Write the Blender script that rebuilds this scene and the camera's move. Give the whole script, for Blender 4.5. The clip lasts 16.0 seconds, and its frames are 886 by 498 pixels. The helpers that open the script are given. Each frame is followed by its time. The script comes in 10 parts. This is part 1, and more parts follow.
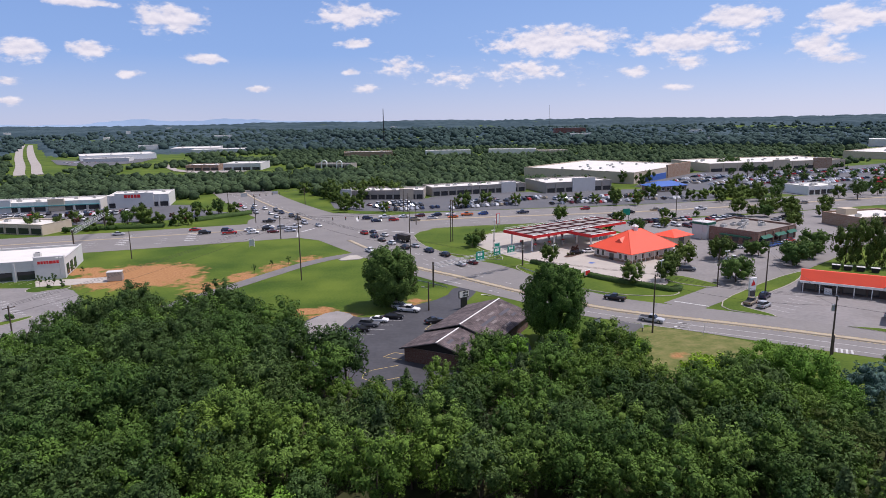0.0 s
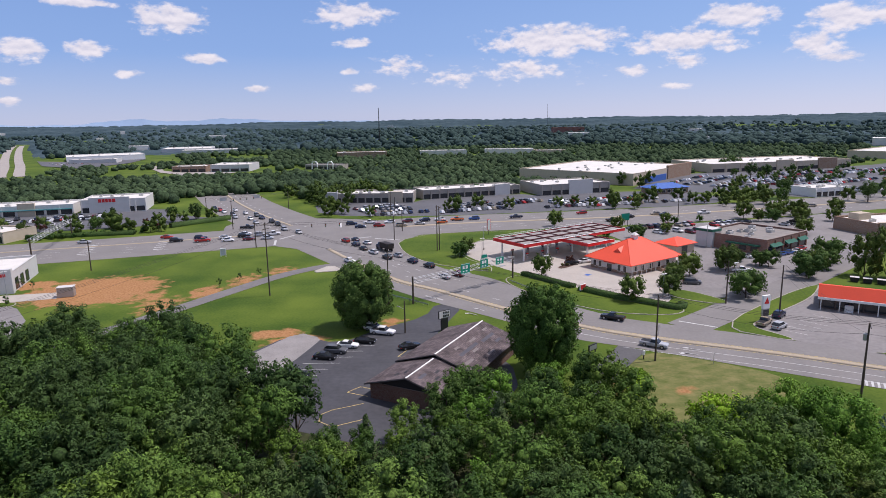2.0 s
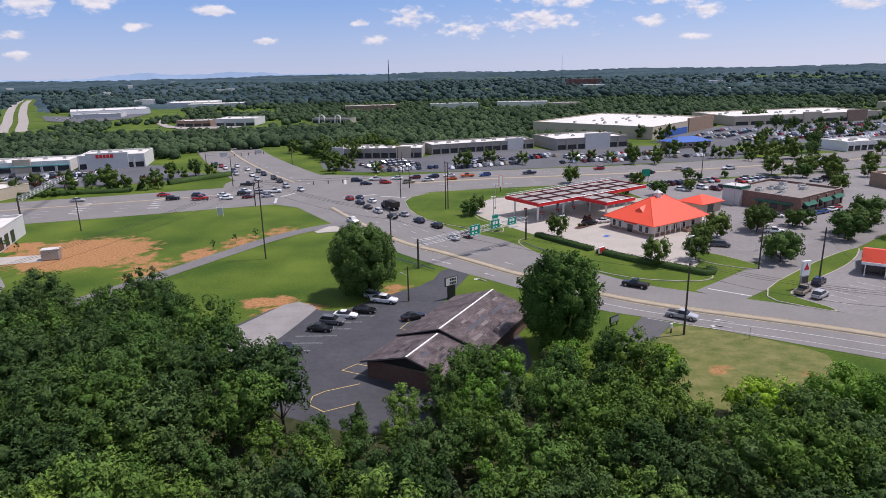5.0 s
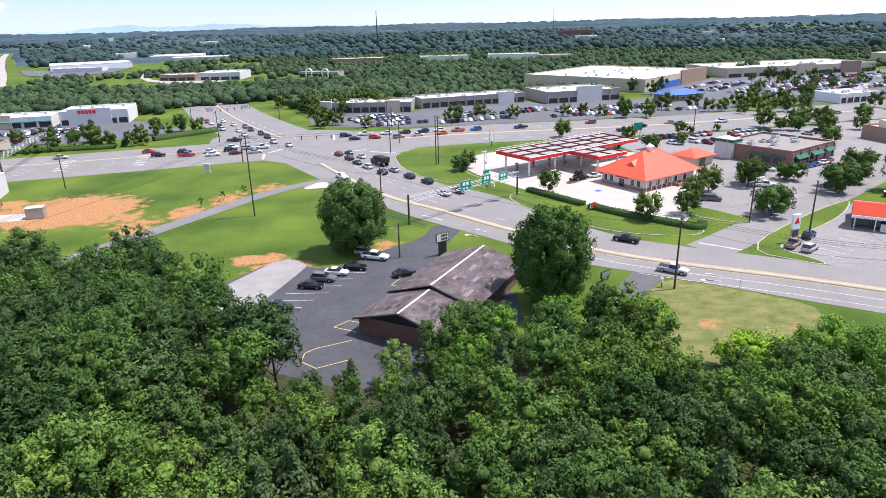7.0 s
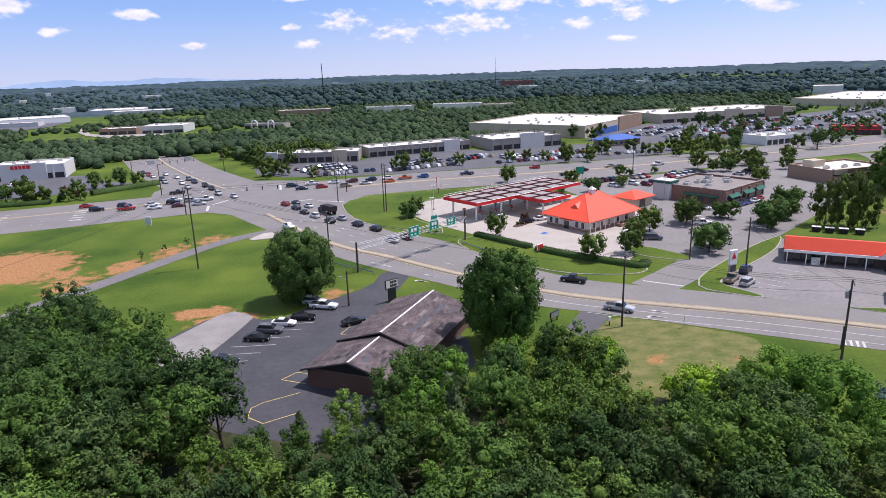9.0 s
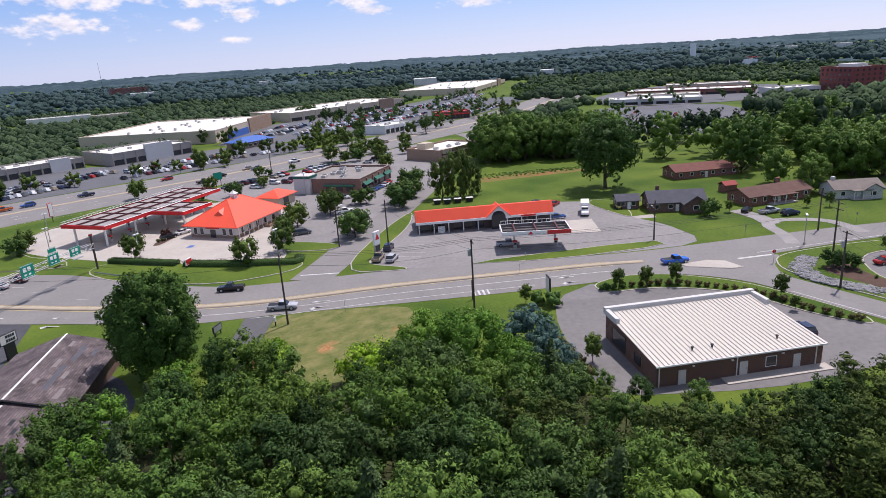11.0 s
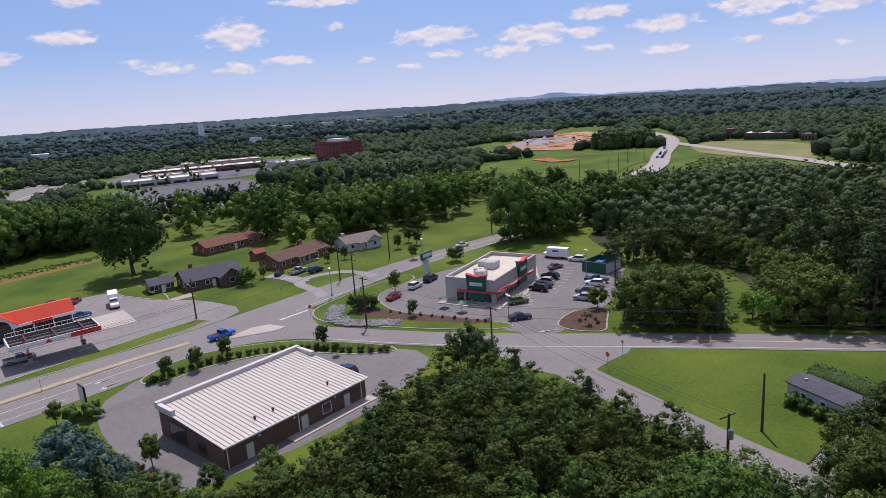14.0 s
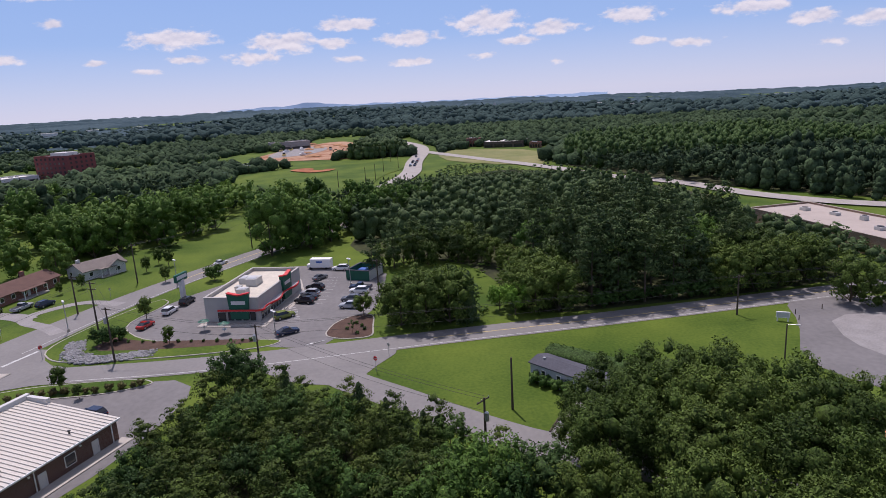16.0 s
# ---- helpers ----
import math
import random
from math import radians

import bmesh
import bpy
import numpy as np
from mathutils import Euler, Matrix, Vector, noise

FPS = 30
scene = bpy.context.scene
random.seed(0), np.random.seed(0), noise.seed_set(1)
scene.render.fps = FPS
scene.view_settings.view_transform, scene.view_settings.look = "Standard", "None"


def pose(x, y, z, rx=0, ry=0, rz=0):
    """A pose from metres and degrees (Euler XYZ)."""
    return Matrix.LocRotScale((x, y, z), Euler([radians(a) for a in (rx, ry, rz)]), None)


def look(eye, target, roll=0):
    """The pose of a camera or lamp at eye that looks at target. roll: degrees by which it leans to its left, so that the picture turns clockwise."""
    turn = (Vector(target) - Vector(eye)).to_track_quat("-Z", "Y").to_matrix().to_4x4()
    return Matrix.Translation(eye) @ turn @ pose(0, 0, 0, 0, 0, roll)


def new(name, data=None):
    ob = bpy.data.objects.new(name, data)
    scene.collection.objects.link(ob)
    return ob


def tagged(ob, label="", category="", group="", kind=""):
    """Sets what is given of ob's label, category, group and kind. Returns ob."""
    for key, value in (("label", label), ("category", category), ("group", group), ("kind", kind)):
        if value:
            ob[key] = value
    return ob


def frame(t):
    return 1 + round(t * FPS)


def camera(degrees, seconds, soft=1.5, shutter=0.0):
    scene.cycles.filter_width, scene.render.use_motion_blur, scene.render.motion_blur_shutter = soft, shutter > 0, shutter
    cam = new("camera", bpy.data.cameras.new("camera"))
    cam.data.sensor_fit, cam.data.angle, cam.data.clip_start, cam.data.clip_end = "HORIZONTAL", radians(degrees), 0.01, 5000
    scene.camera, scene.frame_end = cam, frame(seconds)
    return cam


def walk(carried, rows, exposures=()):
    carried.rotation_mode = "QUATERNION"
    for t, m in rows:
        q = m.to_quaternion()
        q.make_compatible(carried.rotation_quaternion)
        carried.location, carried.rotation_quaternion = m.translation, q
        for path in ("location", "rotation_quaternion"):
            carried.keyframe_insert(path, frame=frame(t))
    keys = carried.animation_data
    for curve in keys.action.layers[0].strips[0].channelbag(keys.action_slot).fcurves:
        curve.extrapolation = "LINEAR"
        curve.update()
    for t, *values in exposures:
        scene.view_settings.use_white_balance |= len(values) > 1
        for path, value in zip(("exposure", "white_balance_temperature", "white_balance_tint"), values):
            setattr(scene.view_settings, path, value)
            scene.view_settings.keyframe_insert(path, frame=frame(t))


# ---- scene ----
# ---------------- camera and walk ----------------
cam = camera(69.09, 16.0, soft=0.55)
ROWS = [
    (0, 0.00, 0.00, 48.00, 0.00, -11.64, -0.84),
    (0.5, 1.12, 4.09, 48.30, 0.02, -11.74, -0.95),
    (1, 2.37, 8.32, 48.25, -0.01, -11.76, -0.97),
    (1.5, 3.79, 12.80, 48.23, -0.01, -11.81, -1.02),
    (2, 4.90, 17.29, 48.02, -0.07, -11.70, -0.97),
    (2.5, 5.85, 21.00, 47.91, -0.00, -11.55, -0.90),
    (3, 6.08, 23.75, 47.75, 0.38, -11.48, -0.88),
    (3.5, 6.00, 25.94, 47.56, 0.71, -11.37, -0.80),
    (4, 6.07, 28.03, 47.56, 0.92, -11.30, -1.00),
    (4.5, 6.10, 29.62, 47.47, 0.93, -11.18, -1.12),
    (5, 5.99, 30.11, 46.54, 1.10, -15.66, -1.24),
    (5.2, 6.04, 30.03, 46.21, 1.18, -18.58, -1.24),
    (7.3, 5.93, 31.02, 46.36, 0.12, -19.63, -1.48),
    (7.5, 6.03, 30.97, 46.36, -0.03, -17.70, -1.54),
    (8, 6.31, 30.97, 46.31, -0.21, -15.49, -1.68),
    (8.2, 6.37, 30.98, 46.20, -0.20, -15.42, -1.76),
    (10.3, 6.41, 31.28, 45.62, -23.42, -16.37, -2.95),
    (10.5, 6.59, 31.32, 45.52, -27.23, -16.49, -3.43),
    (11, 7.04, 31.56, 45.42, -35.49, -16.90, -3.75),
    (11.5, 7.06, 32.07, 45.36, -42.86, -17.26, -3.72),
    (12, 6.71, 32.33, 45.32, -50.88, -17.53, -3.73),
    (12.5, 6.76, 32.45, 45.24, -56.69, -17.70, -3.76),
    (13, 7.36, 32.56, 45.10, -60.37, -12.20, -3.69),
    (13.5, 7.83, 32.56, 45.00, -64.66, -12.34, -3.70),
    (14, 8.45, 32.06, 44.80, -76.45, -12.89, -3.90),
    (14.5, 8.46, 31.64, 44.86, -84.14, -13.21, -3.85),
    (15, 8.34, 31.56, 44.92, -87.45, -13.20, -3.71),
    (15.5, 7.99, 31.38, 45.00, -90.23, -13.14, -3.61),
    (16, 7.40, 31.37, 45.30, -97.68, -13.34, -3.23),]
EXPO = [(0.0, -0.02, 6500, 22), (4.5, -0.1, 6500, 22), (5.2, 0.0, 6450, 20), (7.3, 0.8, 6350, 18), (8.2, 0.44, 6300, 23), (10.3, 0.14, 6450, 21), (12.5, 0.1, 6450, 23), (13.5, -0.1, 6450, 24), (16.0, -0.18, 6400, 26)]


def row_pose(x, y, z, yaw, pitch, roll):
    return pose(x, y, z, 0, 0, yaw) @ pose(0, 0, 0, 90 + pitch) @ pose(0, 0, 0, 0, 0, roll)


walk(cam, [(t, row_pose(*r)) for t, *r in ROWS], EXPO)

# ---------------- world and sun ----------------
SUN_EL, SUN_AZ = 64.0, 12.0        # height, and the direction it stands in, from +x towards +y
world = bpy.data.worlds.new("sky")
scene.world = world
world.use_nodes = True
wn, wl = world.node_tree.nodes, world.node_tree.links
wn.clear()
w_out = wn.new("ShaderNodeOutputWorld")
w_bg = wn.new("ShaderNodeBackground")
w_sky = wn.new("ShaderNodeTexSky")
w_sky.sky_type = "NISHITA"
w_sky.sun_disc = False
w_sky.sun_elevation = radians(SUN_EL)
w_sky.sun_rotation = radians(90 - SUN_AZ)
w_sky.air_density, w_sky.dust_density, w_sky.ozone_density = 1.0, 0.15, 3.0
w_bg.inputs["Strength"].default_value = 0.13
w_co = wn.new("ShaderNodeTexCoord")


def wmath(op, a, b=None):
    n = wn.new("ShaderNodeMath")
    n.operation = op
    for k, v in enumerate((a, b)):
        if v is None:
            continue
        if isinstance(v, (int, float)):
            n.inputs[k].default_value = v
        else:
            wl.new(v, n.inputs[k])
    return n.outputs[0]


# fair-weather clouds: (bearing from +y towards +x, height, half width, half height in degrees, body)
CLOUDS_NORTH_WEST = [
    (-33.2, 1.5, 0.9, 0.4, 1), (-33, 2.9, 0.8, 0.32, 0.7), (-32, 5.2, 1.7, 0.98, 1), (-27.5, 5.3, 1.7, 0.74, 1), (-27.5, 8.6, 2.6, 0.31, 1), (-25, 3.6, 1, 0.38, 1),
    (-21.7, 7.7, 2.9, 1.25, 1), (-19.2, 4.8, 1.6, 0.48, 1), (-15.5, 2.4, 1.1, 0.27, 0.7), (-7.7, 3.8, 0.8, 0.32, 1), (-7.4, 6.1, 1.4, 0.5, 1), (-7.4, 8.3, 3.3, 0.97, 1),
    (-6.8, 2.4, 1.4, 0.38, 0.5), (-3.4, 4.1, 2.2, 0.84, 0.5), (1, 3.2, 2.2, 0.66, 0.5), (7.8, 3.7, 3.6, 0.93, 0.5),
]
CLOUDS_NORTH = [
    (9.8, 6, 6.1, 1.35, 1), (16.1, 3.4, 1.8, 0.45, 0.5), (19.5, 2.1, 1.1, 0.31, 0.6), (20, 5.5, 4.9, 1.08, 1), (20.3, 4, 1.7, 0.44, 0.7), (24, 7.2, 3, 1.03, 1),
    (29.5, 4.8, 2, 1.01, 0.8), (30.9, 3.7, 1.6, 0.48, 0.8), (31.1, 6.6, 2.8, 1.16, 1), (33.8, 6.5, 1.6, 0.62, 1), (37.1, 7.4, 2.8, 0.79, 1), (39.5, 4, 2.4, 0.5, 0.7),
    (43.1, 5, 2.1, 0.6, 1), (48.6, 6.4, 2.2, 0.61, 1), (49.4, 9, 2, 0.51, 1), (52.7, 4.4, 1.1, 0.36, 0.7),
]
CLOUDS_NORTH_EAST = [
    (55.3, 4, 1.9, 0.55, 0.8), (60.4, 3.7, 1.8, 0.51, 0.8), (60.6, 6.3, 2.4, 1.26, 1), (64.8, 4.2, 2.2, 0.42, 1), (67.7, 8.6, 3.5, 0.39, 1), (68.7, 6.6, 1, 0.4, 1),
    (71.1, 3.8, 0.9, 0.23, 0.7), (74.8, 3.1, 1.2, 0.28, 0.7), (77, 5.5, 3.7, 0.8, 1), (77.9, 3.9, 1.6, 0.36, 1), (83, 3.9, 2.2, 0.53, 1), (85.4, 5, 3.2, 0.94, 1),
    (89.5, 4.8, 1.6, 0.5, 1), (90.6, 6.2, 2.9, 0.61, 1), (90.9, 3.5, 1.4, 0.29, 0.7), (95.9, 4.9, 2.7, 0.7, 1),
]
CLOUDS_EAST = [
    (96, 3, 2.1, 0.36, 1), (102, 3.2, 1.1, 0.28, 0.7), (102.4, 5.9, 3.3, 0.98, 1), (105.2, 4.2, 1.9, 0.41, 1), (107.8, 5, 2.8, 0.62, 1), (108.2, 2.4, 0.8, 0.27, 0.7),
    (114.3, 5.6, 2.4, 0.77, 1), (115.5, 3.5, 1.3, 0.35, 1), (119.1, 3.1, 1.9, 0.34, 0.8), (123.3, 5.3, 2.9, 0.65, 1), (127.3, 4.2, 2, 0.55, 1), (128.5, 2.4, 1.3, 0.28, 0.7),
    (130.8, 3.8, 1.5, 0.57, 1),
]
w_sep = wn.new("ShaderNodeSeparateXYZ")
wl.new(w_co.outputs["Generated"], w_sep.inputs[0])
w_az = wmath("MULTIPLY", wmath("ARCTAN2", w_sep.outputs[0], w_sep.outputs[1]), 180 / math.pi)
w_hi = wmath("MULTIPLY", wmath("ARCSINE", w_sep.outputs[2]), 180 / math.pi)
w_com = wn.new("ShaderNodeCombineXYZ")
wl.new(w_az, w_com.inputs[0]), wl.new(w_hi, w_com.inputs[1])


def wnoise(shift, scale, detail):
    """Billows in degrees of sky, drawn out sideways."""
    m, t = wn.new("ShaderNodeMapping"), wn.new("ShaderNodeTexNoise")
    m.inputs["Location"].default_value, m.inputs["Scale"].default_value = (0, shift, 0), (1, 1.9, 1)
    t.inputs["Scale"].default_value, t.inputs["Detail"].default_value, t.inputs["Roughness"].default_value = scale, detail, 0.56
    wl.new(w_com.outputs[0], m.inputs["Vector"]), wl.new(m.outputs[0], t.inputs["Vector"])
    return t.outputs[0]


w_body = None
for az, el, hw, hh, body in CLOUDS_NORTH_WEST + CLOUDS_NORTH + CLOUDS_NORTH_EAST + CLOUDS_EAST:
    q, r = wn.new("ShaderNodeVectorMath"), wn.new("ShaderNodeVectorMath")
    q.operation, r.operation = "MULTIPLY_ADD", "LENGTH"
    wl.new(w_com.outputs[0], q.inputs[0])
    q.inputs[1].default_value, q.inputs[2].default_value = (1 / hw, 1 / hh, 0), (-az / hw, -el / hh, 0)
    wl.new(q.outputs[0], r.inputs[0])
    v = wmath("MULTIPLY", wmath("SUBTRACT", 1.0, r.outputs["Value"]), body)
    w_body = v if w_body is None else wmath("MAXIMUM", w_body, v)
# the sky overhead carries the same broken cloud
w_over = wn.new("ShaderNodeMapRange")
w_over.inputs[1].default_value, w_over.inputs[2].default_value, w_over.inputs[3].default_value, w_over.inputs[4].default_value = 10.0, 16.0, -0.6, 0.12
wl.new(w_hi, w_over.inputs[0])
w_body = wmath("MAXIMUM", wmath("MAXIMUM", w_body, -0.7), w_over.outputs[0])
w_bil = wnoise(0.0, 0.7, 10.0)
w_r = wn.new("ShaderNodeMapRange")
w_r.interpolation_type = "SMOOTHSTEP"
w_r.inputs[1].default_value, w_r.inputs[2].default_value = 0.02, 0.66
wl.new(wmath("ADD", w_body, wmath("MULTIPLY", wmath("SUBTRACT", w_bil, 0.45), 2.3)), w_r.inputs[0])
w_amt = wmath("MULTIPLY", w_r.outputs[0], 0.9)
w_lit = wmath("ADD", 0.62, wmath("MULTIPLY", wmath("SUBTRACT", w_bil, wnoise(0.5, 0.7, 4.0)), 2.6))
w_cl = wn.new("ShaderNodeMix")
w_cl.data_type = "RGBA"
w_cl.inputs[6].default_value, w_cl.inputs[7].default_value = (5.0, 5.2, 5.8, 1), (7.0, 6.95, 6.95, 1)
wl.new(w_lit, w_cl.inputs[0])
w_mix = wn.new("ShaderNodeMix")
w_mix.data_type = "RGBA"
wl.new(w_amt, w_mix.inputs[0])
w_tint = wn.new("ShaderNodeMix")
w_tint.data_type = "RGBA"
w_far = wn.new("ShaderNodeValToRGB")
w_far.color_ramp.elements[0].position, w_far.color_ramp.elements[1].position = 0.0, 0.36
w_far.color_ramp.elements[0].color, w_far.color_ramp.elements[1].color = (0.68, 0.79, 1.0, 1), (0.1, 0.3, 0.8, 1)
w_e = w_far.color_ramp.elements.new(0.09)
w_e.color = (0.36, 0.6, 1.0, 1)
wl.new(w_sep.outputs[2], w_far.inputs[0])
w_sc = wn.new("ShaderNodeMix")
w_sc.data_type, w_sc.blend_type = "RGBA", "MULTIPLY"
w_sc.inputs[0].default_value = 1.0
w_side = wn.new("ShaderNodeMapRange")      # the sky is whiter on the sun's side
w_side.inputs[1].default_value, w_side.inputs[2].default_value = -0.2, 0.9
wl.new(w_sep.outputs[0], w_side.inputs[0])
w_gain = wn.new("ShaderNodeMix")
w_gain.data_type = "RGBA"
w_gain.inputs[6].default_value, w_gain.inputs[7].default_value = (4.9, 5.3, 5.9, 1), (6.9, 6.75, 6.7, 1)
wl.new(w_side.outputs[0], w_gain.inputs[0])
wl.new(w_gain.outputs[2], w_sc.inputs[7])
wl.new(w_far.outputs[0], w_sc.inputs[6])
w_el = wn.new("ShaderNodeMapRange")
w_el.inputs[1].default_value, w_el.inputs[2].default_value, w_el.inputs[3].default_value, w_el.inputs[4].default_value = 0.1, 0.5, 0.85, 0.0
wl.new(w_sep.outputs[2], w_el.inputs[0])
wl.new(w_el.outputs[0], w_tint.inputs[0])
wl.new(w_sky.outputs[0], w_tint.inputs[6]), wl.new(w_sc.outputs[2], w_tint.inputs[7])
wl.new(w_tint.outputs[2], w_mix.inputs[6])
wl.new(w_cl.outputs[2], w_mix.inputs[7])
wl.new(w_mix.outputs[2], w_bg.inputs[0])
wl.new(w_bg.outputs[0], w_out.inputs[0])

sun = new("sun", bpy.data.lights.new("sun", "SUN"))
sun.data.energy, sun.data.angle, sun.data.color = 4.2, radians(0.55), (1.0, 0.97, 0.92)
sun_from = Vector((math.cos(radians(SUN_EL)) * math.cos(radians(SUN_AZ)), math.cos(radians(SUN_EL)) * math.sin(radians(SUN_AZ)), math.sin(radians(SUN_EL))))
sun.matrix_world = look(sun_from * 300, (0, 0, 0))

# ---------------- materials ----------------
MATS = {}


def mat(name, color, rough=0.8, metal=0.0, var=0.12, scale=0.6, fine=8.0, bump=0.0, spec=0.3, tint=None):
    """A surface with coarse and fine mottling in world metres. tint: a second colour for the coarse mottling."""
    if name in MATS:
        return MATS[name]
    m = bpy.data.materials.new(name)
    m.use_nodes = True
    n, l = m.node_tree.nodes, m.node_tree.links
    b = n["Principled BSDF"]
    b.inputs["Roughness"].default_value, b.inputs["Metallic"].default_value = rough, metal
    b.inputs["Specular IOR Level"].default_value = spec
    co = n.new("ShaderNodeTexCoord")
    a = n.new("ShaderNodeTexNoise")
    a.inputs["Scale"].default_value, a.inputs["Detail"].default_value = scale, 4.0
    f = n.new("ShaderNodeTexNoise")
    f.inputs["Scale"].default_value, f.inputs["Detail"].default_value = fine, 3.0
    for t in (a, f):
        l.new(co.outputs["Object"], t.inputs["Vector"])
    add = n.new("ShaderNodeMath")
    add.operation = "MULTIPLY_ADD"
    l.new(f.outputs[0], add.inputs[0])
    add.inputs[1].default_value = 0.5
    half = n.new("ShaderNodeMath")
    half.operation = "MULTIPLY"
    l.new(a.outputs[0], half.inputs[0])
    half.inputs[1].default_value = 0.5 if tint is None else 0.9
    l.new(half.outputs[0], add.inputs[2])
    ramp = n.new("ShaderNodeValToRGB")
    ramp.color_ramp.elements[0].position, ramp.color_ramp.elements[1].position = (0.32, 0.68) if tint is None else (0.5, 0.9)
    hi = tint if tint else [c * (1 + var) for c in color]
    lo = [c * (1 - var) for c in color]
    ramp.color_ramp.elements[0].color, ramp.color_ramp.elements[1].color = (*lo, 1), (*hi, 1)
    l.new(add.outputs[0], ramp.inputs[0])
    l.new(ramp.outputs[0], b.inputs["Base Color"])
    if bump:
        bp = n.new("ShaderNodeBump")
        bp.inputs["Strength"].default_value, bp.inputs["Distance"].default_value = bump, 0.05
        l.new(f.outputs[0], bp.inputs["Height"])
        l.new(bp.outputs[0], b.inputs["Normal"])
    MATS[name] = m
    return m


def brick_mat(name, c1, c2, mortar, size=0.22):
    if name in MATS:
        return MATS[name]
    m = mat(name, c1, 0.85)
    n, l = m.node_tree.nodes, m.node_tree.links
    b = n["Principled BSDF"]
    co = n.new("ShaderNodeTexCoord")
    sp = n.new("ShaderNodeSeparateXYZ")
    l.new(co.outputs["Object"], sp.inputs[0])
    ad = n.new("ShaderNodeMath")
    l.new(sp.outputs[0], ad.inputs[0]), l.new(sp.outputs[1], ad.inputs[1])
    cb = n.new("ShaderNodeCombineXYZ")
    l.new(ad.outputs[0], cb.inputs[0]), l.new(sp.outputs[2], cb.inputs[1])
    t = n.new("ShaderNodeTexBrick")
    t.inputs["Color1"].default_value, t.inputs["Color2"].default_value, t.inputs["Mortar"].default_value = (*c1, 1), (*c2, 1), (*mortar, 1)
    t.inputs["Scale"].default_value, t.inputs["Brick Width"].default_value, t.inputs["Row Height"].default_value = 1.0, size, size / 3
    t.inputs["Mortar Size"].default_value = 0.008
    l.new(cb.outputs[0], t.inputs["Vector"])
    l.new(t.outputs[0], b.inputs["Base Color"])
    return m


def shingle_mat(name, c1, c2, gap):
    """Rows of weathered roof tabs, seen on the slopes, with broad faded areas."""
    m = mat(name, c1, 0.95)
    n, l = m.node_tree.nodes, m.node_tree.links
    b = n["Principled BSDF"]
    co, t, ns = n.new("ShaderNodeTexCoord"), n.new("ShaderNodeTexBrick"), n.new("ShaderNodeTexNoise")
    t.inputs["Color1"].default_value, t.inputs["Color2"].default_value, t.inputs["Mortar"].default_value = (*c1, 1), (*c2, 1), (*gap, 1)
    t.inputs["Scale"].default_value, t.inputs["Brick Width"].default_value, t.inputs["Row Height"].default_value = 1.0, 0.75, 0.34
    t.inputs["Mortar Size"].default_value = 0.03
    ns.inputs["Scale"].default_value, ns.inputs["Detail"].default_value = 0.45, 6.0
    l.new(co.outputs["Object"], t.inputs["Vector"]), l.new(co.outputs["Object"], ns.inputs["Vector"])
    r = n.new("ShaderNodeMapRange")
    r.inputs[1].default_value, r.inputs[2].default_value, r.inputs[3].default_value, r.inputs[4].default_value = 0.35, 0.65, 0.6, 1.35
    hv = n.new("ShaderNodeHueSaturation")
    l.new(ns.outputs[0], r.inputs[0]), l.new(r.outputs[0], hv.inputs["Value"])
    l.new(t.outputs[0], hv.inputs["Color"]), l.new(hv.outputs[0], b.inputs["Base Color"])
    return m


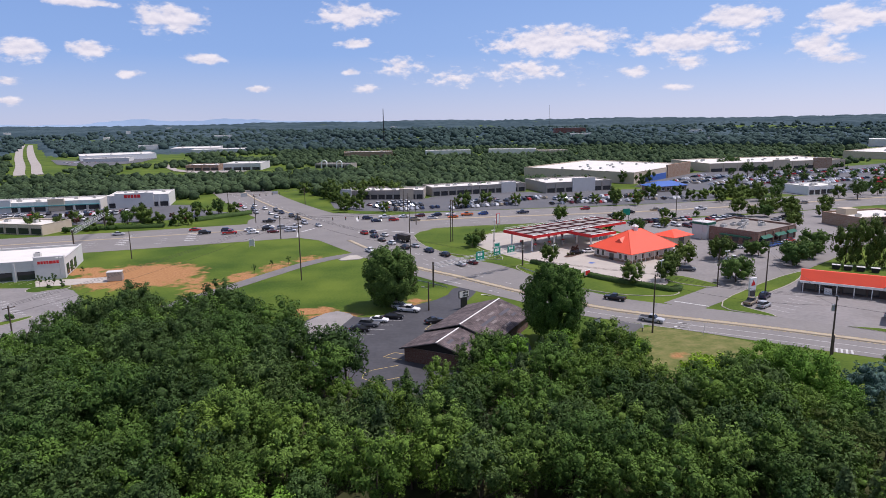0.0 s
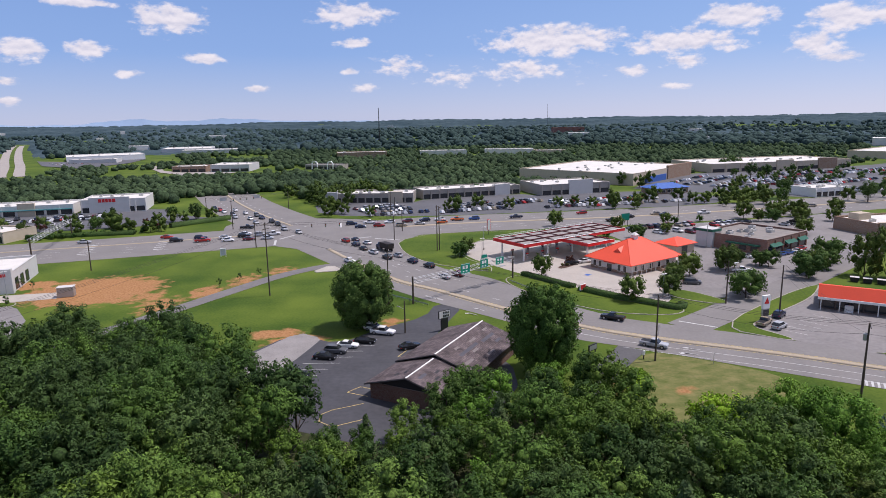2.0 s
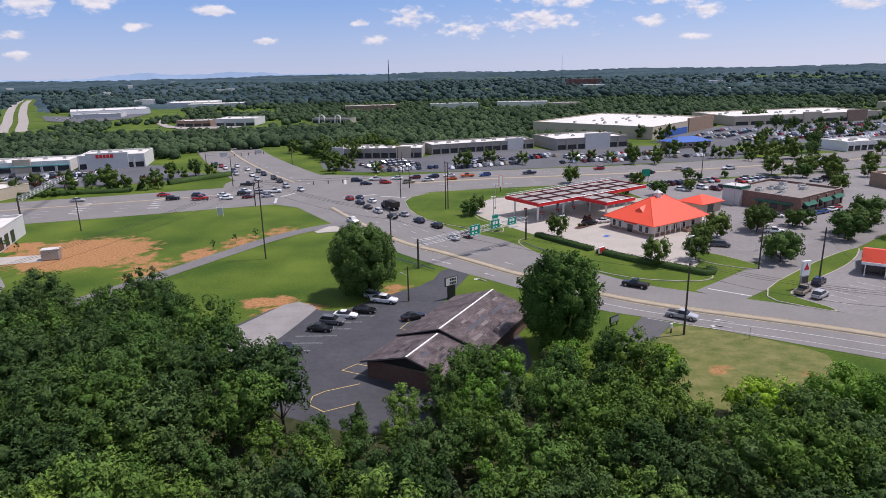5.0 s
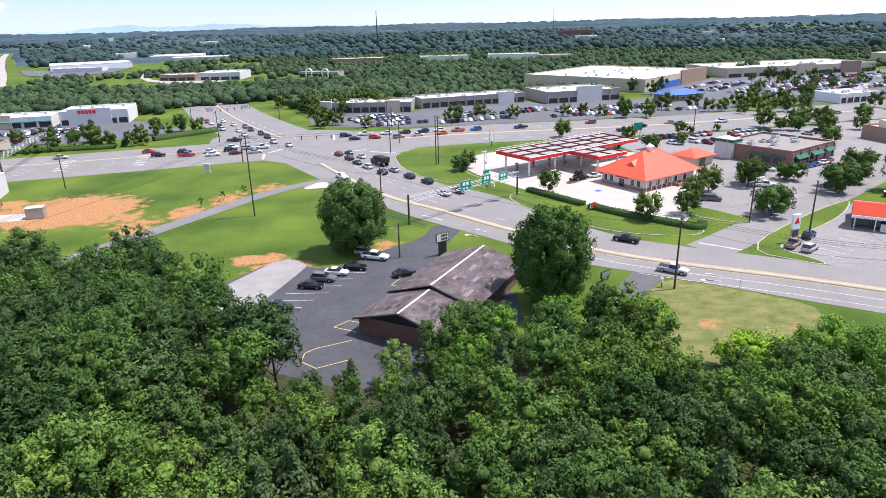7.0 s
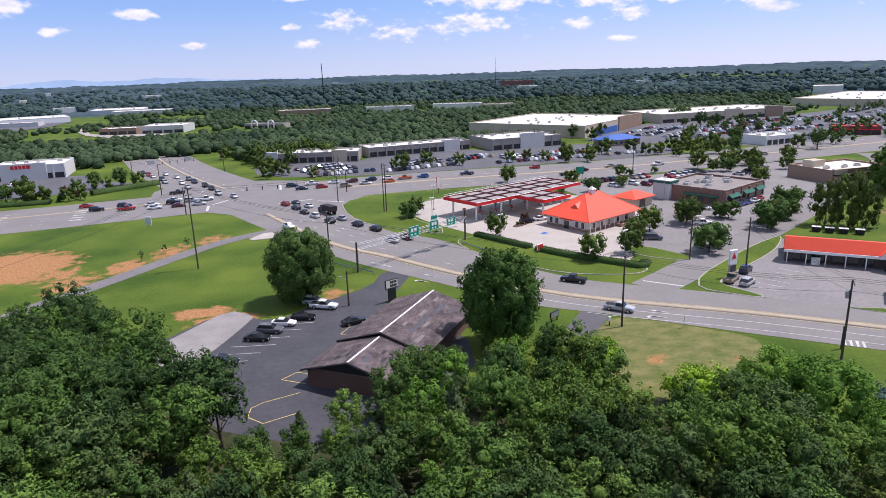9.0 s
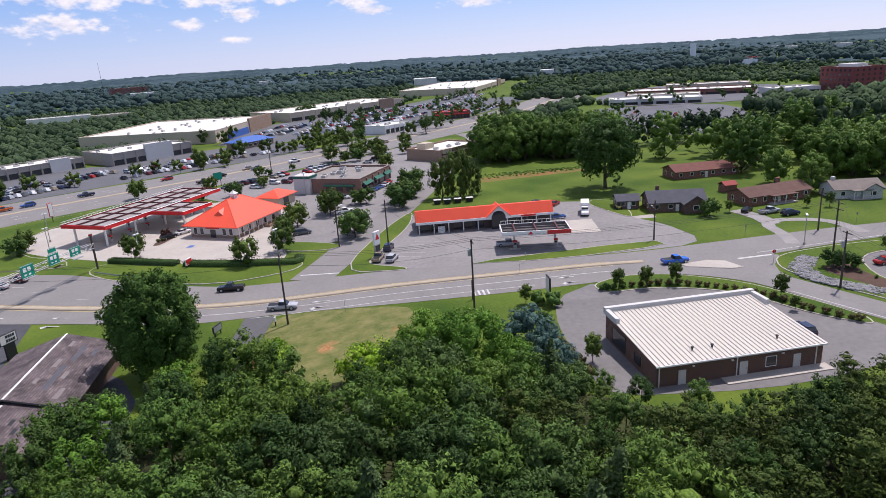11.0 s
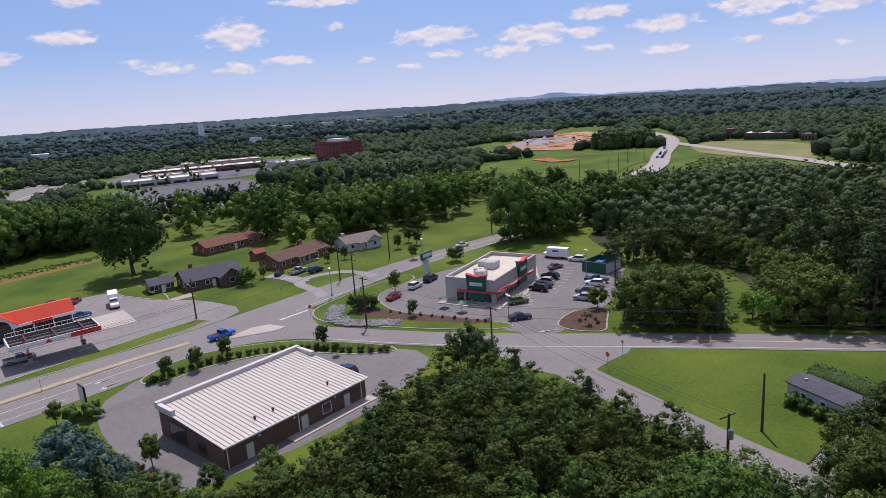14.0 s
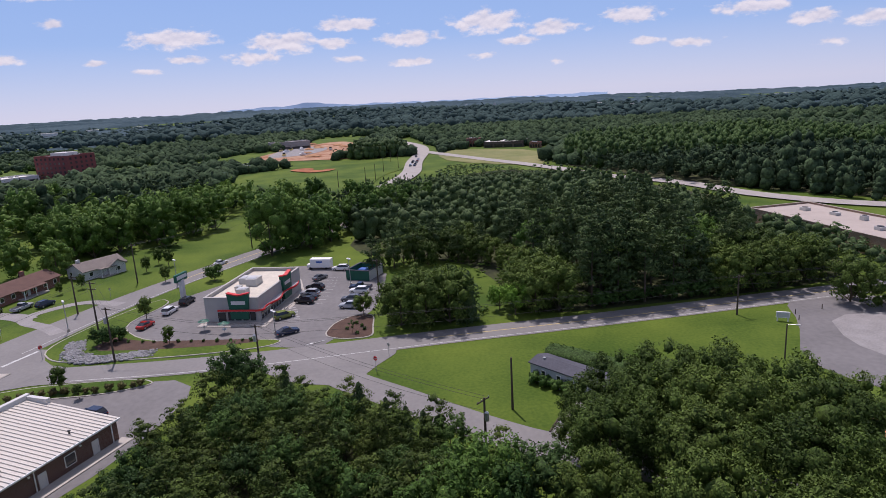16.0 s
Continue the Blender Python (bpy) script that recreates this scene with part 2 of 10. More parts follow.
def leaf_mat(name, dark, light, warm, thin=0.17, far=False):
    if name in MATS:
        return MATS[name]
    m = bpy.data.materials.new(name)
    m.use_nodes = True
    n, l = m.node_tree.nodes, m.node_tree.links
    b, out = n["Principled BSDF"], n["Material Output"]
    b.inputs["Roughness"].default_value, b.inputs["Specular IOR Level"].default_value = (0.9, 0.05) if far else (0.7, 0.12)
    geo, oi, co = n.new("ShaderNodeNewGeometry"), n.new("ShaderNodeObjectInfo"), n.new("ShaderNodeTexCoord")
    ns = n.new("ShaderNodeTexNoise")
    ns.inputs["Scale"].default_value, ns.inputs["Detail"].default_value = (0.014 if far else 0.09), 4.0
    l.new(geo.outputs["Position"], ns.inputs["Vector"])
    r1 = n.new("ShaderNodeMapRange")
    r1.inputs[1].default_value, r1.inputs[2].default_value = 0.38, 0.62
    l.new(ns.outputs[0], r1.inputs[0])
    mx = n.new("ShaderNodeMix")
    mx.data_type = "RGBA"
    mx.inputs[6].default_value, mx.inputs[7].default_value = (*dark, 1), (*light, 1)
    ad = n.new("ShaderNodeMath")
    ad.operation = "MULTIPLY_ADD"
    l.new(geo.outputs["Random Per Island"], ad.inputs[0])
    ad.inputs[1].default_value = 0.3
    h = n.new("ShaderNodeMath")
    h.operation = "MULTIPLY"
    l.new(r1.outputs[0], h.inputs[0])
    h.inputs[1].default_value = 0.62
    l.new(h.outputs[0], ad.inputs[2])
    l.new(ad.outputs[0], mx.inputs[0])
    mx2 = n.new("ShaderNodeMix")
    mx2.data_type = "RGBA"
    w = n.new("ShaderNodeMath")
    w.operation = "POWER"
    l.new(oi.outputs["Random"], w.inputs[0])
    w.inputs[1].default_value = 1.6
    w2 = n.new("ShaderNodeMath")
    w2.operation = "MULTIPLY"
    l.new(w.outputs[0], w2.inputs[0])
    w2.inputs[1].default_value = 0.0 if far else 0.7
    l.new(w2.outputs[0], mx2.inputs[0])
    l.new(mx.outputs[2], mx2.inputs[6])
    mx2.inputs[7].default_value = (*warm, 1)
    l.new(mx2.outputs[2], b.inputs["Base Color"])
    fine = n.new("ShaderNodeTexNoise")
    fine.inputs["Scale"].default_value, fine.inputs["Detail"].default_value = (0.8 if far else 3.4), 2.0
    l.new(geo.outputs["Position"], fine.inputs["Vector"])
    hv = n.new("ShaderNodeHueSaturation")
    fr = n.new("ShaderNodeMapRange")
    fr.inputs[1].default_value, fr.inputs[2].default_value, fr.inputs[3].default_value, fr.inputs[4].default_value = 0.35, 0.65, 0.55, 1.5
    l.new(fine.outputs[0], fr.inputs[0])
    l.new(fr.outputs[0], hv.inputs["Value"])
    l.new(mx2.outputs[2], hv.inputs["Color"])
    mx2 = hv
    l.new(hv.outputs[0], b.inputs["Base Color"])
    if thin:
        tr = n.new("ShaderNodeBsdfTranslucent")
        l.new(hv.outputs[0], tr.inputs[0])
        ms = n.new("ShaderNodeMixShader")
        ms.inputs[0].default_value = thin
        l.new(b.outputs[0], ms.inputs[1]), l.new(tr.outputs[0], ms.inputs[2])
        l.new(ms.outputs[0], out.inputs[0])
    MATS[name] = m
    return m


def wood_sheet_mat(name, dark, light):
    """Far tree cover: speckled crowns over broad tone patches that stand in for cloud shadow."""
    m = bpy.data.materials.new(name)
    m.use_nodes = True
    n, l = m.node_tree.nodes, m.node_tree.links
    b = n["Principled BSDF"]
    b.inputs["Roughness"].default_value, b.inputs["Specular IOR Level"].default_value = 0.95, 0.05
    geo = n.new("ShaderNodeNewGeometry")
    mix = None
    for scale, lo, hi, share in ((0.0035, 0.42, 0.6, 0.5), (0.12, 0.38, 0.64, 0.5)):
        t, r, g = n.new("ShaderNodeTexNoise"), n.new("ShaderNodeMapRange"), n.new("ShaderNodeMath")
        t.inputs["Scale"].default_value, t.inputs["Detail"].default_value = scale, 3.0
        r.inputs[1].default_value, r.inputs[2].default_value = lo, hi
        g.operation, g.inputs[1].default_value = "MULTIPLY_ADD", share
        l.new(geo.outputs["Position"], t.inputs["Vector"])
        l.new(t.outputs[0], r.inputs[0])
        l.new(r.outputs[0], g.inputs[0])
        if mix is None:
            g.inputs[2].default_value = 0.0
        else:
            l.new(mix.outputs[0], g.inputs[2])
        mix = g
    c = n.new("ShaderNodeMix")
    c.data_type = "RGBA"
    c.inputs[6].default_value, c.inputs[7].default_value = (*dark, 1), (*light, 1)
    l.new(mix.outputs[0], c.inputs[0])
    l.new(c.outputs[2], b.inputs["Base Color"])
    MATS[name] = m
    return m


ASPHALT = mat("asphalt", (0.198, 0.187, 0.178), 0.85, var=0.12, scale=0.12, fine=1.3)
ASPHALT_NEW = mat("asphalt_dark", (0.062, 0.063, 0.07), 0.8, var=0.22, scale=0.15, fine=1.0)
ASPHALT_LOT = mat("asphalt_lot", (0.166, 0.157, 0.153), 0.85, var=0.18, scale=0.1, fine=0.9)
ASPHALT_PALE = mat("asphalt_pale_lot", (0.215, 0.203, 0.197), 0.85, var=0.18, scale=0.1, fine=0.9)
ASPHALT_FAR = mat("asphalt_far_lot", (0.11, 0.112, 0.12), 0.85, var=0.2, scale=0.05, fine=0.9)
CONCRETE = mat("concrete", (0.4, 0.365, 0.32), 0.85, var=0.12, scale=0.2, fine=1.5)
CONCRETE_OLD = mat("concrete_worn", (0.34, 0.31, 0.28), 0.9, var=0.16, scale=0.2, fine=1.5)
KERB = mat("kerb_concrete", (0.36, 0.335, 0.29), 0.9, var=0.12, scale=0.5)
MEDIAN = mat("median_concrete", (0.37, 0.31, 0.225), 0.9, var=0.15, scale=0.4)
PAINT_W = mat("road_paint_white", (0.5, 0.5, 0.48), 0.7, var=0.25, scale=0.8)
PAINT_Y = mat("road_paint_yellow", (0.56, 0.43, 0.16), 0.7, var=0.12, scale=1.5)
MULCH = mat("mulch", (0.085, 0.05, 0.036), 0.95, var=0.35, scale=0.6, fine=5.0, bump=0.6)
DIRT = mat("red_clay", (0.42, 0.19, 0.09), 0.95, var=0.2, scale=0.15, tint=(0.5, 0.3, 0.16))
ROCK = mat("riprap_rock", (0.23, 0.228, 0.23), 0.9, var=0.45, scale=1.5, fine=6.0)
BRICK = brick_mat("brown_brick", (0.15, 0.07, 0.05), (0.11, 0.05, 0.038), (0.2, 0.17, 0.15))
BRICK_RED = brick_mat("red_brick", (0.23, 0.075, 0.05), (0.17, 0.055, 0.04), (0.26, 0.22, 0.2))
BRICK_TAN = brick_mat("tan_brick", (0.3, 0.19, 0.12), (0.25, 0.15, 0.1), (0.35, 0.3, 0.25))
SHINGLE = shingle_mat("worn_brown_shingle", (0.15, 0.118, 0.115), (0.09, 0.072, 0.075), (0.06, 0.05, 0.052))
SHINGLE_PALE = mat("faded_shingle", (0.19, 0.165, 0.16), 0.95, var=0.2, scale=1.0)
SHINGLE_GREY = mat("grey_shingle", (0.085, 0.085, 0.1), 0.95, var=0.2, scale=0.5, fine=4.0, bump=0.3)
SHINGLE_TAN = mat("taupe_shingle", (0.2, 0.17, 0.15), 0.95, var=0.18, scale=0.5, fine=4.0)
ORANGE = mat("orange_metal_roof", (0.82, 0.095, 0.045), 0.5, var=0.06, scale=0.3)
RED = mat("red_fascia", (0.62, 0.03, 0.03), 0.5, var=0.06)
WHITE = mat("white_paint", (0.78, 0.77, 0.74), 0.6, var=0.05)
OFFWHITE = mat("off_white_siding", (0.62, 0.6, 0.57), 0.7, var=0.07)
STUCCO = mat("grey_stucco", (0.55, 0.54, 0.52), 0.85, var=0.06)
GREIGE = mat("greige_stucco", (0.42, 0.4, 0.37), 0.85, var=0.07)
TAUPE = mat("taupe_stucco", (0.33, 0.3, 0.265), 0.85, var=0.1)
GRAVEL = mat("grey_brown_gravel", (0.26, 0.245, 0.235), 0.95, var=0.2, scale=0.3, fine=3.0)
TAN = mat("tan_stucco", (0.5, 0.42, 0.32), 0.85, var=0.08)
ROOF_WHITE = mat("white_membrane_roof", (0.64, 0.62, 0.57), 0.8, var=0.1, scale=0.2)
ROOF_CREAM = mat("cream_membrane_roof", (0.56, 0.51, 0.42), 0.85, var=0.14, scale=0.25, fine=1.5)
ROOF_METAL = mat("white_metal_roof", (0.54, 0.5, 0.44), 0.5, var=0.05, scale=0.3)
ROOF_DARK = mat("dark_deck_roof", (0.15, 0.135, 0.13), 0.85, var=0.2, scale=0.3)
DARK_WALL = mat("dark_brown_storefront", (0.1, 0.075, 0.065), 0.7, var=0.15, scale=0.6)
ROOF_GREY = mat("grey_deck_roof", (0.3, 0.275, 0.26), 0.85, var=0.18, scale=0.3)
BEAM = mat("dark_red_beam", (0.1, 0.03, 0.03), 0.7)
DARKGLASS = mat("dark_glass", (0.025, 0.028, 0.033), 0.08, var=0.1, spec=0.6)
GREEN_P = mat("green_panel", (0.015, 0.11, 0.07), 0.5)
SIGN_GREEN = mat("road_sign_green", (0.0, 0.24, 0.16), 0.45, var=0.04)
TEAL = mat("teal_awning", (0.1, 0.3, 0.3), 0.6)
BLUE_P = mat("blue_metal", (0.05, 0.13, 0.4), 0.5)
BLACK = mat("black_metal", (0.02, 0.02, 0.022), 0.5)
STEEL = mat("galvanised_steel", (0.42, 0.43, 0.44), 0.45, metal=0.7, var=0.1)
WOOD_POLE = mat("weathered_pole_wood", (0.085, 0.065, 0.05), 0.95, var=0.25, fine=12.0)
BARK = mat("bark", (0.1, 0.075, 0.055), 0.95, var=0.3, fine=6.0, bump=0.5)
RUBBER = mat("tyre_rubber", (0.02, 0.02, 0.02), 0.85)
RIM = mat("wheel_alloy", (0.45, 0.45, 0.46), 0.35, metal=0.8)
LAMP_W = mat("headlight_lens", (0.7, 0.72, 0.75), 0.15)
LAMP_R = mat("taillight_lens", (0.45, 0.02, 0.02), 0.25)
HVAC = mat("rooftop_unit_metal", (0.5, 0.49, 0.46), 0.6, var=0.1)
LEAF = leaf_mat("oak_leaves", (0.029, 0.068, 0.013), (0.1, 0.19, 0.034), (0.132, 0.214, 0.04))
LEAF_DARK = leaf_mat("dark_leaves", (0.022, 0.049, 0.014), (0.064, 0.12, 0.031), (0.08, 0.134, 0.036))
LEAF_MID = leaf_mat("shade_tree_leaves", (0.022, 0.052, 0.013), (0.069, 0.138, 0.029), (0.09, 0.154, 0.034))
LEAF_WARM = leaf_mat("yellow_green_leaves", (0.037, 0.082, 0.014), (0.122, 0.211, 0.031), (0.146, 0.226, 0.037))
# bluish haze of distance is mixed into these leaf colours
LEAF_DISTANT_HAZE = leaf_mat("distant_leaves", (0.032, 0.055, 0.05), (0.052, 0.083, 0.075), (0.046, 0.07, 0.045), thin=0.0, far=True)
LEAF_FRESH = leaf_mat("fresh_leaves", (0.046, 0.119, 0.015), (0.135, 0.274, 0.035), (0.153, 0.278, 0.038))
LEAF_BRIGHT = leaf_mat("bright_leaves", (0.09, 0.19, 0.012), (0.24, 0.4, 0.03), (0.26, 0.42, 0.03))
LEAF_PINE = leaf_mat("pine_needles", (0.034, 0.064, 0.024), (0.092, 0.142, 0.05), (0.098, 0.14, 0.045))
LEAF_SCRUB = leaf_mat("scrub_pine_needles", (0.03, 0.053, 0.013), (0.08, 0.122, 0.024), (0.09, 0.12, 0.023))
LEAF_OAK = leaf_mat("lawn_oak_leaves", (0.03, 0.056, 0.012), (0.092, 0.144, 0.028), (0.108, 0.156, 0.03))
LEAF_BLUE = leaf_mat("blue_spruce_needles", (0.03, 0.07, 0.06), (0.1, 0.17, 0.15), (0.09, 0.16, 0.13))
# dark tone lifted and blue raised here to imitate light haze
LEAF_FAR_HAZE = leaf_mat("far_wood_leaves", (0.028, 0.048, 0.026), (0.062, 0.096, 0.044), (0.07, 0.1, 0.04), thin=0.0, far=True)
LEAF_OLIVE = leaf_mat("olive_shrub_leaves", (0.045, 0.048, 0.016), (0.12, 0.112, 0.04), (0.13, 0.11, 0.045))
LEAF_RED = leaf_mat("purple_leaves", (0.05, 0.02, 0.016), (0.11, 0.05, 0.035), (0.12, 0.05, 0.04))

# ---------------- mesh helpers ----------------
def obj(name, me, material=None, parent=None, label=""):
    ob = new(name, me)
    if material is not None and not me.materials:
        me.materials.append(material)
    if parent is not None:
        ob.parent = parent
    if label:
        ob["label"] = label
    return ob


def part(name, bm, material, parent, label=""):
    me = bpy.data.meshes.new(name)
    bm.to_mesh(me)
    bm.free()
    return obj(name, me, material, parent, label)


def np_mesh(name, verts, faces, smooth=False):
    """A mesh from arrays: verts n x 3, faces m x 3 or m x 4."""
    me = bpy.data.meshes.new(name)
    verts, faces = np.asarray(verts, np.float32), np.asarray(faces, np.int32)
    k = faces.shape[1]
    me.vertices.add(len(verts))
    me.vertices.foreach_set("co", verts.ravel())
    me.loops.add(faces.size)
    me.loops.foreach_set("vertex_index", faces.ravel())
    me.polygons.add(len(faces))
    me.polygons.foreach_set("loop_start", np.arange(0, faces.size, k, dtype=np.int32))
    if smooth:
        me.polygons.foreach_set("use_smooth", np.ones(len(faces), bool))
    me.update(calc_edges=True)
    return me


def box(bm, x0, y0, z0, x1, y1, z1, bevel=0.0):
    m = Matrix.Translation(((x0 + x1) / 2, (y0 + y1) / 2, (z0 + z1) / 2)) @ Matrix.Diagonal((abs(x1 - x0), abs(y1 - y0), abs(z1 - z0), 1))
    made = bmesh.ops.create_cube(bm, size=1, matrix=m)
    if bevel:
        edges = {e for v in made["verts"] for e in v.link_edges}
        bmesh.ops.bevel(bm, geom=list(edges), offset=bevel, segments=1, affect="EDGES")
    return bm


def cyl(bm, p, q, r1, r2=None, seg=10):
    p, q = Vector(p), Vector(q)
    d = q - p
    m = Matrix.Translation((p + q) / 2) @ d.to_track_quat("Z", "Y").to_matrix().to_4x4()
    bmesh.ops.create_cone(bm, cap_ends=True, segments=seg, radius1=r1, radius2=r1 if r2 is None else r2, depth=d.length, matrix=m)
    return bm


def poly(bm, pts, z=0.0):
    """A flat face from outline points (x, y) or (x, y, z)."""
    vs = [bm.verts.new((p[0], p[1], p[2] if len(p) > 2 else z)) for p in pts]
    f = bm.faces.new(vs)
    return f


def slab(bm, pts, z0, z1):
    """An upright prism on an outline."""
    n = len(pts)
    area = sum(pts[i][0] * pts[(i + 1) % n][1] - pts[(i + 1) % n][0] * pts[i][1] for i in range(n))
    if area < 0:
        pts = pts[::-1]
    lo = [bm.verts.new((p[0], p[1], z0)) for p in pts]
    hi = [bm.verts.new((p[0], p[1], z1)) for p in pts]
    bm.faces.new(hi), bm.faces.new(lo[::-1])
    for i in range(n):
        bm.faces.new((lo[i], lo[(i + 1) % n], hi[(i + 1) % n], hi[i]))
    return bm


def rounded(pts, times=2):
    """An outline with its corners cut round."""
    for _ in range(times):
        out = []
        for i, p in enumerate(pts):
            q = pts[(i + 1) % len(pts)]
            out += [(p[0] * 0.78 + q[0] * 0.22, p[1] * 0.78 + q[1] * 0.22), (p[0] * 0.22 + q[0] * 0.78, p[1] * 0.22 + q[1] * 0.78)]
        pts = out
    return pts


def inset(pts, d):
    n = len(pts)
    area = sum(pts[i][0] * pts[(i + 1) % n][1] - pts[(i + 1) % n][0] * pts[i][1] for i in range(n))
    s = 1 if area > 0 else -1
    out = []
    for i in range(n):
        a, b, c = Vector(pts[i - 1]), Vector(pts[i]), Vector(pts[(i + 1) % n])
        e = ((b - a).normalized() + (c - b).normalized())
        e = e.normalized() if e.length > 1e-6 else Vector((1, 0))
        out.append((b.x - e.y * d * s, b.y + e.x * d * s))
    return out


def terrain(x, y):
    """The land: level round the crossing, rolling and rising gently far away."""
    r = np.hypot(x, y)
    s = np.clip((r - 500) / 4400, 0, 1)
    roll = np.sin(x / 310 + 1.3) * np.cos(y / 270 + 0.4) + 0.6 * np.sin((x + y) / 170)
    az = np.degrees(np.arctan2(y, x))
    fall = np.clip((2 - az) / 36, 0, 1) * np.clip((r - 700) / 2600, 0, 1) * 36
    return 9 * s * s * (3 - 2 * s) - fall + np.clip((r - 700) / 900, 0, 1) * 5.0 * roll


def spline(pts, step=4.0):
    """Points along a smooth line through rows (x, y, *more)."""
    p = np.array([pts[0], *pts, pts[-1]], float)
    out = []
    for i in range(1, len(p) - 2):
        a, b, c, d = p[i - 1], p[i], p[i + 1], p[i + 2]
        n = max(2, int(np.hypot(*(c - b)[:2]) / step))
        for k in range(n):
            t = k / n
            out.append(0.5 * (2 * b + (c - a) * t + (2 * a - 5 * b + 4 * c - d) * t * t + (3 * b - a - 3 * c + d) * t**3))
    out.append(p[-2])
    return np.array(out)


def sides(line):
    d = np.gradient(line[:, :2], axis=0)
    d /= np.linalg.norm(d, axis=1)[:, None]
    return np.stack([-d[:, 1], d[:, 0]], 1)


def ribbon(name, line, left, right, z, material, thick=0.0, label="", follow=False):
    """A strip along a line, from left to right metres off it (each a number or one for each point)."""
    n = sides(line)
    left, right = np.broadcast_to(left, len(line)), np.broadcast_to(right, len(line))
    a, b = line[:, :2] + n * left[:, None], line[:, :2] - n * right[:, None]
    h = (lambda p: terrain(p[:, 0], p[:, 1]) + z) if follow else (lambda p: np.full(len(p), z))
    k = len(line)
    v = np.concatenate([np.c_[a, h(a)], np.c_[b, h(b)]])
    f = [(i, k + i, k + i + 1, i + 1) for i in range(k - 1)]
    if thick:
        v = np.concatenate([v, v - (0, 0, thick)])
        m = 2 * k
        f += [(i + 1, i + 1 + m, i + m, i) for i in range(k - 1)]
        f += [(k + i, k + i + m, k + i + 1 + m, k + i + 1) for i in range(k - 1)]
        f += [(0, m, k + m, k), (2 * k - 1, 2 * k - 1 + m, k - 1 + m, k - 1)]
    me = np_mesh(name, v, f)
    ob = obj(name, me, material)
    return tagged(ob, label, "", "", "structure")


def sheet(name, pts, z, material, label="", smooth=1, follow=False):
    bm = bmesh.new()
    if smooth:
        pts = rounded(pts, smooth)
    if follow:
        poly(bm, [(x, y, float(terrain(x, y)) + z) for x, y in pts])
    else:
        poly(bm, pts, z)
    bmesh.ops.triangulate(bm, faces=bm.faces[:])
    bmesh.ops.recalc_face_normals(bm, faces=bm.faces[:])
    if bm.faces[:] and sum(f.normal.z for f in bm.faces) < 0:
        bmesh.ops.reverse_faces(bm, faces=bm.faces[:])
    ob = part(name, bm, material, None)
    return tagged(ob, label, "", "", "structure")


def island(name, pts, label, material, smooth=2, h=0.15, kerb=0.3):
    """A raised bed with a kerb round it."""
    pts = rounded(pts, smooth)
    inner = inset(pts, kerb)
    bm = bmesh.new()
    slab(bm, pts, 0.0, h)
    edge = part(name, bm, KERB, None)
    tagged(edge, label, "", "", "structure")
    bm = bmesh.new()
    slab(bm, inner, h - 0.05, h + 0.03)
    part("lawn" if material in (GRASS,) else "bed", bm, material, edge)
    return edge


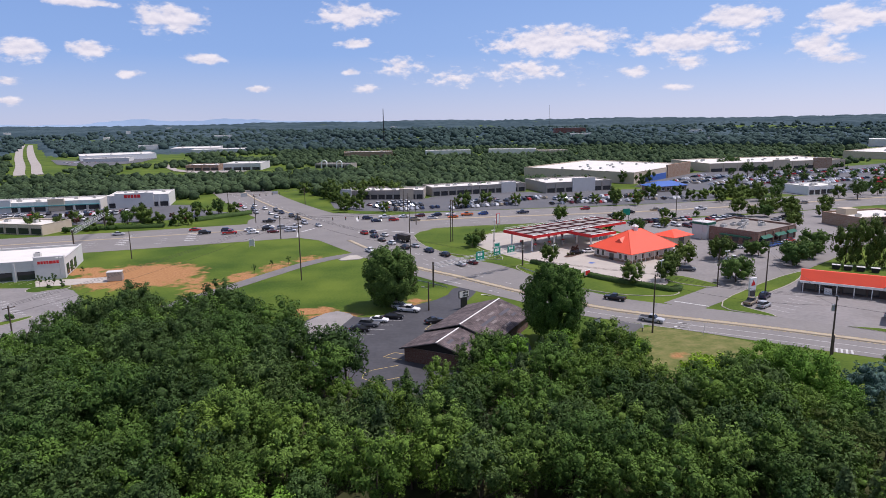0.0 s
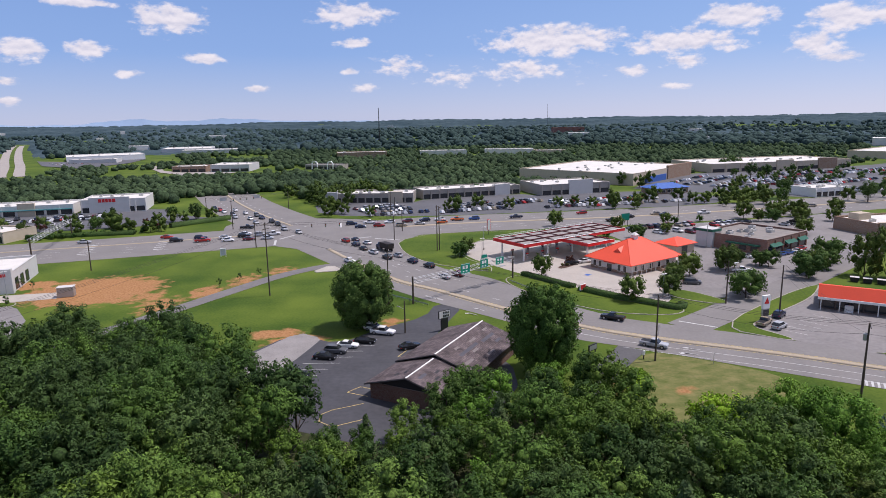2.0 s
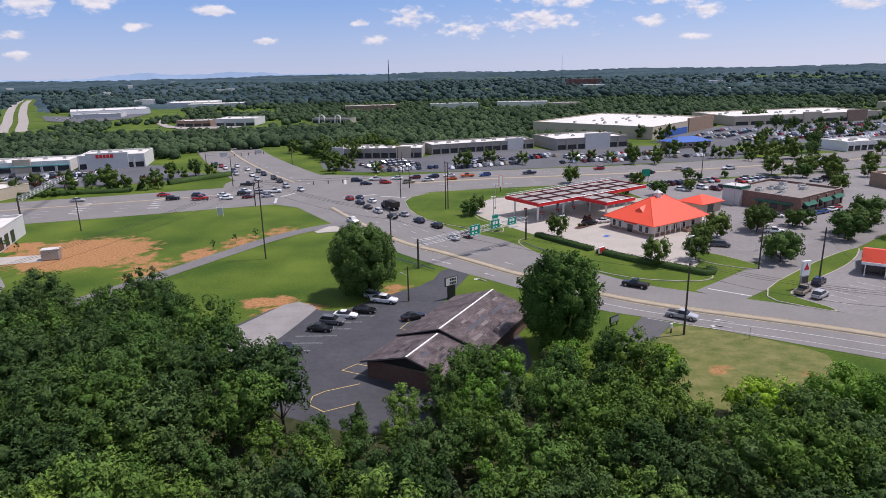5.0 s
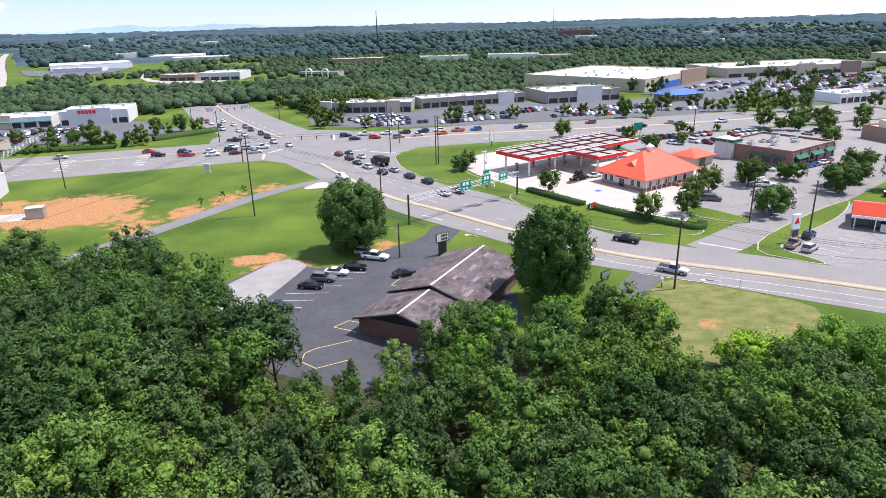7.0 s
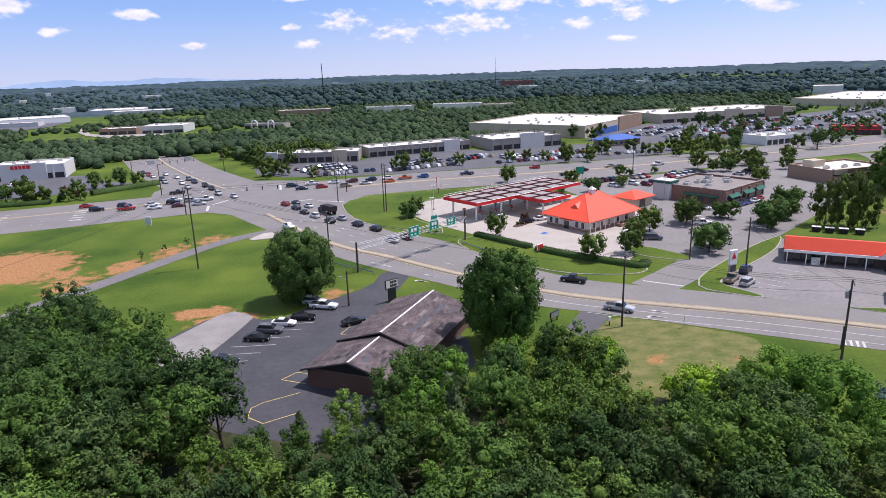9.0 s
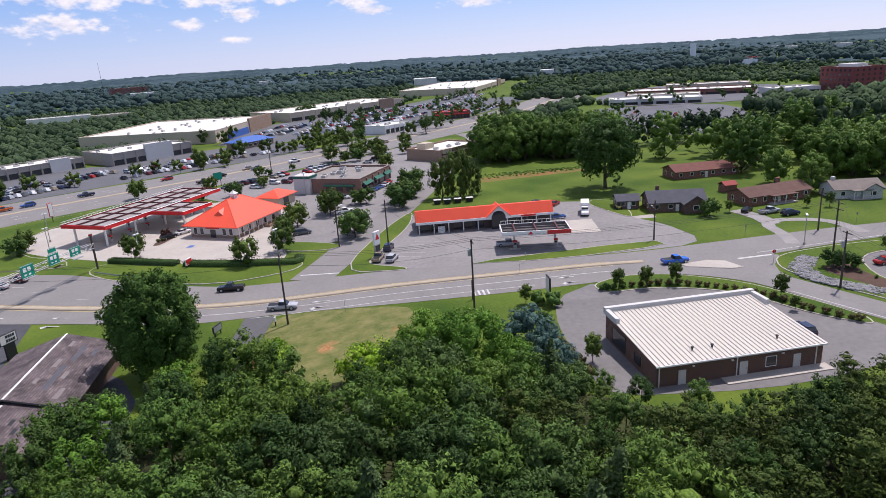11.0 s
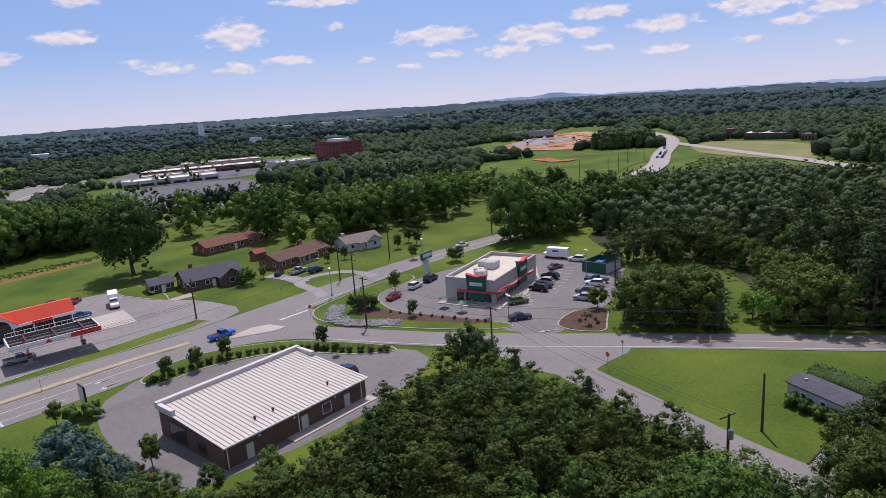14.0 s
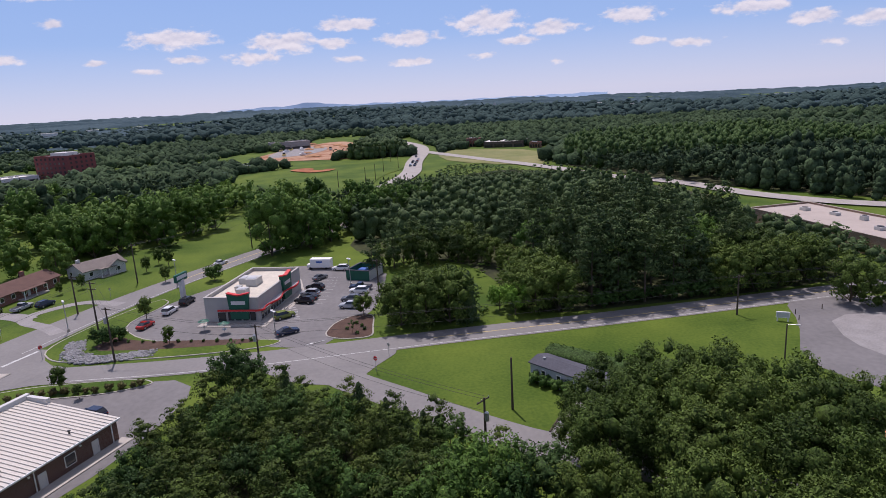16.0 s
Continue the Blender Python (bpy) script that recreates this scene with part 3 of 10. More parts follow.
# ---------------- ground ----------------
def grass_mat(name, patches, low=(0.037, 0.078, 0.008), high=(0.112, 0.158, 0.02), streak=None):
    """Mown grass with dry spots; patches: (x, y, rx, ry, amount) of bare red clay."""
    m = bpy.data.materials.new(name)
    m.use_nodes = True
    n, l = m.node_tree.nodes, m.node_tree.links
    b = n["Principled BSDF"]
    b.inputs["Roughness"].default_value, b.inputs["Specular IOR Level"].default_value = 0.9, 0.15
    geo = n.new("ShaderNodeNewGeometry")
    n1, n2, n3 = (n.new("ShaderNodeTexNoise") for _ in range(3))
    for t, s, d in ((n1, 0.045, 8), (n2, 1.7, 9), (n3, 0.34, 9)):
        t.inputs["Scale"].default_value, t.inputs["Detail"].default_value = s, d
        l.new(geo.outputs["Position"], t.inputs["Vector"])
    if streak:
        mp = n.new("ShaderNodeMapping")
        mp.inputs["Rotation"].default_value, mp.inputs["Scale"].default_value = (0, 0, radians(streak)), (0.9, 1.5, 1)
        l.new(geo.outputs["Position"], mp.inputs["Vector"])
        l.new(mp.outputs[0], n1.inputs["Vector"])
        n1.inputs["Scale"].default_value = 0.35
    ad = n.new("ShaderNodeMath")
    ad.operation = "ADD"
    soft = n.new("ShaderNodeMapRange")
    soft.inputs[3].default_value, soft.inputs[4].default_value = 0.3, 0.7
    l.new(n2.outputs[0], soft.inputs[0])
    l.new(n1.outputs[0], ad.inputs[0]), l.new(soft.outputs[0], ad.inputs[1])
    ramp = n.new("ShaderNodeValToRGB")
    ramp.color_ramp.elements[0].position, ramp.color_ramp.elements[1].position = 0.4, 0.6
    ramp.color_ramp.elements[0].color = (*low, 1)
    ramp.color_ramp.elements[1].color = (*high, 1)
    hf = n.new("ShaderNodeMath")
    hf.operation = "MULTIPLY"
    hf.inputs[1].default_value = 0.5
    l.new(ad.outputs[0], hf.inputs[0])
    l.new(hf.outputs[0], ramp.inputs[0])
    last = ramp.outputs[0]
    total = None
    sp = n.new("ShaderNodeSeparateXYZ")
    l.new(geo.outputs["Position"], sp.inputs[0])

    def mth(op, a, c):
        q = n.new("ShaderNodeMath")
        q.operation = op
        for k, v in enumerate((a, c)):
            if isinstance(v, (int, float)):
                q.inputs[k].default_value = v
            else:
                l.new(v, q.inputs[k])
        return q.outputs[0]

    for x, y, rx, ry, amt in patches:
        dx, dy = mth("DIVIDE", mth("SUBTRACT", sp.outputs[0], x), rx), mth("DIVIDE", mth("SUBTRACT", sp.outputs[1], y), ry)
        d = mth("SUBTRACT", 1.0, mth("ADD", mth("MULTIPLY", dx, dx), mth("MULTIPLY", dy, dy)))
        d = mth("MULTIPLY", mth("MAXIMUM", d, 0.0), amt)
        total = d if total is None else mth("MAXIMUM", total, d)
    if total is not None:
        rg = n.new("ShaderNodeMapRange")
        rg.interpolation_type = "SMOOTHSTEP"
        rg.inputs[1].default_value, rg.inputs[2].default_value = 0.55, 0.78
        l.new(mth("ADD", mth("MULTIPLY", total, 0.55), mth("MULTIPLY", mth("MULTIPLY", n3.outputs[0], 0.85), mth("MINIMUM", mth("MULTIPLY", total, 8.0), 1.0))), rg.inputs[0])
        mx = n.new("ShaderNodeMix")
        mx.data_type = "RGBA"
        rr = n.new("ShaderNodeValToRGB")
        rr.color_ramp.elements[0].color, rr.color_ramp.elements[1].color = (0.27, 0.125, 0.05, 1), (0.43, 0.235, 0.105, 1)
        rr.color_ramp.elements[0].position, rr.color_ramp.elements[1].position = 0.35, 0.7
        l.new(n2.outputs[0], rr.inputs[0])
        l.new(rg.outputs[0], mx.inputs[0]), l.new(last, mx.inputs[6]), l.new(rr.outputs[0], mx.inputs[7])
        last = mx.outputs[2]
    bp = n.new("ShaderNodeBump")
    bp.inputs["Strength"].default_value, bp.inputs["Distance"].default_value = 0.12, 0.1
    l.new(n2.outputs[0], bp.inputs["Height"])
    l.new(bp.outputs[0], b.inputs["Normal"])
    l.new(last, b.inputs["Base Color"])
    return m


GRASS = grass_mat("mown_grass", [(-96, 198, 24, 21, 1.1), (-118, 205, 9, 7, 1.0), (-70, 182, 9, 12, 0.6), (-62, 194, 7, 11, 0.72), (-55, 207, 7, 11, 0.62), (-47, 219, 7, 8, 0.6), (-80, 190, 14, 9, 0.62),
                                 (-33, 157, 8, 5, 0.85), (-28, 152, 10, 6, 0.75), (-8, 164, 6, 5, 0.6), (58, 124, 6, 4, 0.62), (36, 124, 5, 4, 0.9)])
MATS["mown_grass"] = GRASS
FIELD = mat("hay_field", (0.16, 0.19, 0.05), 0.95, var=0.2, scale=0.05, tint=(0.24, 0.22, 0.09))
CLAY = mat("wet_red_clay", (0.36, 0.1, 0.04), 0.95, var=0.3, scale=0.1, fine=0.6, tint=(0.42, 0.18, 0.08))
SITE = mat("churned_clay", (0.36, 0.12, 0.045), 0.95, var=0.3, scale=0.04, fine=0.2, tint=(0.46, 0.3, 0.19))
CROP = mat("bare_garden_soil", (0.36, 0.15, 0.055), 0.95, var=0.3, scale=0.22, tint=(0.11, 0.14, 0.03))
DRY_GRASS = grass_mat("dry_mown_grass", [(47.3, 123.4, 4.2, 3.0, 0.5), (60, 121, 2, 2, 0.6)], (0.085, 0.112, 0.026), (0.195, 0.18, 0.07), 118)

ang = np.radians(np.arange(0, 361, 3.0))
rad = np.array([0, 30, 60, 100, 150, 210, 280, 350, 430, 520, 640, 780, 950, 1150, 1400, 1700, 2100, 2600, 3200, 4000, 4850], float)
gx, gy = np.outer(rad, np.cos(ang[:-1])), np.outer(rad, np.sin(ang[:-1]))
na = len(ang) - 1
gf = [(i * na + j, (i + 1) * na + j, (i + 1) * na + (j + 1) % na, i * na + (j + 1) % na) for i in range(len(rad) - 1) for j in range(na)]
ground = obj("ground", np_mesh("ground", np.stack([gx, gy, terrain(gx, gy)], -1).reshape(-1, 3), gf, True), GRASS)
tagged(ground, "green grass land with bare red clay patches", "ground", "", "structure")

# ---------------- roads ----------------
hwy = spline([(-330, 205), (-156, 252), (-72, 279), (6, 304), (88, 316), (152, 331), (219, 350), (300, 376), (400, 425), (560, 530)])
ribbon("road_highway", hwy, 23, 22, 0.05, ASPHALT, label="sun-bleached grey asphalt divided highway")
ribbon("median_highway", hwy[hwy[:, 0] > -16], 1.6, 1.2, 0.15, MEDIAN, 0.15, "tan concrete highway median")
hw_l = hwy[(hwy[:, 0] < -74) & (hwy[:, 0] > -250)]
ribbon("median_highway_west", hw_l, 6.5, -5.0, 0.15, MEDIAN, 0.15, "tan concrete highway median")
north = spline([(-52, 290), (-82, 335), (-112, 388), (-140, 445), (-190, 540), (-230, 640)])
ribbon("road_north", north, 19, 18, 0.054, ASPHALT, label="grey asphalt side street at the signal")
ribbon("median_north", north[6:-20], 0.8, 0.8, 0.16, MEDIAN, 0.16, "tan concrete median")
MAIN = spline([(-50, 276, 30, 12), (-28, 235, 22, 8), (-10.4, 205.8, 20, 6.5), (4.1, 190.9, 20.5, 8.5), (21.2, 172.5, 15, 7.5), (37.4, 157.9, 11.5, 8.5), (50, 150, 11, 7.8),
               (71.5, 139.8, 10, 10.3), (92.5, 128.2, 8, 10.7), (108.6, 119.1, 6.5, 10), (121, 111, 7, 8.5), (140, 103, 6.2, 6), (172.8, 88, 5, 4.8), (207, 67, 4.5, 4.5), (262, 30, 4.5, 4.5), (340, 5, 4.5, 4.5)], 3.0)
ribbon("road_main", MAIN, MAIN[:, 2], MAIN[:, 3], 0.058, ASPHALT, label="grey asphalt main road with turn lanes")
mid = MAIN[(MAIN[:, 0] > -38) & (MAIN[:, 0] < 26)]
ribbon("median_main", mid, 0.9, 0.9, 0.17, MEDIAN, 0.17, "tan concrete median of the main road")
mid = MAIN[(MAIN[:, 0] > 33) & (MAIN[:, 0] < 118)]
ribbon("median_main_east", mid, 0.85, 0.85, 0.17, MEDIAN, 0.17, "tan concrete median of the main road")
side = spline([(128, 103), (125.5, 93), (124, 80), (122.8, 66), (122.5, 48), (123.4, 28), (124, 12), (124.3, -8), (125, -30), (126, -52), (127, -80), (128, -120), (126, -190)], 3.0)
ribbon("road_side", side, 3.6, 3.8, 0.062, ASPHALT, label="narrow grey asphalt side road")
south = spline([(122, 44), (115.5, 39.5), (108.5, 34.8), (101, 28), (93, 21), (86, 14.5), (80.5, 8.2), (70, -6), (55, -26)], 3.0)
ribbon("road_south", south, 3.3, 3.3, 0.066, ASPHALT, label="narrow grey asphalt lane between grass and woods")
lane = spline([(-118, 96), (-90, 133), (-66.5, 174), (-55, 195.5), (-46, 211.5), (-36, 222.5), (-24, 230)], 3.0)
ribbon("road_lane", lane, 2.6, 2.6, 0.066, ASPHALT_LOT, label="dark grey paved slip lane")
drive = spline([(60, 156), (72, 166), (88, 180), (105, 193), (125, 210), (150, 232), (185, 264), (225, 300), (240, 330)], 4.0)
ribbon("road_drive", drive, 5, 4.5, 0.066, ASPHALT, label="grey asphalt shared driveway")
sheet("junction_side", [(110, 45), (119, 52), (126, 46), (127, 28), (119.5, 25), (112, 31), (106, 34)], 0.07, ASPHALT, "grey asphalt road junction")
sheet("junction_main", [(121, 92), (118, 100), (112, 108), (122, 112), (136, 106), (142, 96), (131, 92), (127, 84), (121, 84)], 0.07, ASPHALT, "grey asphalt road junction")
sheet("junction_highway", [(-66, 264), (-44, 250), (-30, 232), (-10, 246), (-8, 276), (10, 290), (-20, 318), (-60, 330), (-96, 318), (-90, 290)], 0.072, ASPHALT, "grey asphalt signal crossing", 2)

# ---------------- lots ----------------
sheet("lot_restaurant", [(-40, 138), (-29, 157), (-18, 149.5), (-11, 158), (0.5, 168), (3, 179), (10, 176), (5.5, 162), (2, 150), (12, 152), (20, 130), (12, 112), (-4, 104), (-22, 112)], 0.03, ASPHALT_NEW, "dark asphalt restaurant parking lot", 1)
sheet("apron_restaurant", [(-41, 134), (-35, 144.7), (-28.4, 157.8), (-22.1, 153.5), (-23.3, 148.3), (-25.5, 139.7), (-28.2, 132), (-33, 126)], 0.045, GRAVEL, "worn grey-brown gravel apron", 1)
sheet("lot_station", [(12, 254), (25, 268), (72, 264), (90, 236), (78, 206), (68, 193), (64, 176), (58, 178), (42, 192), (29, 209), (12, 237)], 0.03, CONCRETE, "pale concrete gas station forecourt", 1)
sheet("island_bed", [(41, 216), (43, 215), (50, 222), (49, 224.5), (46, 223)], 0.09, MULCH, "mulched planting island on the forecourt", 1)
sheet("blue_marking", [(47.6, 206.4), (49, 208), (50.2, 207), (48.8, 205.5)], 0.05, BLUE_P, "faded blue painted parking symbol", 0)
sheet("lot_grill", [(66, 192), (78, 177), (92, 188), (106, 199), (120, 214), (152, 236), (184, 264), (214, 292), (205, 322), (150, 304), (105, 293), (78, 286), (70, 266), (89, 236), (77, 206)], 0.036, ASPHALT_PALE, "grey asphalt restaurant parking lot", 1)
sheet("lot_market", [(79, 147), (72, 157), (100, 183), (112, 190), (142, 172), (156, 156), (146, 139), (146, 128), (140, 113), (130, 114), (88, 140)], 0.036, ASPHALT_PALE, "grey asphalt convenience store lot", 1)
sheet("slab_market", [(131, 149.5), (138, 145.2), (130, 135), (123, 140.8)], 0.05, CONCRETE, "pale concrete slab beside the store", 0)
sheet("lot_metal_roof", [(102, 112), (89, 111.5), (80, 102), (71.5, 88), (68.5, 81.5), (85, 69), (97, 63.5), (112, 60), (118, 66), (114, 76), (115, 87), (113, 94), (107, 102), (98, 107)], 0.036, ASPHALT_LOT, "grey asphalt lot round the metal-roofed shop", 1)
sheet("lot_doughnut", [(148, 85), (137, 76), (134, 60), (126, 46), (126, 38), (138, 37), (142, 29.5), (160, 26), (178, 24), (194, 50), (182, 64), (168, 76)], 0.036, ASPHALT_LOT, "grey asphalt doughnut shop parking lot", 1)
sheet("apron_doughnut", [(151, 48), (161, 45), (176, 47), (190, 52), (188, 57), (172, 56)], 0.05, CONCRETE, "pale concrete drive-through lane", 0)
sheet("apron_east", [(123.5, -55), (112, -50), (97, -39), (85, -42), (70, -56), (74, -80), (112, -90), (122, -74), (124, -62)], 0.03, ASPHALT_LOT, "worn grey gravelled pavement", 1)
sheet("track_east", [(93, 0.8), (86.5, 6.4), (83.4, 8.2), (83.2, 5), (86.5, 1.2), (90, -2)], 0.03, GRAVEL, "bare track beside the lawn", 1)
sheet("gravel_east", [(113.5, -57), (101.5, -51.4), (92, -53), (94, -74), (112, -72)], 0.04, GRAVEL, "loose gravel over old pavement", 1)
sheet("dirt_east", [(85, -41), (70, -56), (64, -40), (72, -30)], 0.04, DIRT, "bare red dirt yard", 1)
sheet("lot_clinic", [(-122, 184), (-111, 185), (-95, 166), (-92, 139), (-90, 112), (-150, 96), (-190, 150), (-160, 186)], 0.03, ASPHALT_PALE, "grey asphalt clinic parking lot", 1)
sheet("pad_clinic", [(-126, 193), (-104.5, 197), (-102.5, 190), (-121, 185)], 0.045, CONCRETE, "pale concrete pad", 0)
sheet("lot_pet_store", [(-236, 296), (-190, 297), (-130, 314), (-100, 328), (-136, 352), (-148, 374), (-187, 360), (-226, 352), (-262, 340)], 0.03, ASPHALT_FAR, "dark asphalt shopping centre lot", 1)
sheet("lot_strip", [(-56, 336), (-68, 384), (-10, 382), (-6, 394), (54, 414), (62, 402), (110, 416), (150, 414), (168, 378), (146, 352), (60, 338), (0, 328)], 0.03, ASPHALT_FAR, "dark asphalt strip mall lot", 1)
sheet("lot_super_store", [(126, 438), (198, 522), (216, 532), (352, 562), (480, 640), (500, 590), (400, 500), (330, 450), (230, 420), (170, 402), (140, 410)], 0.03, ASPHALT_FAR, "dark asphalt superstore lot", 1)
sheet("plot_dry_grass", [(47, 142.5), (57, 136.5), (67, 129), (66, 124), (58, 112), (40, 110), (37, 122), (40, 134)], 0.022, DRY_GRASS, "dry mown vacant grass plot", 1)
ASPHALT_DRIVE = mat("asphalt_driveway", (0.1, 0.098, 0.1), 0.85, var=0.15, scale=0.3, fine=1.5)
sheet("driveway_plot", [(41.8, 146), (46.4, 142.4), (37.6, 130.5), (31.5, 121), (28, 124), (34, 134)], 0.03, ASPHALT_DRIVE, "short grey asphalt driveway", 0)
ROW_NEAR, ROW_FAR = ((151.9, 208.3), (192, 193)), ((162, 221), (198, 201))


def field_at(u, v):
    """A point of the garden field: u along its rows, v from the near edge to the far one."""
    (ax, ay), (bx, by) = ((p[0] + (q[0] - p[0]) * u, p[1] + (q[1] - p[1]) * u) for p, q in (ROW_NEAR, ROW_FAR))
    return ax + (bx - ax) * v, ay + (by - ay) * v


for v0, v1 in ((0.02, 0.24), (0.27, 0.4), (0.43, 0.55), (0.62, 0.67)):
    sheet("field_garden", [field_at(k / 12, v0 + 0.025 * math.sin(k * 2.3 + v0 * 40)) for k in range(13)] + [field_at(k / 12, v1 + 0.025 * math.sin(k * 1.9 + v1 * 30)) for k in range(12, -1, -1)], 0.03, CROP, "strip of bare red soil in a garden field", 0)
sheet("field_hay", [(455, -38), (402, -78), (404, -92), (509, -118), (560, -60), (520, -36)], 0.3, FIELD, "yellow-green hay field", 1, True)
sheet("field_green", [(345, 90), (338, 60), (345, 24), (400, 14), (436, -4), (507, -19), (540, 26), (500, 56), (467, 104), (407, 98)], 0.3, GRASS, "green sloping field", 1, True)
sheet("site_clay", [(580, 114), (556, 98), (545, 60), (533, 30), (600, 14), (715, 20), (800, 40), (740, 80), (660, 104), (610, 116)], 0.4, SITE, "bare red clay construction site", 2, True)
sheet("site_gravel", [(590, 108), (600, 70), (660, 50), (720, 62), (690, 100)], 0.6, GRAVEL, "grey gravel yard of the construction site", 2, True)
sheet("site_grass", [(520, 112), (508, 150), (600, 190), (690, 170), (650, 128), (560, 112)], 0.5, GRASS, "green bank beside the construction site", 2, True)
sheet("clay_strip", [(468, 75), (455, 67), (444, 58), (446, 47), (458, 41), (462, 47), (455, 52), (462, 58), (471, 57), (478, 66)], 0.8, CLAY, "strip of churned red clay in the field", 1, True)
sheet("lot_factory", [(-485, 806), (-432, 728), (-366, 684), (-352, 760), (-366, 836), (-440, 790)], 0.5, ASPHALT_FAR, "grey factory parking lot", 0, True)
sheet("drive_warehouse", [(-312, 712), (-300, 716), (-250, 618), (-180, 614), (-186, 596), (-240, 592)], 0.5, CONCRETE_OLD, "pale concrete warehouse yard", 1, True)
sheet("lot_far_shops", [(188, 394), (214, 368), (300, 404), (400, 454), (540, 552), (524, 600), (400, 506), (330, 454), (230, 424)], 0.034, ASPHALT_FAR, "dark asphalt lot before the far shops", 1)
sheet("school_yard", [(386, 352), (430, 292), (500, 262), (600, 310), (600, 440), (470, 430)], 0.25, ASPHALT_FAR, "grey paved school yard", 1)
sheet("hospital_lot", [(478, 284), (500, 290), (566, 232), (540, 160), (466, 168)], 0.28, ASPHALT_FAR, "grey paved lot round the brick block", 1)
sheet("school_lot", [(300, 196), (276, 234), (338, 307), (374, 352), (432, 290), (400, 246)], 0.3, ASPHALT_FAR, "grey school parking lot", 1)
ribbon("driveway_house", spline([(149.5, 97), (155, 102), (160.6, 108.6), (166.5, 108.8), (172.3, 101.8), (171.5, 96), (168, 90)], 1.5), 1.5, 1.5, 0.066, GRAVEL, label="grey gravel loop driveway of the brick house")
ribbon("driveway_house_stem", spline([(162, 108.5), (165.5, 113), (168, 119), (169, 122)], 1.5), 2.2, 2.2, 0.062, GRAVEL, label="grey gravel driveway of the brick house")
sheet("walk_house", [(142, 145), (144, 137), (150, 133), (152, 136), (146, 139), (144.5, 146)], 0.03, CONCRETE_OLD, "pale garden path", 0)
far_hw = spline([(-380, 595), (-398, 622), (-458, 718), (-556, 868), (-744, 1165), (-1064, 1678)], 20)
ribbon("road_far_west", far_hw, 12, -2.5, 0.6, CONCRETE_OLD, label="pale dual carriageway climbing a far hill", follow=True)
ribbon("road_far_west_second", far_hw, -2.5, 12, 0.6, CONCRETE_OLD, label="pale dual carriageway climbing a far hill", follow=True)
far_e = spline([(330, 20), (396, -3), (470, -14), (560, -30), (640, -32), (760, -10)], 12)
ribbon("road_far_east", far_e, 6, 6, 0.7, CONCRETE_OLD, label="pale road over a far hill", follow=True)
bypass = spline([(560, -30), (470, -58), (392, -84), (330, -100), (285, -120), (243, -128), (205, -150), (170, -200)], 10)
ribbon("road_bypass", bypass, 5, 5, 0.5, CONCRETE_OLD, label="pale bypass road through the woods", follow=True)

# ---------------- kerbed islands ----------------
island("island_station", [(22.3, 203), (27, 189), (43.5, 169), (60, 165), (66, 170), (54.5, 179), (42.5, 192), (29, 208.5)], "kerbed grass island in front of the gas station", GRASS)
island("island_drive", [(66, 180), (75, 173.5), (79, 176), (71, 189), (65, 187)], "kerbed grass island by the driveway", GRASS)
island("island_crossing", [(-13, 266), (-9, 243), (0, 226), (20, 211.5), (21, 219), (12, 234), (12, 252), (24, 269), (62, 275), (64, 283), (22, 283), (0, 280)], "kerbed grass corner at the crossing", GRASS, 1)
island("island_market", [(66.5, 156.3), (96, 182.5), (112, 193), (101, 178), (80, 161.5), (74.5, 156.5), (80, 148), (78.5, 146.3)], "kerbed grass island by the price sign", GRASS)
island("island_market_front", [(87, 142.3), (132, 121.5), (131, 116), (107, 127)], "kerbed grass strip before the store", GRASS, 1)
island("island_shop", [(99, 111.5), (107.5, 110.8), (115, 104.3), (120.3, 92), (119.8, 78), (118.6, 70), (115.8, 67.5), (113.6, 76), (114.4, 87), (112.8, 93.6), (106.3, 102), (97.5, 106.5)], "kerbed grass bed with shrubs", GRASS)
island("island_traffic", [(-37.4, 214.8), (-32, 226.2), (-26.6, 217.6)], "painted concrete traffic island", CONCRETE, 1)
island("island_traffic_east", [(118.5, 107.5), (129.5, 103), (127.5, 94.5)], "pale concrete traffic island", CONCRETE, 1)
island("verge_doughnut", [(139, 96), (131.5, 91), (129.2, 81), (127.6, 64), (128, 50), (131.5, 47), (134.5, 60), (138, 75.5), (150, 84.5), (165, 77), (170, 81), (155, 90)], "kerbed grass verge with mulch beds", GRASS)
island("bed_mulch", [(131, 40), (138.4, 37.8), (142.3, 33.2), (141.3, 29), (134, 29.6), (127.6, 29.8), (127.8, 36)], "kerbed bed of dark brown mulch", MULCH)
sheet("bed_mulch_corner", [(136, 86), (144, 83.5), (138.5, 77), (136, 66), (132.8, 52), (131, 53), (132, 66), (133.5, 76)], 0.2, MULCH, "dark mulch bed with small shrubs", 1)
island("island_clinic", [(-121.4, 179.8), (-122.4, 184.2), (-118.2, 186), (-111.5, 187.2), (-109.8, 183.2), (-114.6, 181.2), (-117.4, 178.2)], "kerbed grass bed at the clinic", GRASS)
island("island_clinic_row", [(-118, 146), (-108.2, 151.5), (-104.4, 156.6), (-103, 155), (-106.2, 148.5), (-116, 143.4)], "kerbed grass bed in the clinic lot", GRASS)
island("island_clinic_end", [(-110, 128), (-98.6, 135.6), (-95.1, 138.6), (-93.6, 136.8), (-97, 132.6), (-108.6, 125.4)], "kerbed grass bed in the clinic lot", GRASS)
island("island_oak", [(150, 158), (156, 160), (159, 152), (147, 138), (145.5, 140)], "grass lawn edge by the store lot", GRASS, 1)

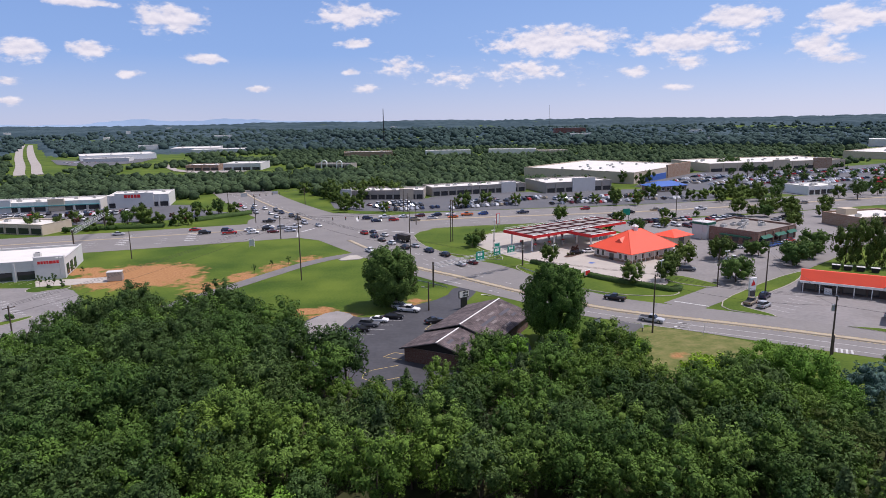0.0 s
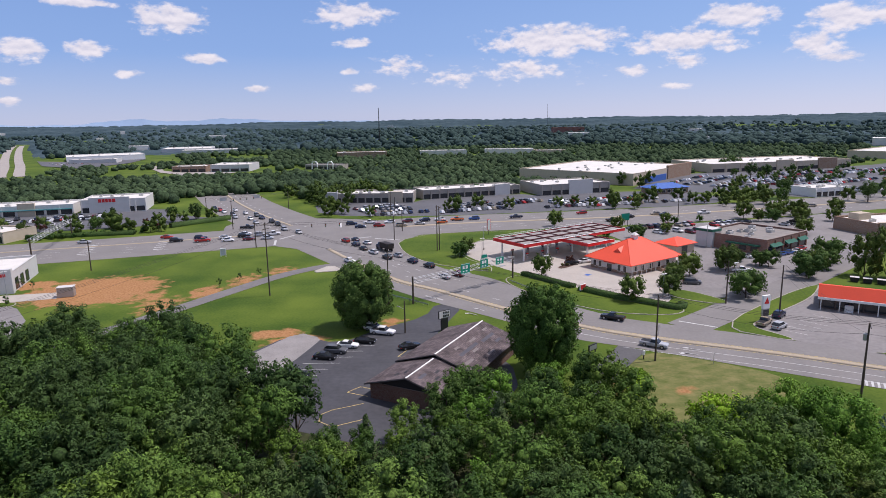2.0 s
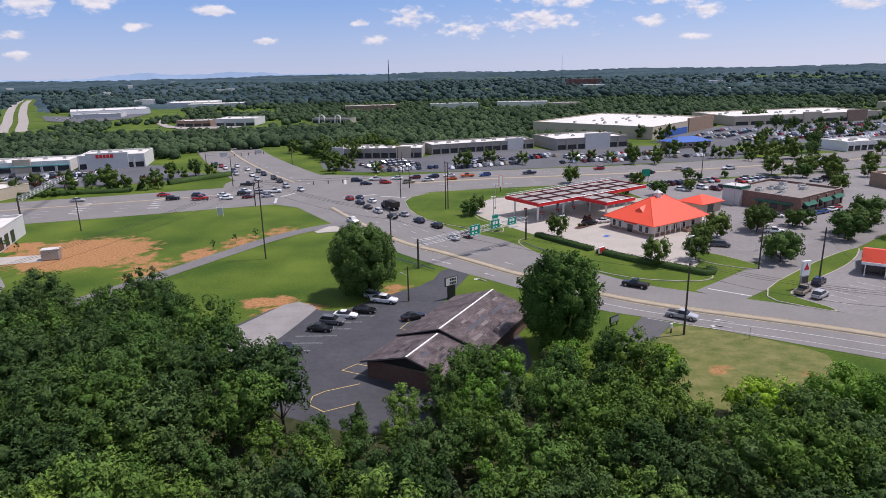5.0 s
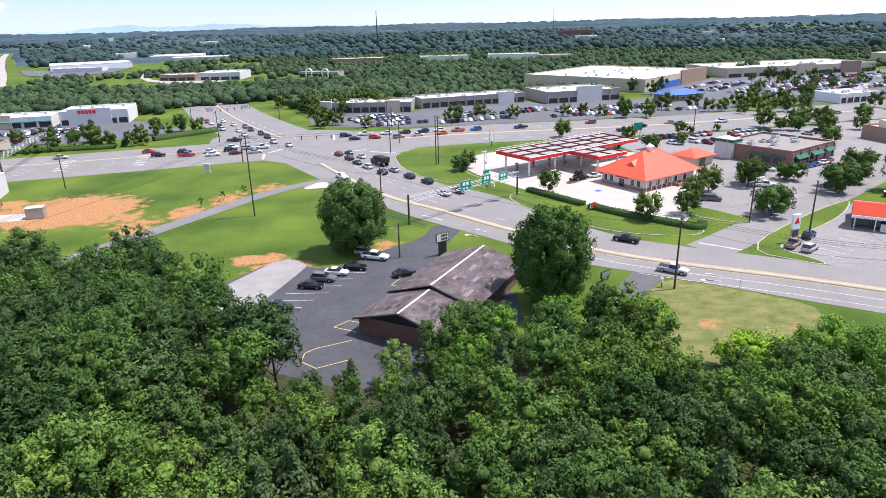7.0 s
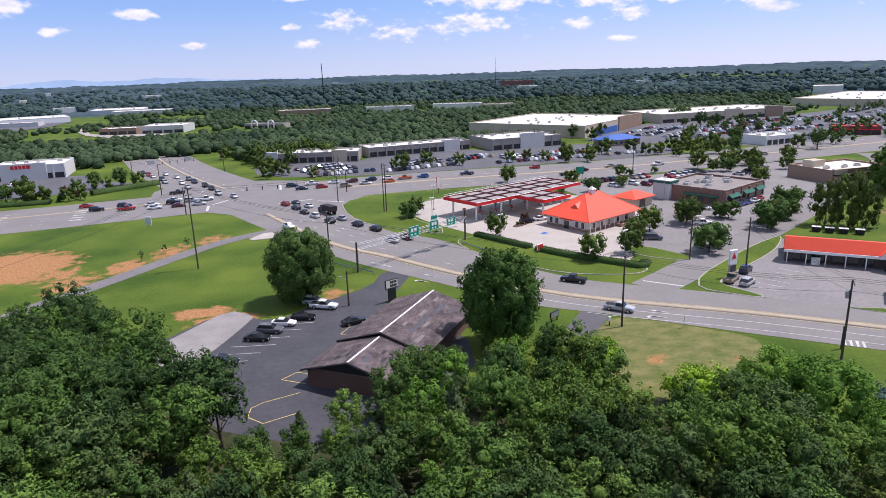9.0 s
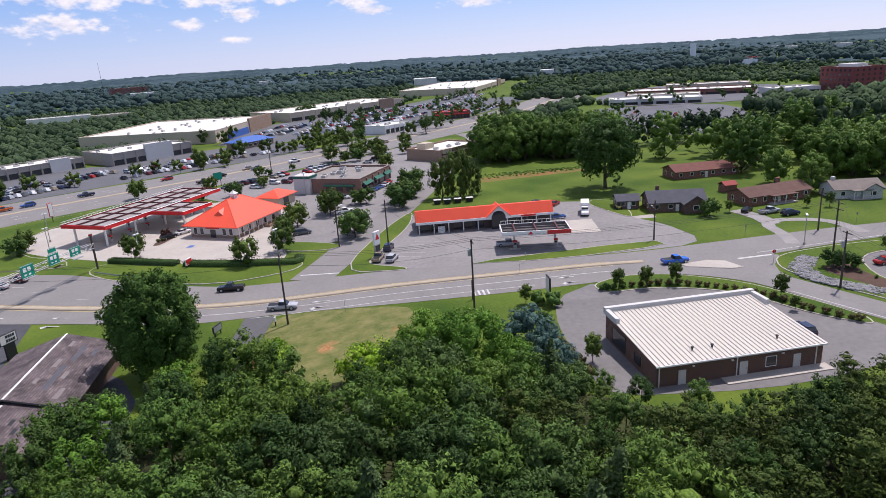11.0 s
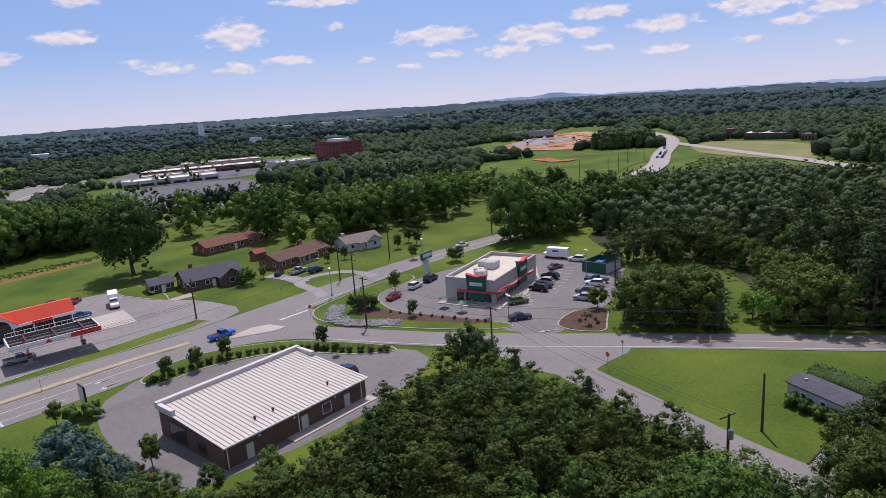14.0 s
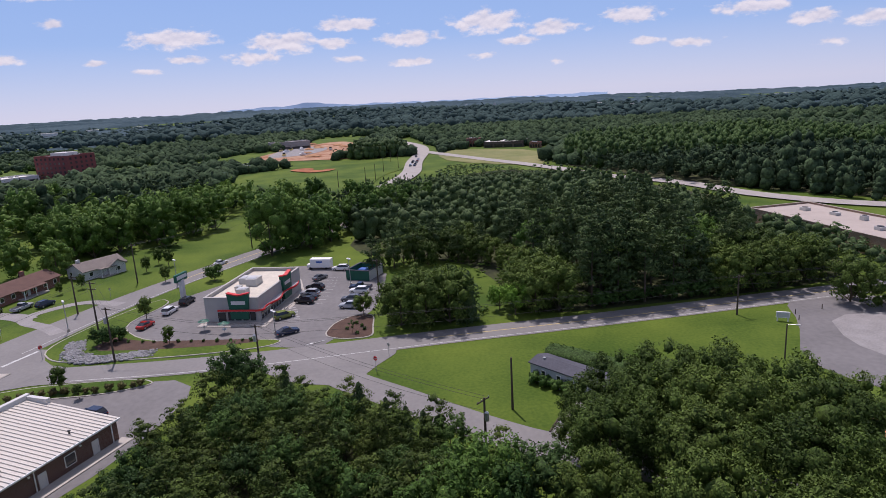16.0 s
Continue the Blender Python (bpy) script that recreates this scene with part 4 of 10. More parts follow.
# ---------------- road markings ----------------
def marks(name, line, off, z, material, dash=0.0, gap=0.0, w=0.075, label="painted road line"):
    n = sides(line)
    c = line[:, :2] + n * np.broadcast_to(off, len(line))[:, None]
    run = np.r_[0, np.cumsum(np.hypot(*np.diff(c, axis=0).T))]
    v, f = [], []
    spans = [(0, run[-1])] if not dash else [(s, s + dash) for s in np.arange(0, run[-1] - dash, dash + gap)]
    for s0, s1 in spans:
        q = np.r_[s0, run[(run > s0 + 0.1) & (run < s1 - 0.1)], s1]
        x, y = np.interp(q, run, c[:, 0]), np.interp(q, run, c[:, 1])
        nx, ny = np.interp(q, run, n[:, 0]), np.interp(q, run, n[:, 1])
        for k in range(len(q)):
            v += [(x[k] + nx[k] * w, y[k] + ny[k] * w, z), (x[k] - nx[k] * w, y[k] - ny[k] * w, z)]
            if k:
                b = len(v)
                f.append((b - 4, b - 3, b - 1, b - 2))
    return tagged(obj(name, np_mesh(name, v, f), material), label, "", "", "structure")


M1 = MAIN[(MAIN[:, 0] > -20) & (MAIN[:, 0] < 112)]
marks("line_main", M1, 1.3, 0.082, PAINT_Y, w=0.06, label="yellow line beside the median")
marks("line_main_south", M1, -1.3, 0.082, PAINT_Y, w=0.06, label="yellow line beside the median")
marks("lane_dashes_main", MAIN[(MAIN[:, 0] > 30) & (MAIN[:, 0] < 112)], -4.7, 0.082, PAINT_W, w=0.09, label="white solid lane line")
marks("lane_dashes_main_north", MAIN[(MAIN[:, 0] > -30) & (MAIN[:, 0] < 44)], 5.0, 0.082, PAINT_W, 3, 9, label="white dashed lane line")
marks("lane_dashes_queue", MAIN[(MAIN[:, 0] > -34) & (MAIN[:, 0] < 14)], 8.6, 0.084, PAINT_W, 3, 6, label="white dashed lane line")
marks("lane_dashes_queue_outer", MAIN[(MAIN[:, 0] > -34) & (MAIN[:, 0] < 10)], 12.2, 0.084, PAINT_W, 3, 6, label="white dashed lane line")
marks("edge_line_main", MAIN[(MAIN[:, 0] > 45) & (MAIN[:, 0] < 96)], -8.3, 0.082, PAINT_W, label="white edge line")
marks("centre_line_east", MAIN[MAIN[:, 0] > 186], 0.15, 0.082, PAINT_Y, w=0.12, label="yellow centre line")
marks("edge_line_east", MAIN[MAIN[:, 0] > 136], -4.0, 0.082, PAINT_W, label="white edge line")
marks("edge_line_side", side[6:], -3.0, 0.082, PAINT_W, w=0.08, label="white edge line")
marks("centre_line_side", side[26:], 0.0, 0.082, PAINT_Y, w=0.1, label="yellow centre line")
hr = hwy[(hwy[:, 0] > -5) & (hwy[:, 0] < 330)]
for k, o in enumerate((-7.5, -13, 8, 13.5)):
    marks("lane_dashes_highway", hr, o, 0.082, PAINT_W, 4, 9, 0.1, "white dashed highway lane line")
hl = hwy[(hwy[:, 0] > -220) & (hwy[:, 0] < -76)]
for k, o in enumerate((-12, -7, -2, 12)):
    marks("lane_dashes_highway", hl, o, 0.082, PAINT_W, 4, 9, 0.1, "white dashed highway lane line")
for o in (-4, 9):
    marks("lane_dashes_north", north[4:40], o, 0.082, PAINT_W, 3, 7, 0.14, "white dashed lane line")


def stripe(name, a, b, w, z=0.09, material=None, label="white painted stop line"):
    a, b = Vector(a), Vector(b)
    d = (b - a).normalized()
    n = Vector((-d.y, d.x)) * w / 2
    bm = bmesh.new()
    poly(bm, [a + n, a - n, b - n, b + n], z)
    bmesh.ops.recalc_face_normals(bm, faces=bm.faces[:])
    if bm.faces[:][0].normal.z < 0:
        bmesh.ops.reverse_faces(bm, faces=bm.faces[:])
    return tagged(part(name, bm, material or PAINT_W, None), label, "", "", "structure")


stripe("stop_line", (-61, 274), (-57, 282), 0.9)
stripe("stop_line", (-60, 262), (-62, 272), 0.9)
stripe("stop_line", (-42, 312), (-40, 300), 0.9)
stripe("stop_line", (-36, 270), (-24, 276), 0.8)
stripe("stop_line", (-22, 272), (-12, 268), 0.8)
stripe("stop_line", (132, 100), (139, 96.5), 0.7)
stripe("stop_line", (60, 161), (67, 156), 0.5)
for k in range(4):
    stripe("crossing_bar", (0.2 + k * 0.9, 186.4 - k * 0.7), (2.2 + k * 0.9, 184 - k * 0.7), 0.45, label="white painted crossing bar")
for k in range(4):
    stripe("crossing_bar", (79.5 + k * 0.8, 123.3 - k * 0.45), (80.8 + k * 0.8, 125.6 - k * 0.45), 0.4, label="white painted crossing bar")
for cx in (-105, -130):
    for k in range(5):
        stripe("crossing_bar", (cx - k * 1.2, 257 + k * 4.2 + (cx + 105) * 0.28), (cx + 3.5 - k * 1.2, 258 + k * 4.2 + (cx + 105) * 0.28), 0.9, label="white painted crossing bar")


def arrow(x, y, deg, turn=0):
    """A painted lane arrow pointing along deg; turn: 1 bends it to the left, -1 to the right."""
    bm = bmesh.new()
    if turn == 0:
        pts = [(-1.6, -0.1), (0.5, -0.1), (0.5, -0.42), (1.7, 0), (0.5, 0.42), (0.5, 0.1), (-1.6, 0.1)]
    else:
        k = turn
        pts = [(-1.6, -0.1 * k), (0.9, -0.1 * k), (1.25, 0.25 * k), (1.25, 0.6 * k), (1.65, 0.6 * k), (1.05, 1.5 * k), (0.45, 0.6 * k), (0.95, 0.6 * k), (0.95, 0.4 * k), (0.75, 0.12 * k), (-1.6, 0.12 * k)]
    poly(bm, [(p * 1.15, q * 0.85) for p, q in pts], 0.092)
    bmesh.ops.triangulate(bm, faces=bm.faces[:])
    for f in bm.faces:
        if f.normal.z < 0:
            f.normal_flip()
    ob = part("lane_arrow", bm, PAINT_W, None)
    ob.matrix_world = pose(x, y, 0, 0, 0, deg)
    return tagged(ob, "white painted lane arrow", "", "", "structure")


for x, y, d, t in ((14, 173, 135, 0), (12, 169.5, 135, 1), (56, 143, 150, 0), (54.5, 140.5, 150, 1), (99, 118, 152, 0), (97.5, 115.5, 152, 1),
                   (-19, 250, 118, 0), (-15, 243, 118, 0), (-11, 237, 120, 0), (-22, 246, 118, 0), (-6, 228, 125, -1), (-9, 224, 125, 0)):
    arrow(x, y, d, t)
for x, y, w in ((-24.4, 132.5, 5.1), (-25.2, 135.5, 7.4), (-23.4, 138.6, 7.7), (-21, 141.8, 7.3), (-19.4, 145.1, 7.3), (-17, 148.2, 7)):
    stripe("bay_line", (x, y), (x + w, y - 0.1), 0.13, 0.05, label="white parking bay line")
for a, b in (((-12.5, 124.5), (-10.4, 126.8)), ((-12.5, 124.5), (-8.6, 122.6)), ((-10.4, 126.8), (-6.4, 125)), ((-14, 117.5), (-9, 119.8)), ((-15.5, 116), (-14, 117.5)), ((-15.5, 113.5), (-15.5, 116)),
             ((-13, 111.5), (-15.5, 113.5)), ((-13, 111.5), (-8.5, 113.8)), ((-4.5, 141.5), (-2.2, 146.5)), ((-4.5, 141.5), (-2, 140.5))):
    stripe("bay_line", a, b, 0.14, 0.05, PAINT_Y, "faded yellow parking line")
for k in range(6):
    stripe("bay_line", (80 + k * 2.6, 154.5 + k * 1.9), (84 + k * 2.6, 150 + k * 1.9), 0.12, 0.056, label="white parking bay line")
for k in range(7):
    stripe("hatch_line", (143.6 + k * 1.25, 45.2 + k * 0.2), (145.2 + k * 1.25, 48.6 - k * 0.1), 0.14, 0.056, label="white painted hatch stripe")
arrow(127.8, 41.1, 112)
for k in range(9):
    stripe("bay_line", (153 + k * 2.7, 40.5 - k * 0.5), (154.5 + k * 2.7, 45.3 - k * 0.5), 0.12, 0.056, label="white parking bay line")
for k in range(7):
    stripe("bay_line", (145 + k * 2.8, 30 - k * 0.35), (146.5 + k * 2.8, 35.6 - k * 0.35), 0.12, 0.056, label="white parking bay line")
for k in range(9):
    stripe("bay_line", (-116.5 + k * 1.87, 176.4 - k * 1.61), (-113.9 + k * 1.93, 180.4 - k * 1.65), 0.14, 0.05, label="white parking bay line")
for k in range(8):
    stripe("bay_line", (-124.5 + k * 1.8, 171.5 - k * 1.75), (-119 + k * 1.8, 169.7 - k * 1.75), 0.14, 0.05, label="white parking bay line")
for k in range(5):
    stripe("bay_line", (-134.5 + k * 2.9, 189.5 - k * 0.3), (-133.5 + k * 2.9, 194 - k * 0.3), 0.14, 0.05, label="white parking bay line")

# ---------------- buildings ----------------
def thing(name, label, category, x, y, deg=0.0, z=0.0, group="", kind=""):
    ob = new(name)
    ob.matrix_world = pose(x, y, z, 0, 0, deg)
    return tagged(ob, label, category, group, kind)


def bpart(name, parent, material, *boxes, bevel=0.0, label=""):
    bm = bmesh.new()
    for b in boxes:
        box(bm, *b, bevel=bevel)
    return part(name, bm, material, parent, label)


def shell(parent, L, D, H, material, t=0.3, x0=0.0, y0=0.0, name="wall"):
    """Four walls of thickness t."""
    return bpart(name, parent, material, (x0, y0, 0, x0 + L, y0 + t, H), (x0, y0 + D - t, 0, x0 + L, y0 + D, H), (x0, y0 + t, 0, x0 + t, y0 + D - t, H), (x0 + L - t, y0 + t, 0, x0 + L, y0 + D - t, H))


def window(parent, x, z, w, h, y=0.0, frame_mat=None, name="window", side="front", depth=0.12):
    """A framed pane on a wall: front (y), left or right (x)."""
    f = part(name, bmesh.new(), frame_mat or WHITE, parent)
    b = 0.09
    bm = bmesh.new()
    for q in ((x, z, x + w, z + b), (x, z + h - b, x + w, z + h), (x, z + b, x + b, z + h - b), (x + w - b, z + b, x + w, z + h - b)):
        if side == "front":
            box(bm, q[0], y - 0.05, q[1], q[2], y + 0.05, q[3])
        else:
            box(bm, y - 0.05, q[0], q[1], y + 0.05, q[2], q[3])
    bm.to_mesh(f.data)
    bm.free()
    bm = bmesh.new()
    if side == "front":
        box(bm, x + b, y - 0.02, z + b, x + w - b, y + 0.02, z + h - b)
    else:
        box(bm, y - 0.02, x + b, z + b, y + 0.02, x + w - b, z + h - b)
    part("pane", bm, DARKGLASS, f)
    return f


def door(parent, x, w=1.0, h=2.1, y=0.0, material=None, side="front"):
    bm = bmesh.new()
    if side == "front":
        box(bm, x, y - 0.06, 0.02, x + w, y + 0.04, h)
    else:
        box(bm, y - 0.06, x, 0.02, y + 0.06, x + w, h)
    d = part("door", bm, material or WHITE, parent)
    bm = bmesh.new()
    if side == "front":
        box(bm, x + w - 0.2, y - 0.12, 0.95, x + w - 0.1, y - 0.06, 1.15)
    else:
        box(bm, y - 0.12, x + w - 0.2, 0.95, y - 0.06, x + w - 0.1, 1.15)
    part("door_handle", bm, STEEL, d)
    return d


def rooftop_unit(parent, x, y, z, w=2.2, d=1.6, h=1.1):
    u = bpart("rooftop_unit", parent, HVAC, (x, y, z, x + w, y + d, z + h), bevel=0.06)
    bm = bmesh.new()
    cyl(bm, (x + w / 2, y + d / 2, z + h), (x + w / 2, y + d / 2, z + h + 0.12), 0.45 * min(w, d), seg=14)
    part("fan_guard", bm, BLACK, u)
    return u


def gable(bm, x0, y0, x1, y1, z0, z1, over=0.5, along="x", thick=0.18):
    """Two sloped roof slabs over a rectangle, with the ridge along x or y."""
    def P(a, b, z):
        return (a, b, z) if along == "x" else (b, a, z)
    a0, a1, b0, b1 = (x0, x1, y0, y1) if along == "x" else (y0, y1, x0, x1)
    a0, a1 = a0 - over, a1 + over
    c = (b0 + b1) / 2
    slope = (z1 - z0) / (c - b0)
    lo = z0 - slope * over
    for s in (-1, 1):
        e = b0 - over if s < 0 else b1 + over
        q = [P(a0, e, lo), P(a1, e, lo), P(a1, c, z1), P(a0, c, z1)]
        vs = [bm.verts.new(p) for p in q] + [bm.verts.new((p[0], p[1], p[2] + thick)) for p in q]
        for f in ((0, 1, 2, 3), (4, 5, 6, 7), (0, 1, 5, 4), (1, 2, 6, 5), (2, 3, 7, 6), (3, 0, 4, 7)):
            bm.faces.new([vs[i] for i in f])
    bmesh.ops.recalc_face_normals(bm, faces=bm.faces[:])
    return bm


def gable_ends(bm, x0, y0, x1, y1, z0, z1, along="x", t=0.25, end=None):
    c = (y0 + y1) / 2 if along == "x" else (x0 + x1) / 2
    pair = ((x0, x0 + t), (x1 - t, x1)) if along == "x" else ((y0, y0 + t), (y1 - t, y1))
    for a in pair if end is None else pair[end:end + 1]:
        tri = [(y0, z0), (y1, z0), (c, z1)] if along == "x" else [(x0, z0), (x1, z0), (c, z1)]
        vs = [bm.verts.new((k, p, z) if along == "x" else (p, k, z)) for k in a for p, z in tri]
        for f in ((0, 1, 2), (3, 4, 5), (0, 1, 4, 3), (1, 2, 5, 4), (2, 0, 3, 5)):
            bm.faces.new([vs[i] for i in f])
    bmesh.ops.recalc_face_normals(bm, faces=bm.faces[:])
    return bm


def hip(bm, x0, y0, x1, y1, z0, z1, over=0.8, thick=0.15):
    x0, y0, x1, y1 = x0 - over, y0 - over, x1 + over, y1 + over
    h = (y1 - y0) / 2
    r0, r1 = (x0 + h, (y0 + y1) / 2, z1), (x1 - h, (y0 + y1) / 2, z1)
    pts = [(x0, y0, z0), (x1, y0, z0), (x1, y1, z0), (x0, y1, z0), r0, r1]
    vs = [bm.verts.new(p) for p in pts]
    lo = [bm.verts.new((p[0], p[1], z0 - thick)) for p in pts[:4]]
    for f in ((0, 1, 5, 4), (1, 2, 5), (2, 3, 4, 5), (3, 0, 4)):
        bm.faces.new([vs[i] for i in f])
    for i in range(4):
        bm.faces.new((lo[i], lo[(i + 1) % 4], vs[(i + 1) % 4], vs[i]))
    bm.faces.new(lo[::-1])
    bmesh.ops.recalc_face_normals(bm, faces=bm.faces[:])
    return bm


def loft(bm, rows):
    rings = [[bm.verts.new(p) for p in r] for r in rows]
    n = len(rings[0])
    for a, b in zip(rings, rings[1:]):
        for i in range(n):
            bm.faces.new((a[i], a[(i + 1) % n], b[(i + 1) % n], b[i]))
    bm.faces.new(rings[0][::-1]), bm.faces.new(rings[-1])
    bmesh.ops.recalc_face_normals(bm, faces=bm.faces[:])
    return bm


def word_bars(parent, widths, x, y, z, h, material, gap=0.25):
    """Plain upright bars where a name stands."""
    at = x - (sum(widths) + gap * (len(widths) - 1)) / 2
    for w in widths:
        bpart("sign_bar", parent, material, (at, y - 0.04, z, at + w, y, z + h), bevel=0.02)
        at += w + gap


def text(parent, words, x, y, z, size, material, rx=90, rz=0, name="lettering"):
    c = bpy.data.curves.new(name, "FONT")
    c.body, c.size, c.extrude, c.align_x = words, size, 0.03, "CENTER"
    t = bpy.data.objects.new(name, c)
    dg = bpy.context.evaluated_depsgraph_get()
    scene.collection.objects.link(t)
    bpy.context.view_layer.update()
    me = bpy.data.meshes.new_from_object(t.evaluated_get(dg))
    bpy.data.objects.remove(t)
    me.name = name
    me.materials.clear()
    ob = obj(name, me, material, parent)
    ob.matrix_local = pose(x, y, z, rx, 0, rz)
    return ob


# --- brown-roofed brick restaurant
r = thing("restaurant", "brick restaurant with worn brown shingle gable roofs", "building", -3.3, 131.6, 62.5)
# local x runs along the ridge, local y to its left
shell(r, 20, 15.0, 3.3, BRICK, x0=0, y0=-15.2, name="wall")
shell(r, 10.5, 15.0, 3.0, BRICK, x0=-10.6, y0=-15.2, name="wall")
bm = bmesh.new()
gable(bm, 0, -15.2, 20, -0.2, 3.3, 5.6, 0.7)
part("roof", bm, SHINGLE, r, "worn brown shingle gable roof")
bm = bmesh.new()
gable(bm, -10.4, -15.2, -0.5, -0.2, 2.9, 5.0, 0.7)
part("roof", bm, SHINGLE, r, "worn brown shingle gable roof")
for gx, lo, hi in ((0.0, 3.3, 5.5), (19.75, 3.3, 5.5), (-10.4, 2.9, 4.9)):
    bm = bmesh.new()
    vs = [bm.verts.new((x, y, z)) for x in (gx, gx + 0.25) for y, z in ((-15.2, lo), (-0.2, lo), (-7.7, hi))]
    for f in ((0, 1, 2), (3, 4, 5), (0, 1, 4, 3), (1, 2, 5, 4), (2, 0, 3, 5)):
        bm.faces.new([vs[i] for i in f])
    bmesh.ops.recalc_face_normals(bm, faces=bm.faces[:])
    part("gable_wall", bm, BLACK, r, "dark stained gable end")
bpart("ridge_cap", r, WHITE, (-0.7, -7.84, 5.76, 20.7, -7.56, 5.84), label="pale metal ridge strip")
bpart("ridge_cap", r, WHITE, (-11.1, -7.84, 5.16, -1.2, -7.56, 5.24), label="pale metal ridge strip")
for s in (-1, 1):
    for fx, lo, hi in ((-0.75, 3.05, 5.65), (-11.15, 2.65, 5.05)):
        bm = bmesh.new()
        cyl(bm, (fx, -7.7 + s * 8.4, lo), (fx, -7.7, hi), 0.13, seg=4)
        part("fascia_board", bm, BLACK, r, "dark fascia board")
for x in (2, 6, 11, 15):
    window(r, x, 0.9, 1.6, 1.3, -0.14)
door(r, -6, 1.1, 2.1, -0.14, BRICK_RED)
for k, (a, b) in enumerate(((-9.0, -4.5), (-8.2, -5.9), (-5.5, -10.6), (-7.4, -11.6), (-6.3, -12.3))):
    s = (7.5 + b) if b > -7.7 else (-7.9 - b)
    zz = 5.0 - abs(b + 7.7) * (2.1 / 7.5) + 0.19
    sl = 2.1 / 7.5 * (1 if b < -7.7 else -1)
    bm = bmesh.new()
    poly(bm, [(a, b, zz), (a + 1.4, b, zz), (a + 1.4, b + 0.5, zz + 0.5 * sl), (a, b + 0.5, zz + 0.5 * sl)])
    bmesh.ops.recalc_face_normals(bm, faces=bm.faces[:])
    part("patched_shingle", bm, BLACK, r)

for k, (a, b, w, d) in enumerate(((3.0, -11.4, 7.5, 0.7), (6.5, -12.3, 2.2, 0.6), (9.5, -10.2, 2.6, 0.6), (12.0, -11.8, 5.5, 0.7), (4.2, -9.6, 1.6, 0.5), (1.0, -13.4, 3.0, 0.6), (14.5, -13.6, 2.4, 0.6), (8.0, -14.6, 3.2, 0.5), (16.5, -9.8, 2.0, 0.5), (-9.4, -9.6, 2.4, 0.6), (-5.0, -13.4, 2.2, 0.6))):
    top, run = (5.6, 2.3 / 7.5) if a > -0.5 else (5.0, 2.1 / 7.5)
    zz = top - abs(b + 7.7) * run + 0.19
    bm = bmesh.new()
    poly(bm, [(a, b, zz), (a + w, b, zz), (a + w, b + d, zz + d * run), (a, b + d, zz + d * run)])
    bmesh.ops.recalc_face_normals(bm, faces=bm.faces[:])
    part("patched_shingle", bm, SHINGLE_PALE if k % 3 else SHINGLE_GREY, r)

# --- white metal-roofed brick shop
r = thing("metal_roof_shop", "brown brick shop with white standing-seam metal roof", "building", 82.4, 93.7, -27)
L, D = 25.0, 16.6
shell(r, L, 0.3, 5.0, BRICK, 0.15, 0, 0, "front_wall")
bpart("wall", r, BRICK, (0, -D, 0, L, -D + 0.3, 3.3), (0, -D + 0.3, 0, 0.3, 0, 3.3), (L - 0.3, -D + 0.3, 0, L, 0, 3.3))
for x in (0.0, L - 0.3):
    bm = bmesh.new()
    vs = [bm.verts.new(p) for p in ((x, -D, 3.3), (x, 0, 3.3), (x, 0, 4.5), (x + 0.3, -D, 3.3), (x + 0.3, 0, 3.3), (x + 0.3, 0, 4.5))]
    for f in ((0, 1, 2), (5, 4, 3), (0, 3, 4, 1), (1, 4, 5, 2), (2, 5, 3, 0)):
        bm.faces.new([vs[i] for i in f])
    part("side_wall", bm, BRICK, r)
bpart("parapet", r, STUCCO, (-0.35, -0.2, 4.3, L + 0.35, 0.55, 5.3), (-0.35, -4.2, 4.2, 0.3, -0.2, 5.1), (L - 0.3, -4.2, 4.2, L + 0.35, -0.2, 5.1), label="pale stucco parapet")
bm = bmesh.new()
q = [(-0.3, -D - 0.4, 3.3), (L + 0.3, -D - 0.4, 3.3), (L + 0.3, -0.2, 4.5), (-0.3, -0.2, 4.5)]
vs = [bm.verts.new(p) for p in q] + [bm.verts.new((p[0], p[1], p[2] + 0.12)) for p in q]
for f in ((3, 2, 1, 0), (4, 5, 6, 7), (0, 1, 5, 4), (1, 2, 6, 5), (2, 3, 7, 6), (3, 0, 4, 7)):
    bm.faces.new([vs[i] for i in f])
deck = part("roof", bm, ROOF_METAL, r, "white standing-seam metal roof")
seam_me = None
for k in range(36):
    x = 0.2 + k * (L - 0.4) / 35
    if seam_me is None:
        bm = bmesh.new()
        q = [(-0.07, -D - 0.4, 3.42), (0.07, -D - 0.4, 3.42), (0.07, -0.2, 4.62), (-0.07, -0.2, 4.62)]
        vs = [bm.verts.new(p) for p in q] + [bm.verts.new((p[0] * 0.5, p[1], p[2] + 0.13)) for p in q]
        for f in ((4, 5, 6, 7), (0, 1, 5, 4), (1, 2, 6, 5), (2, 3, 7, 6), (3, 0, 4, 7)):
            bm.faces.new([vs[i] for i in f])
        s = part("seam", bm, ROOF_METAL, deck)
        seam_me = s.data
    else:
        s = obj("seam", seam_me, None, deck)
    s.location = (x, 0, 0)
bpart("gutter", r, WHITE, (-0.3, -D - 0.56, 3.18, L + 0.3, -D - 0.4, 3.4))
for x in (0.3, 11.8, 23.9):
    bpart("downpipe", r, WHITE, (x, -D - 0.14, 0, x + 0.12, -D - 0.02, 3.2))
for x, w in ((3.2, 1.1), (12.3, 1.2), (20.5, 1.1)):
    d = door(r, x, w, 2.15, -D - 0.03, OFFWHITE)
window(r, 16.2, 0.8, 1.7, 1.6, -D - 0.03, WHITE)
for x in (5.2, 11.0, 18.6):
    bpart("wall_lamp", r, WHITE, (x, -D - 0.2, 2.5, x + 0.3, -D, 2.7))
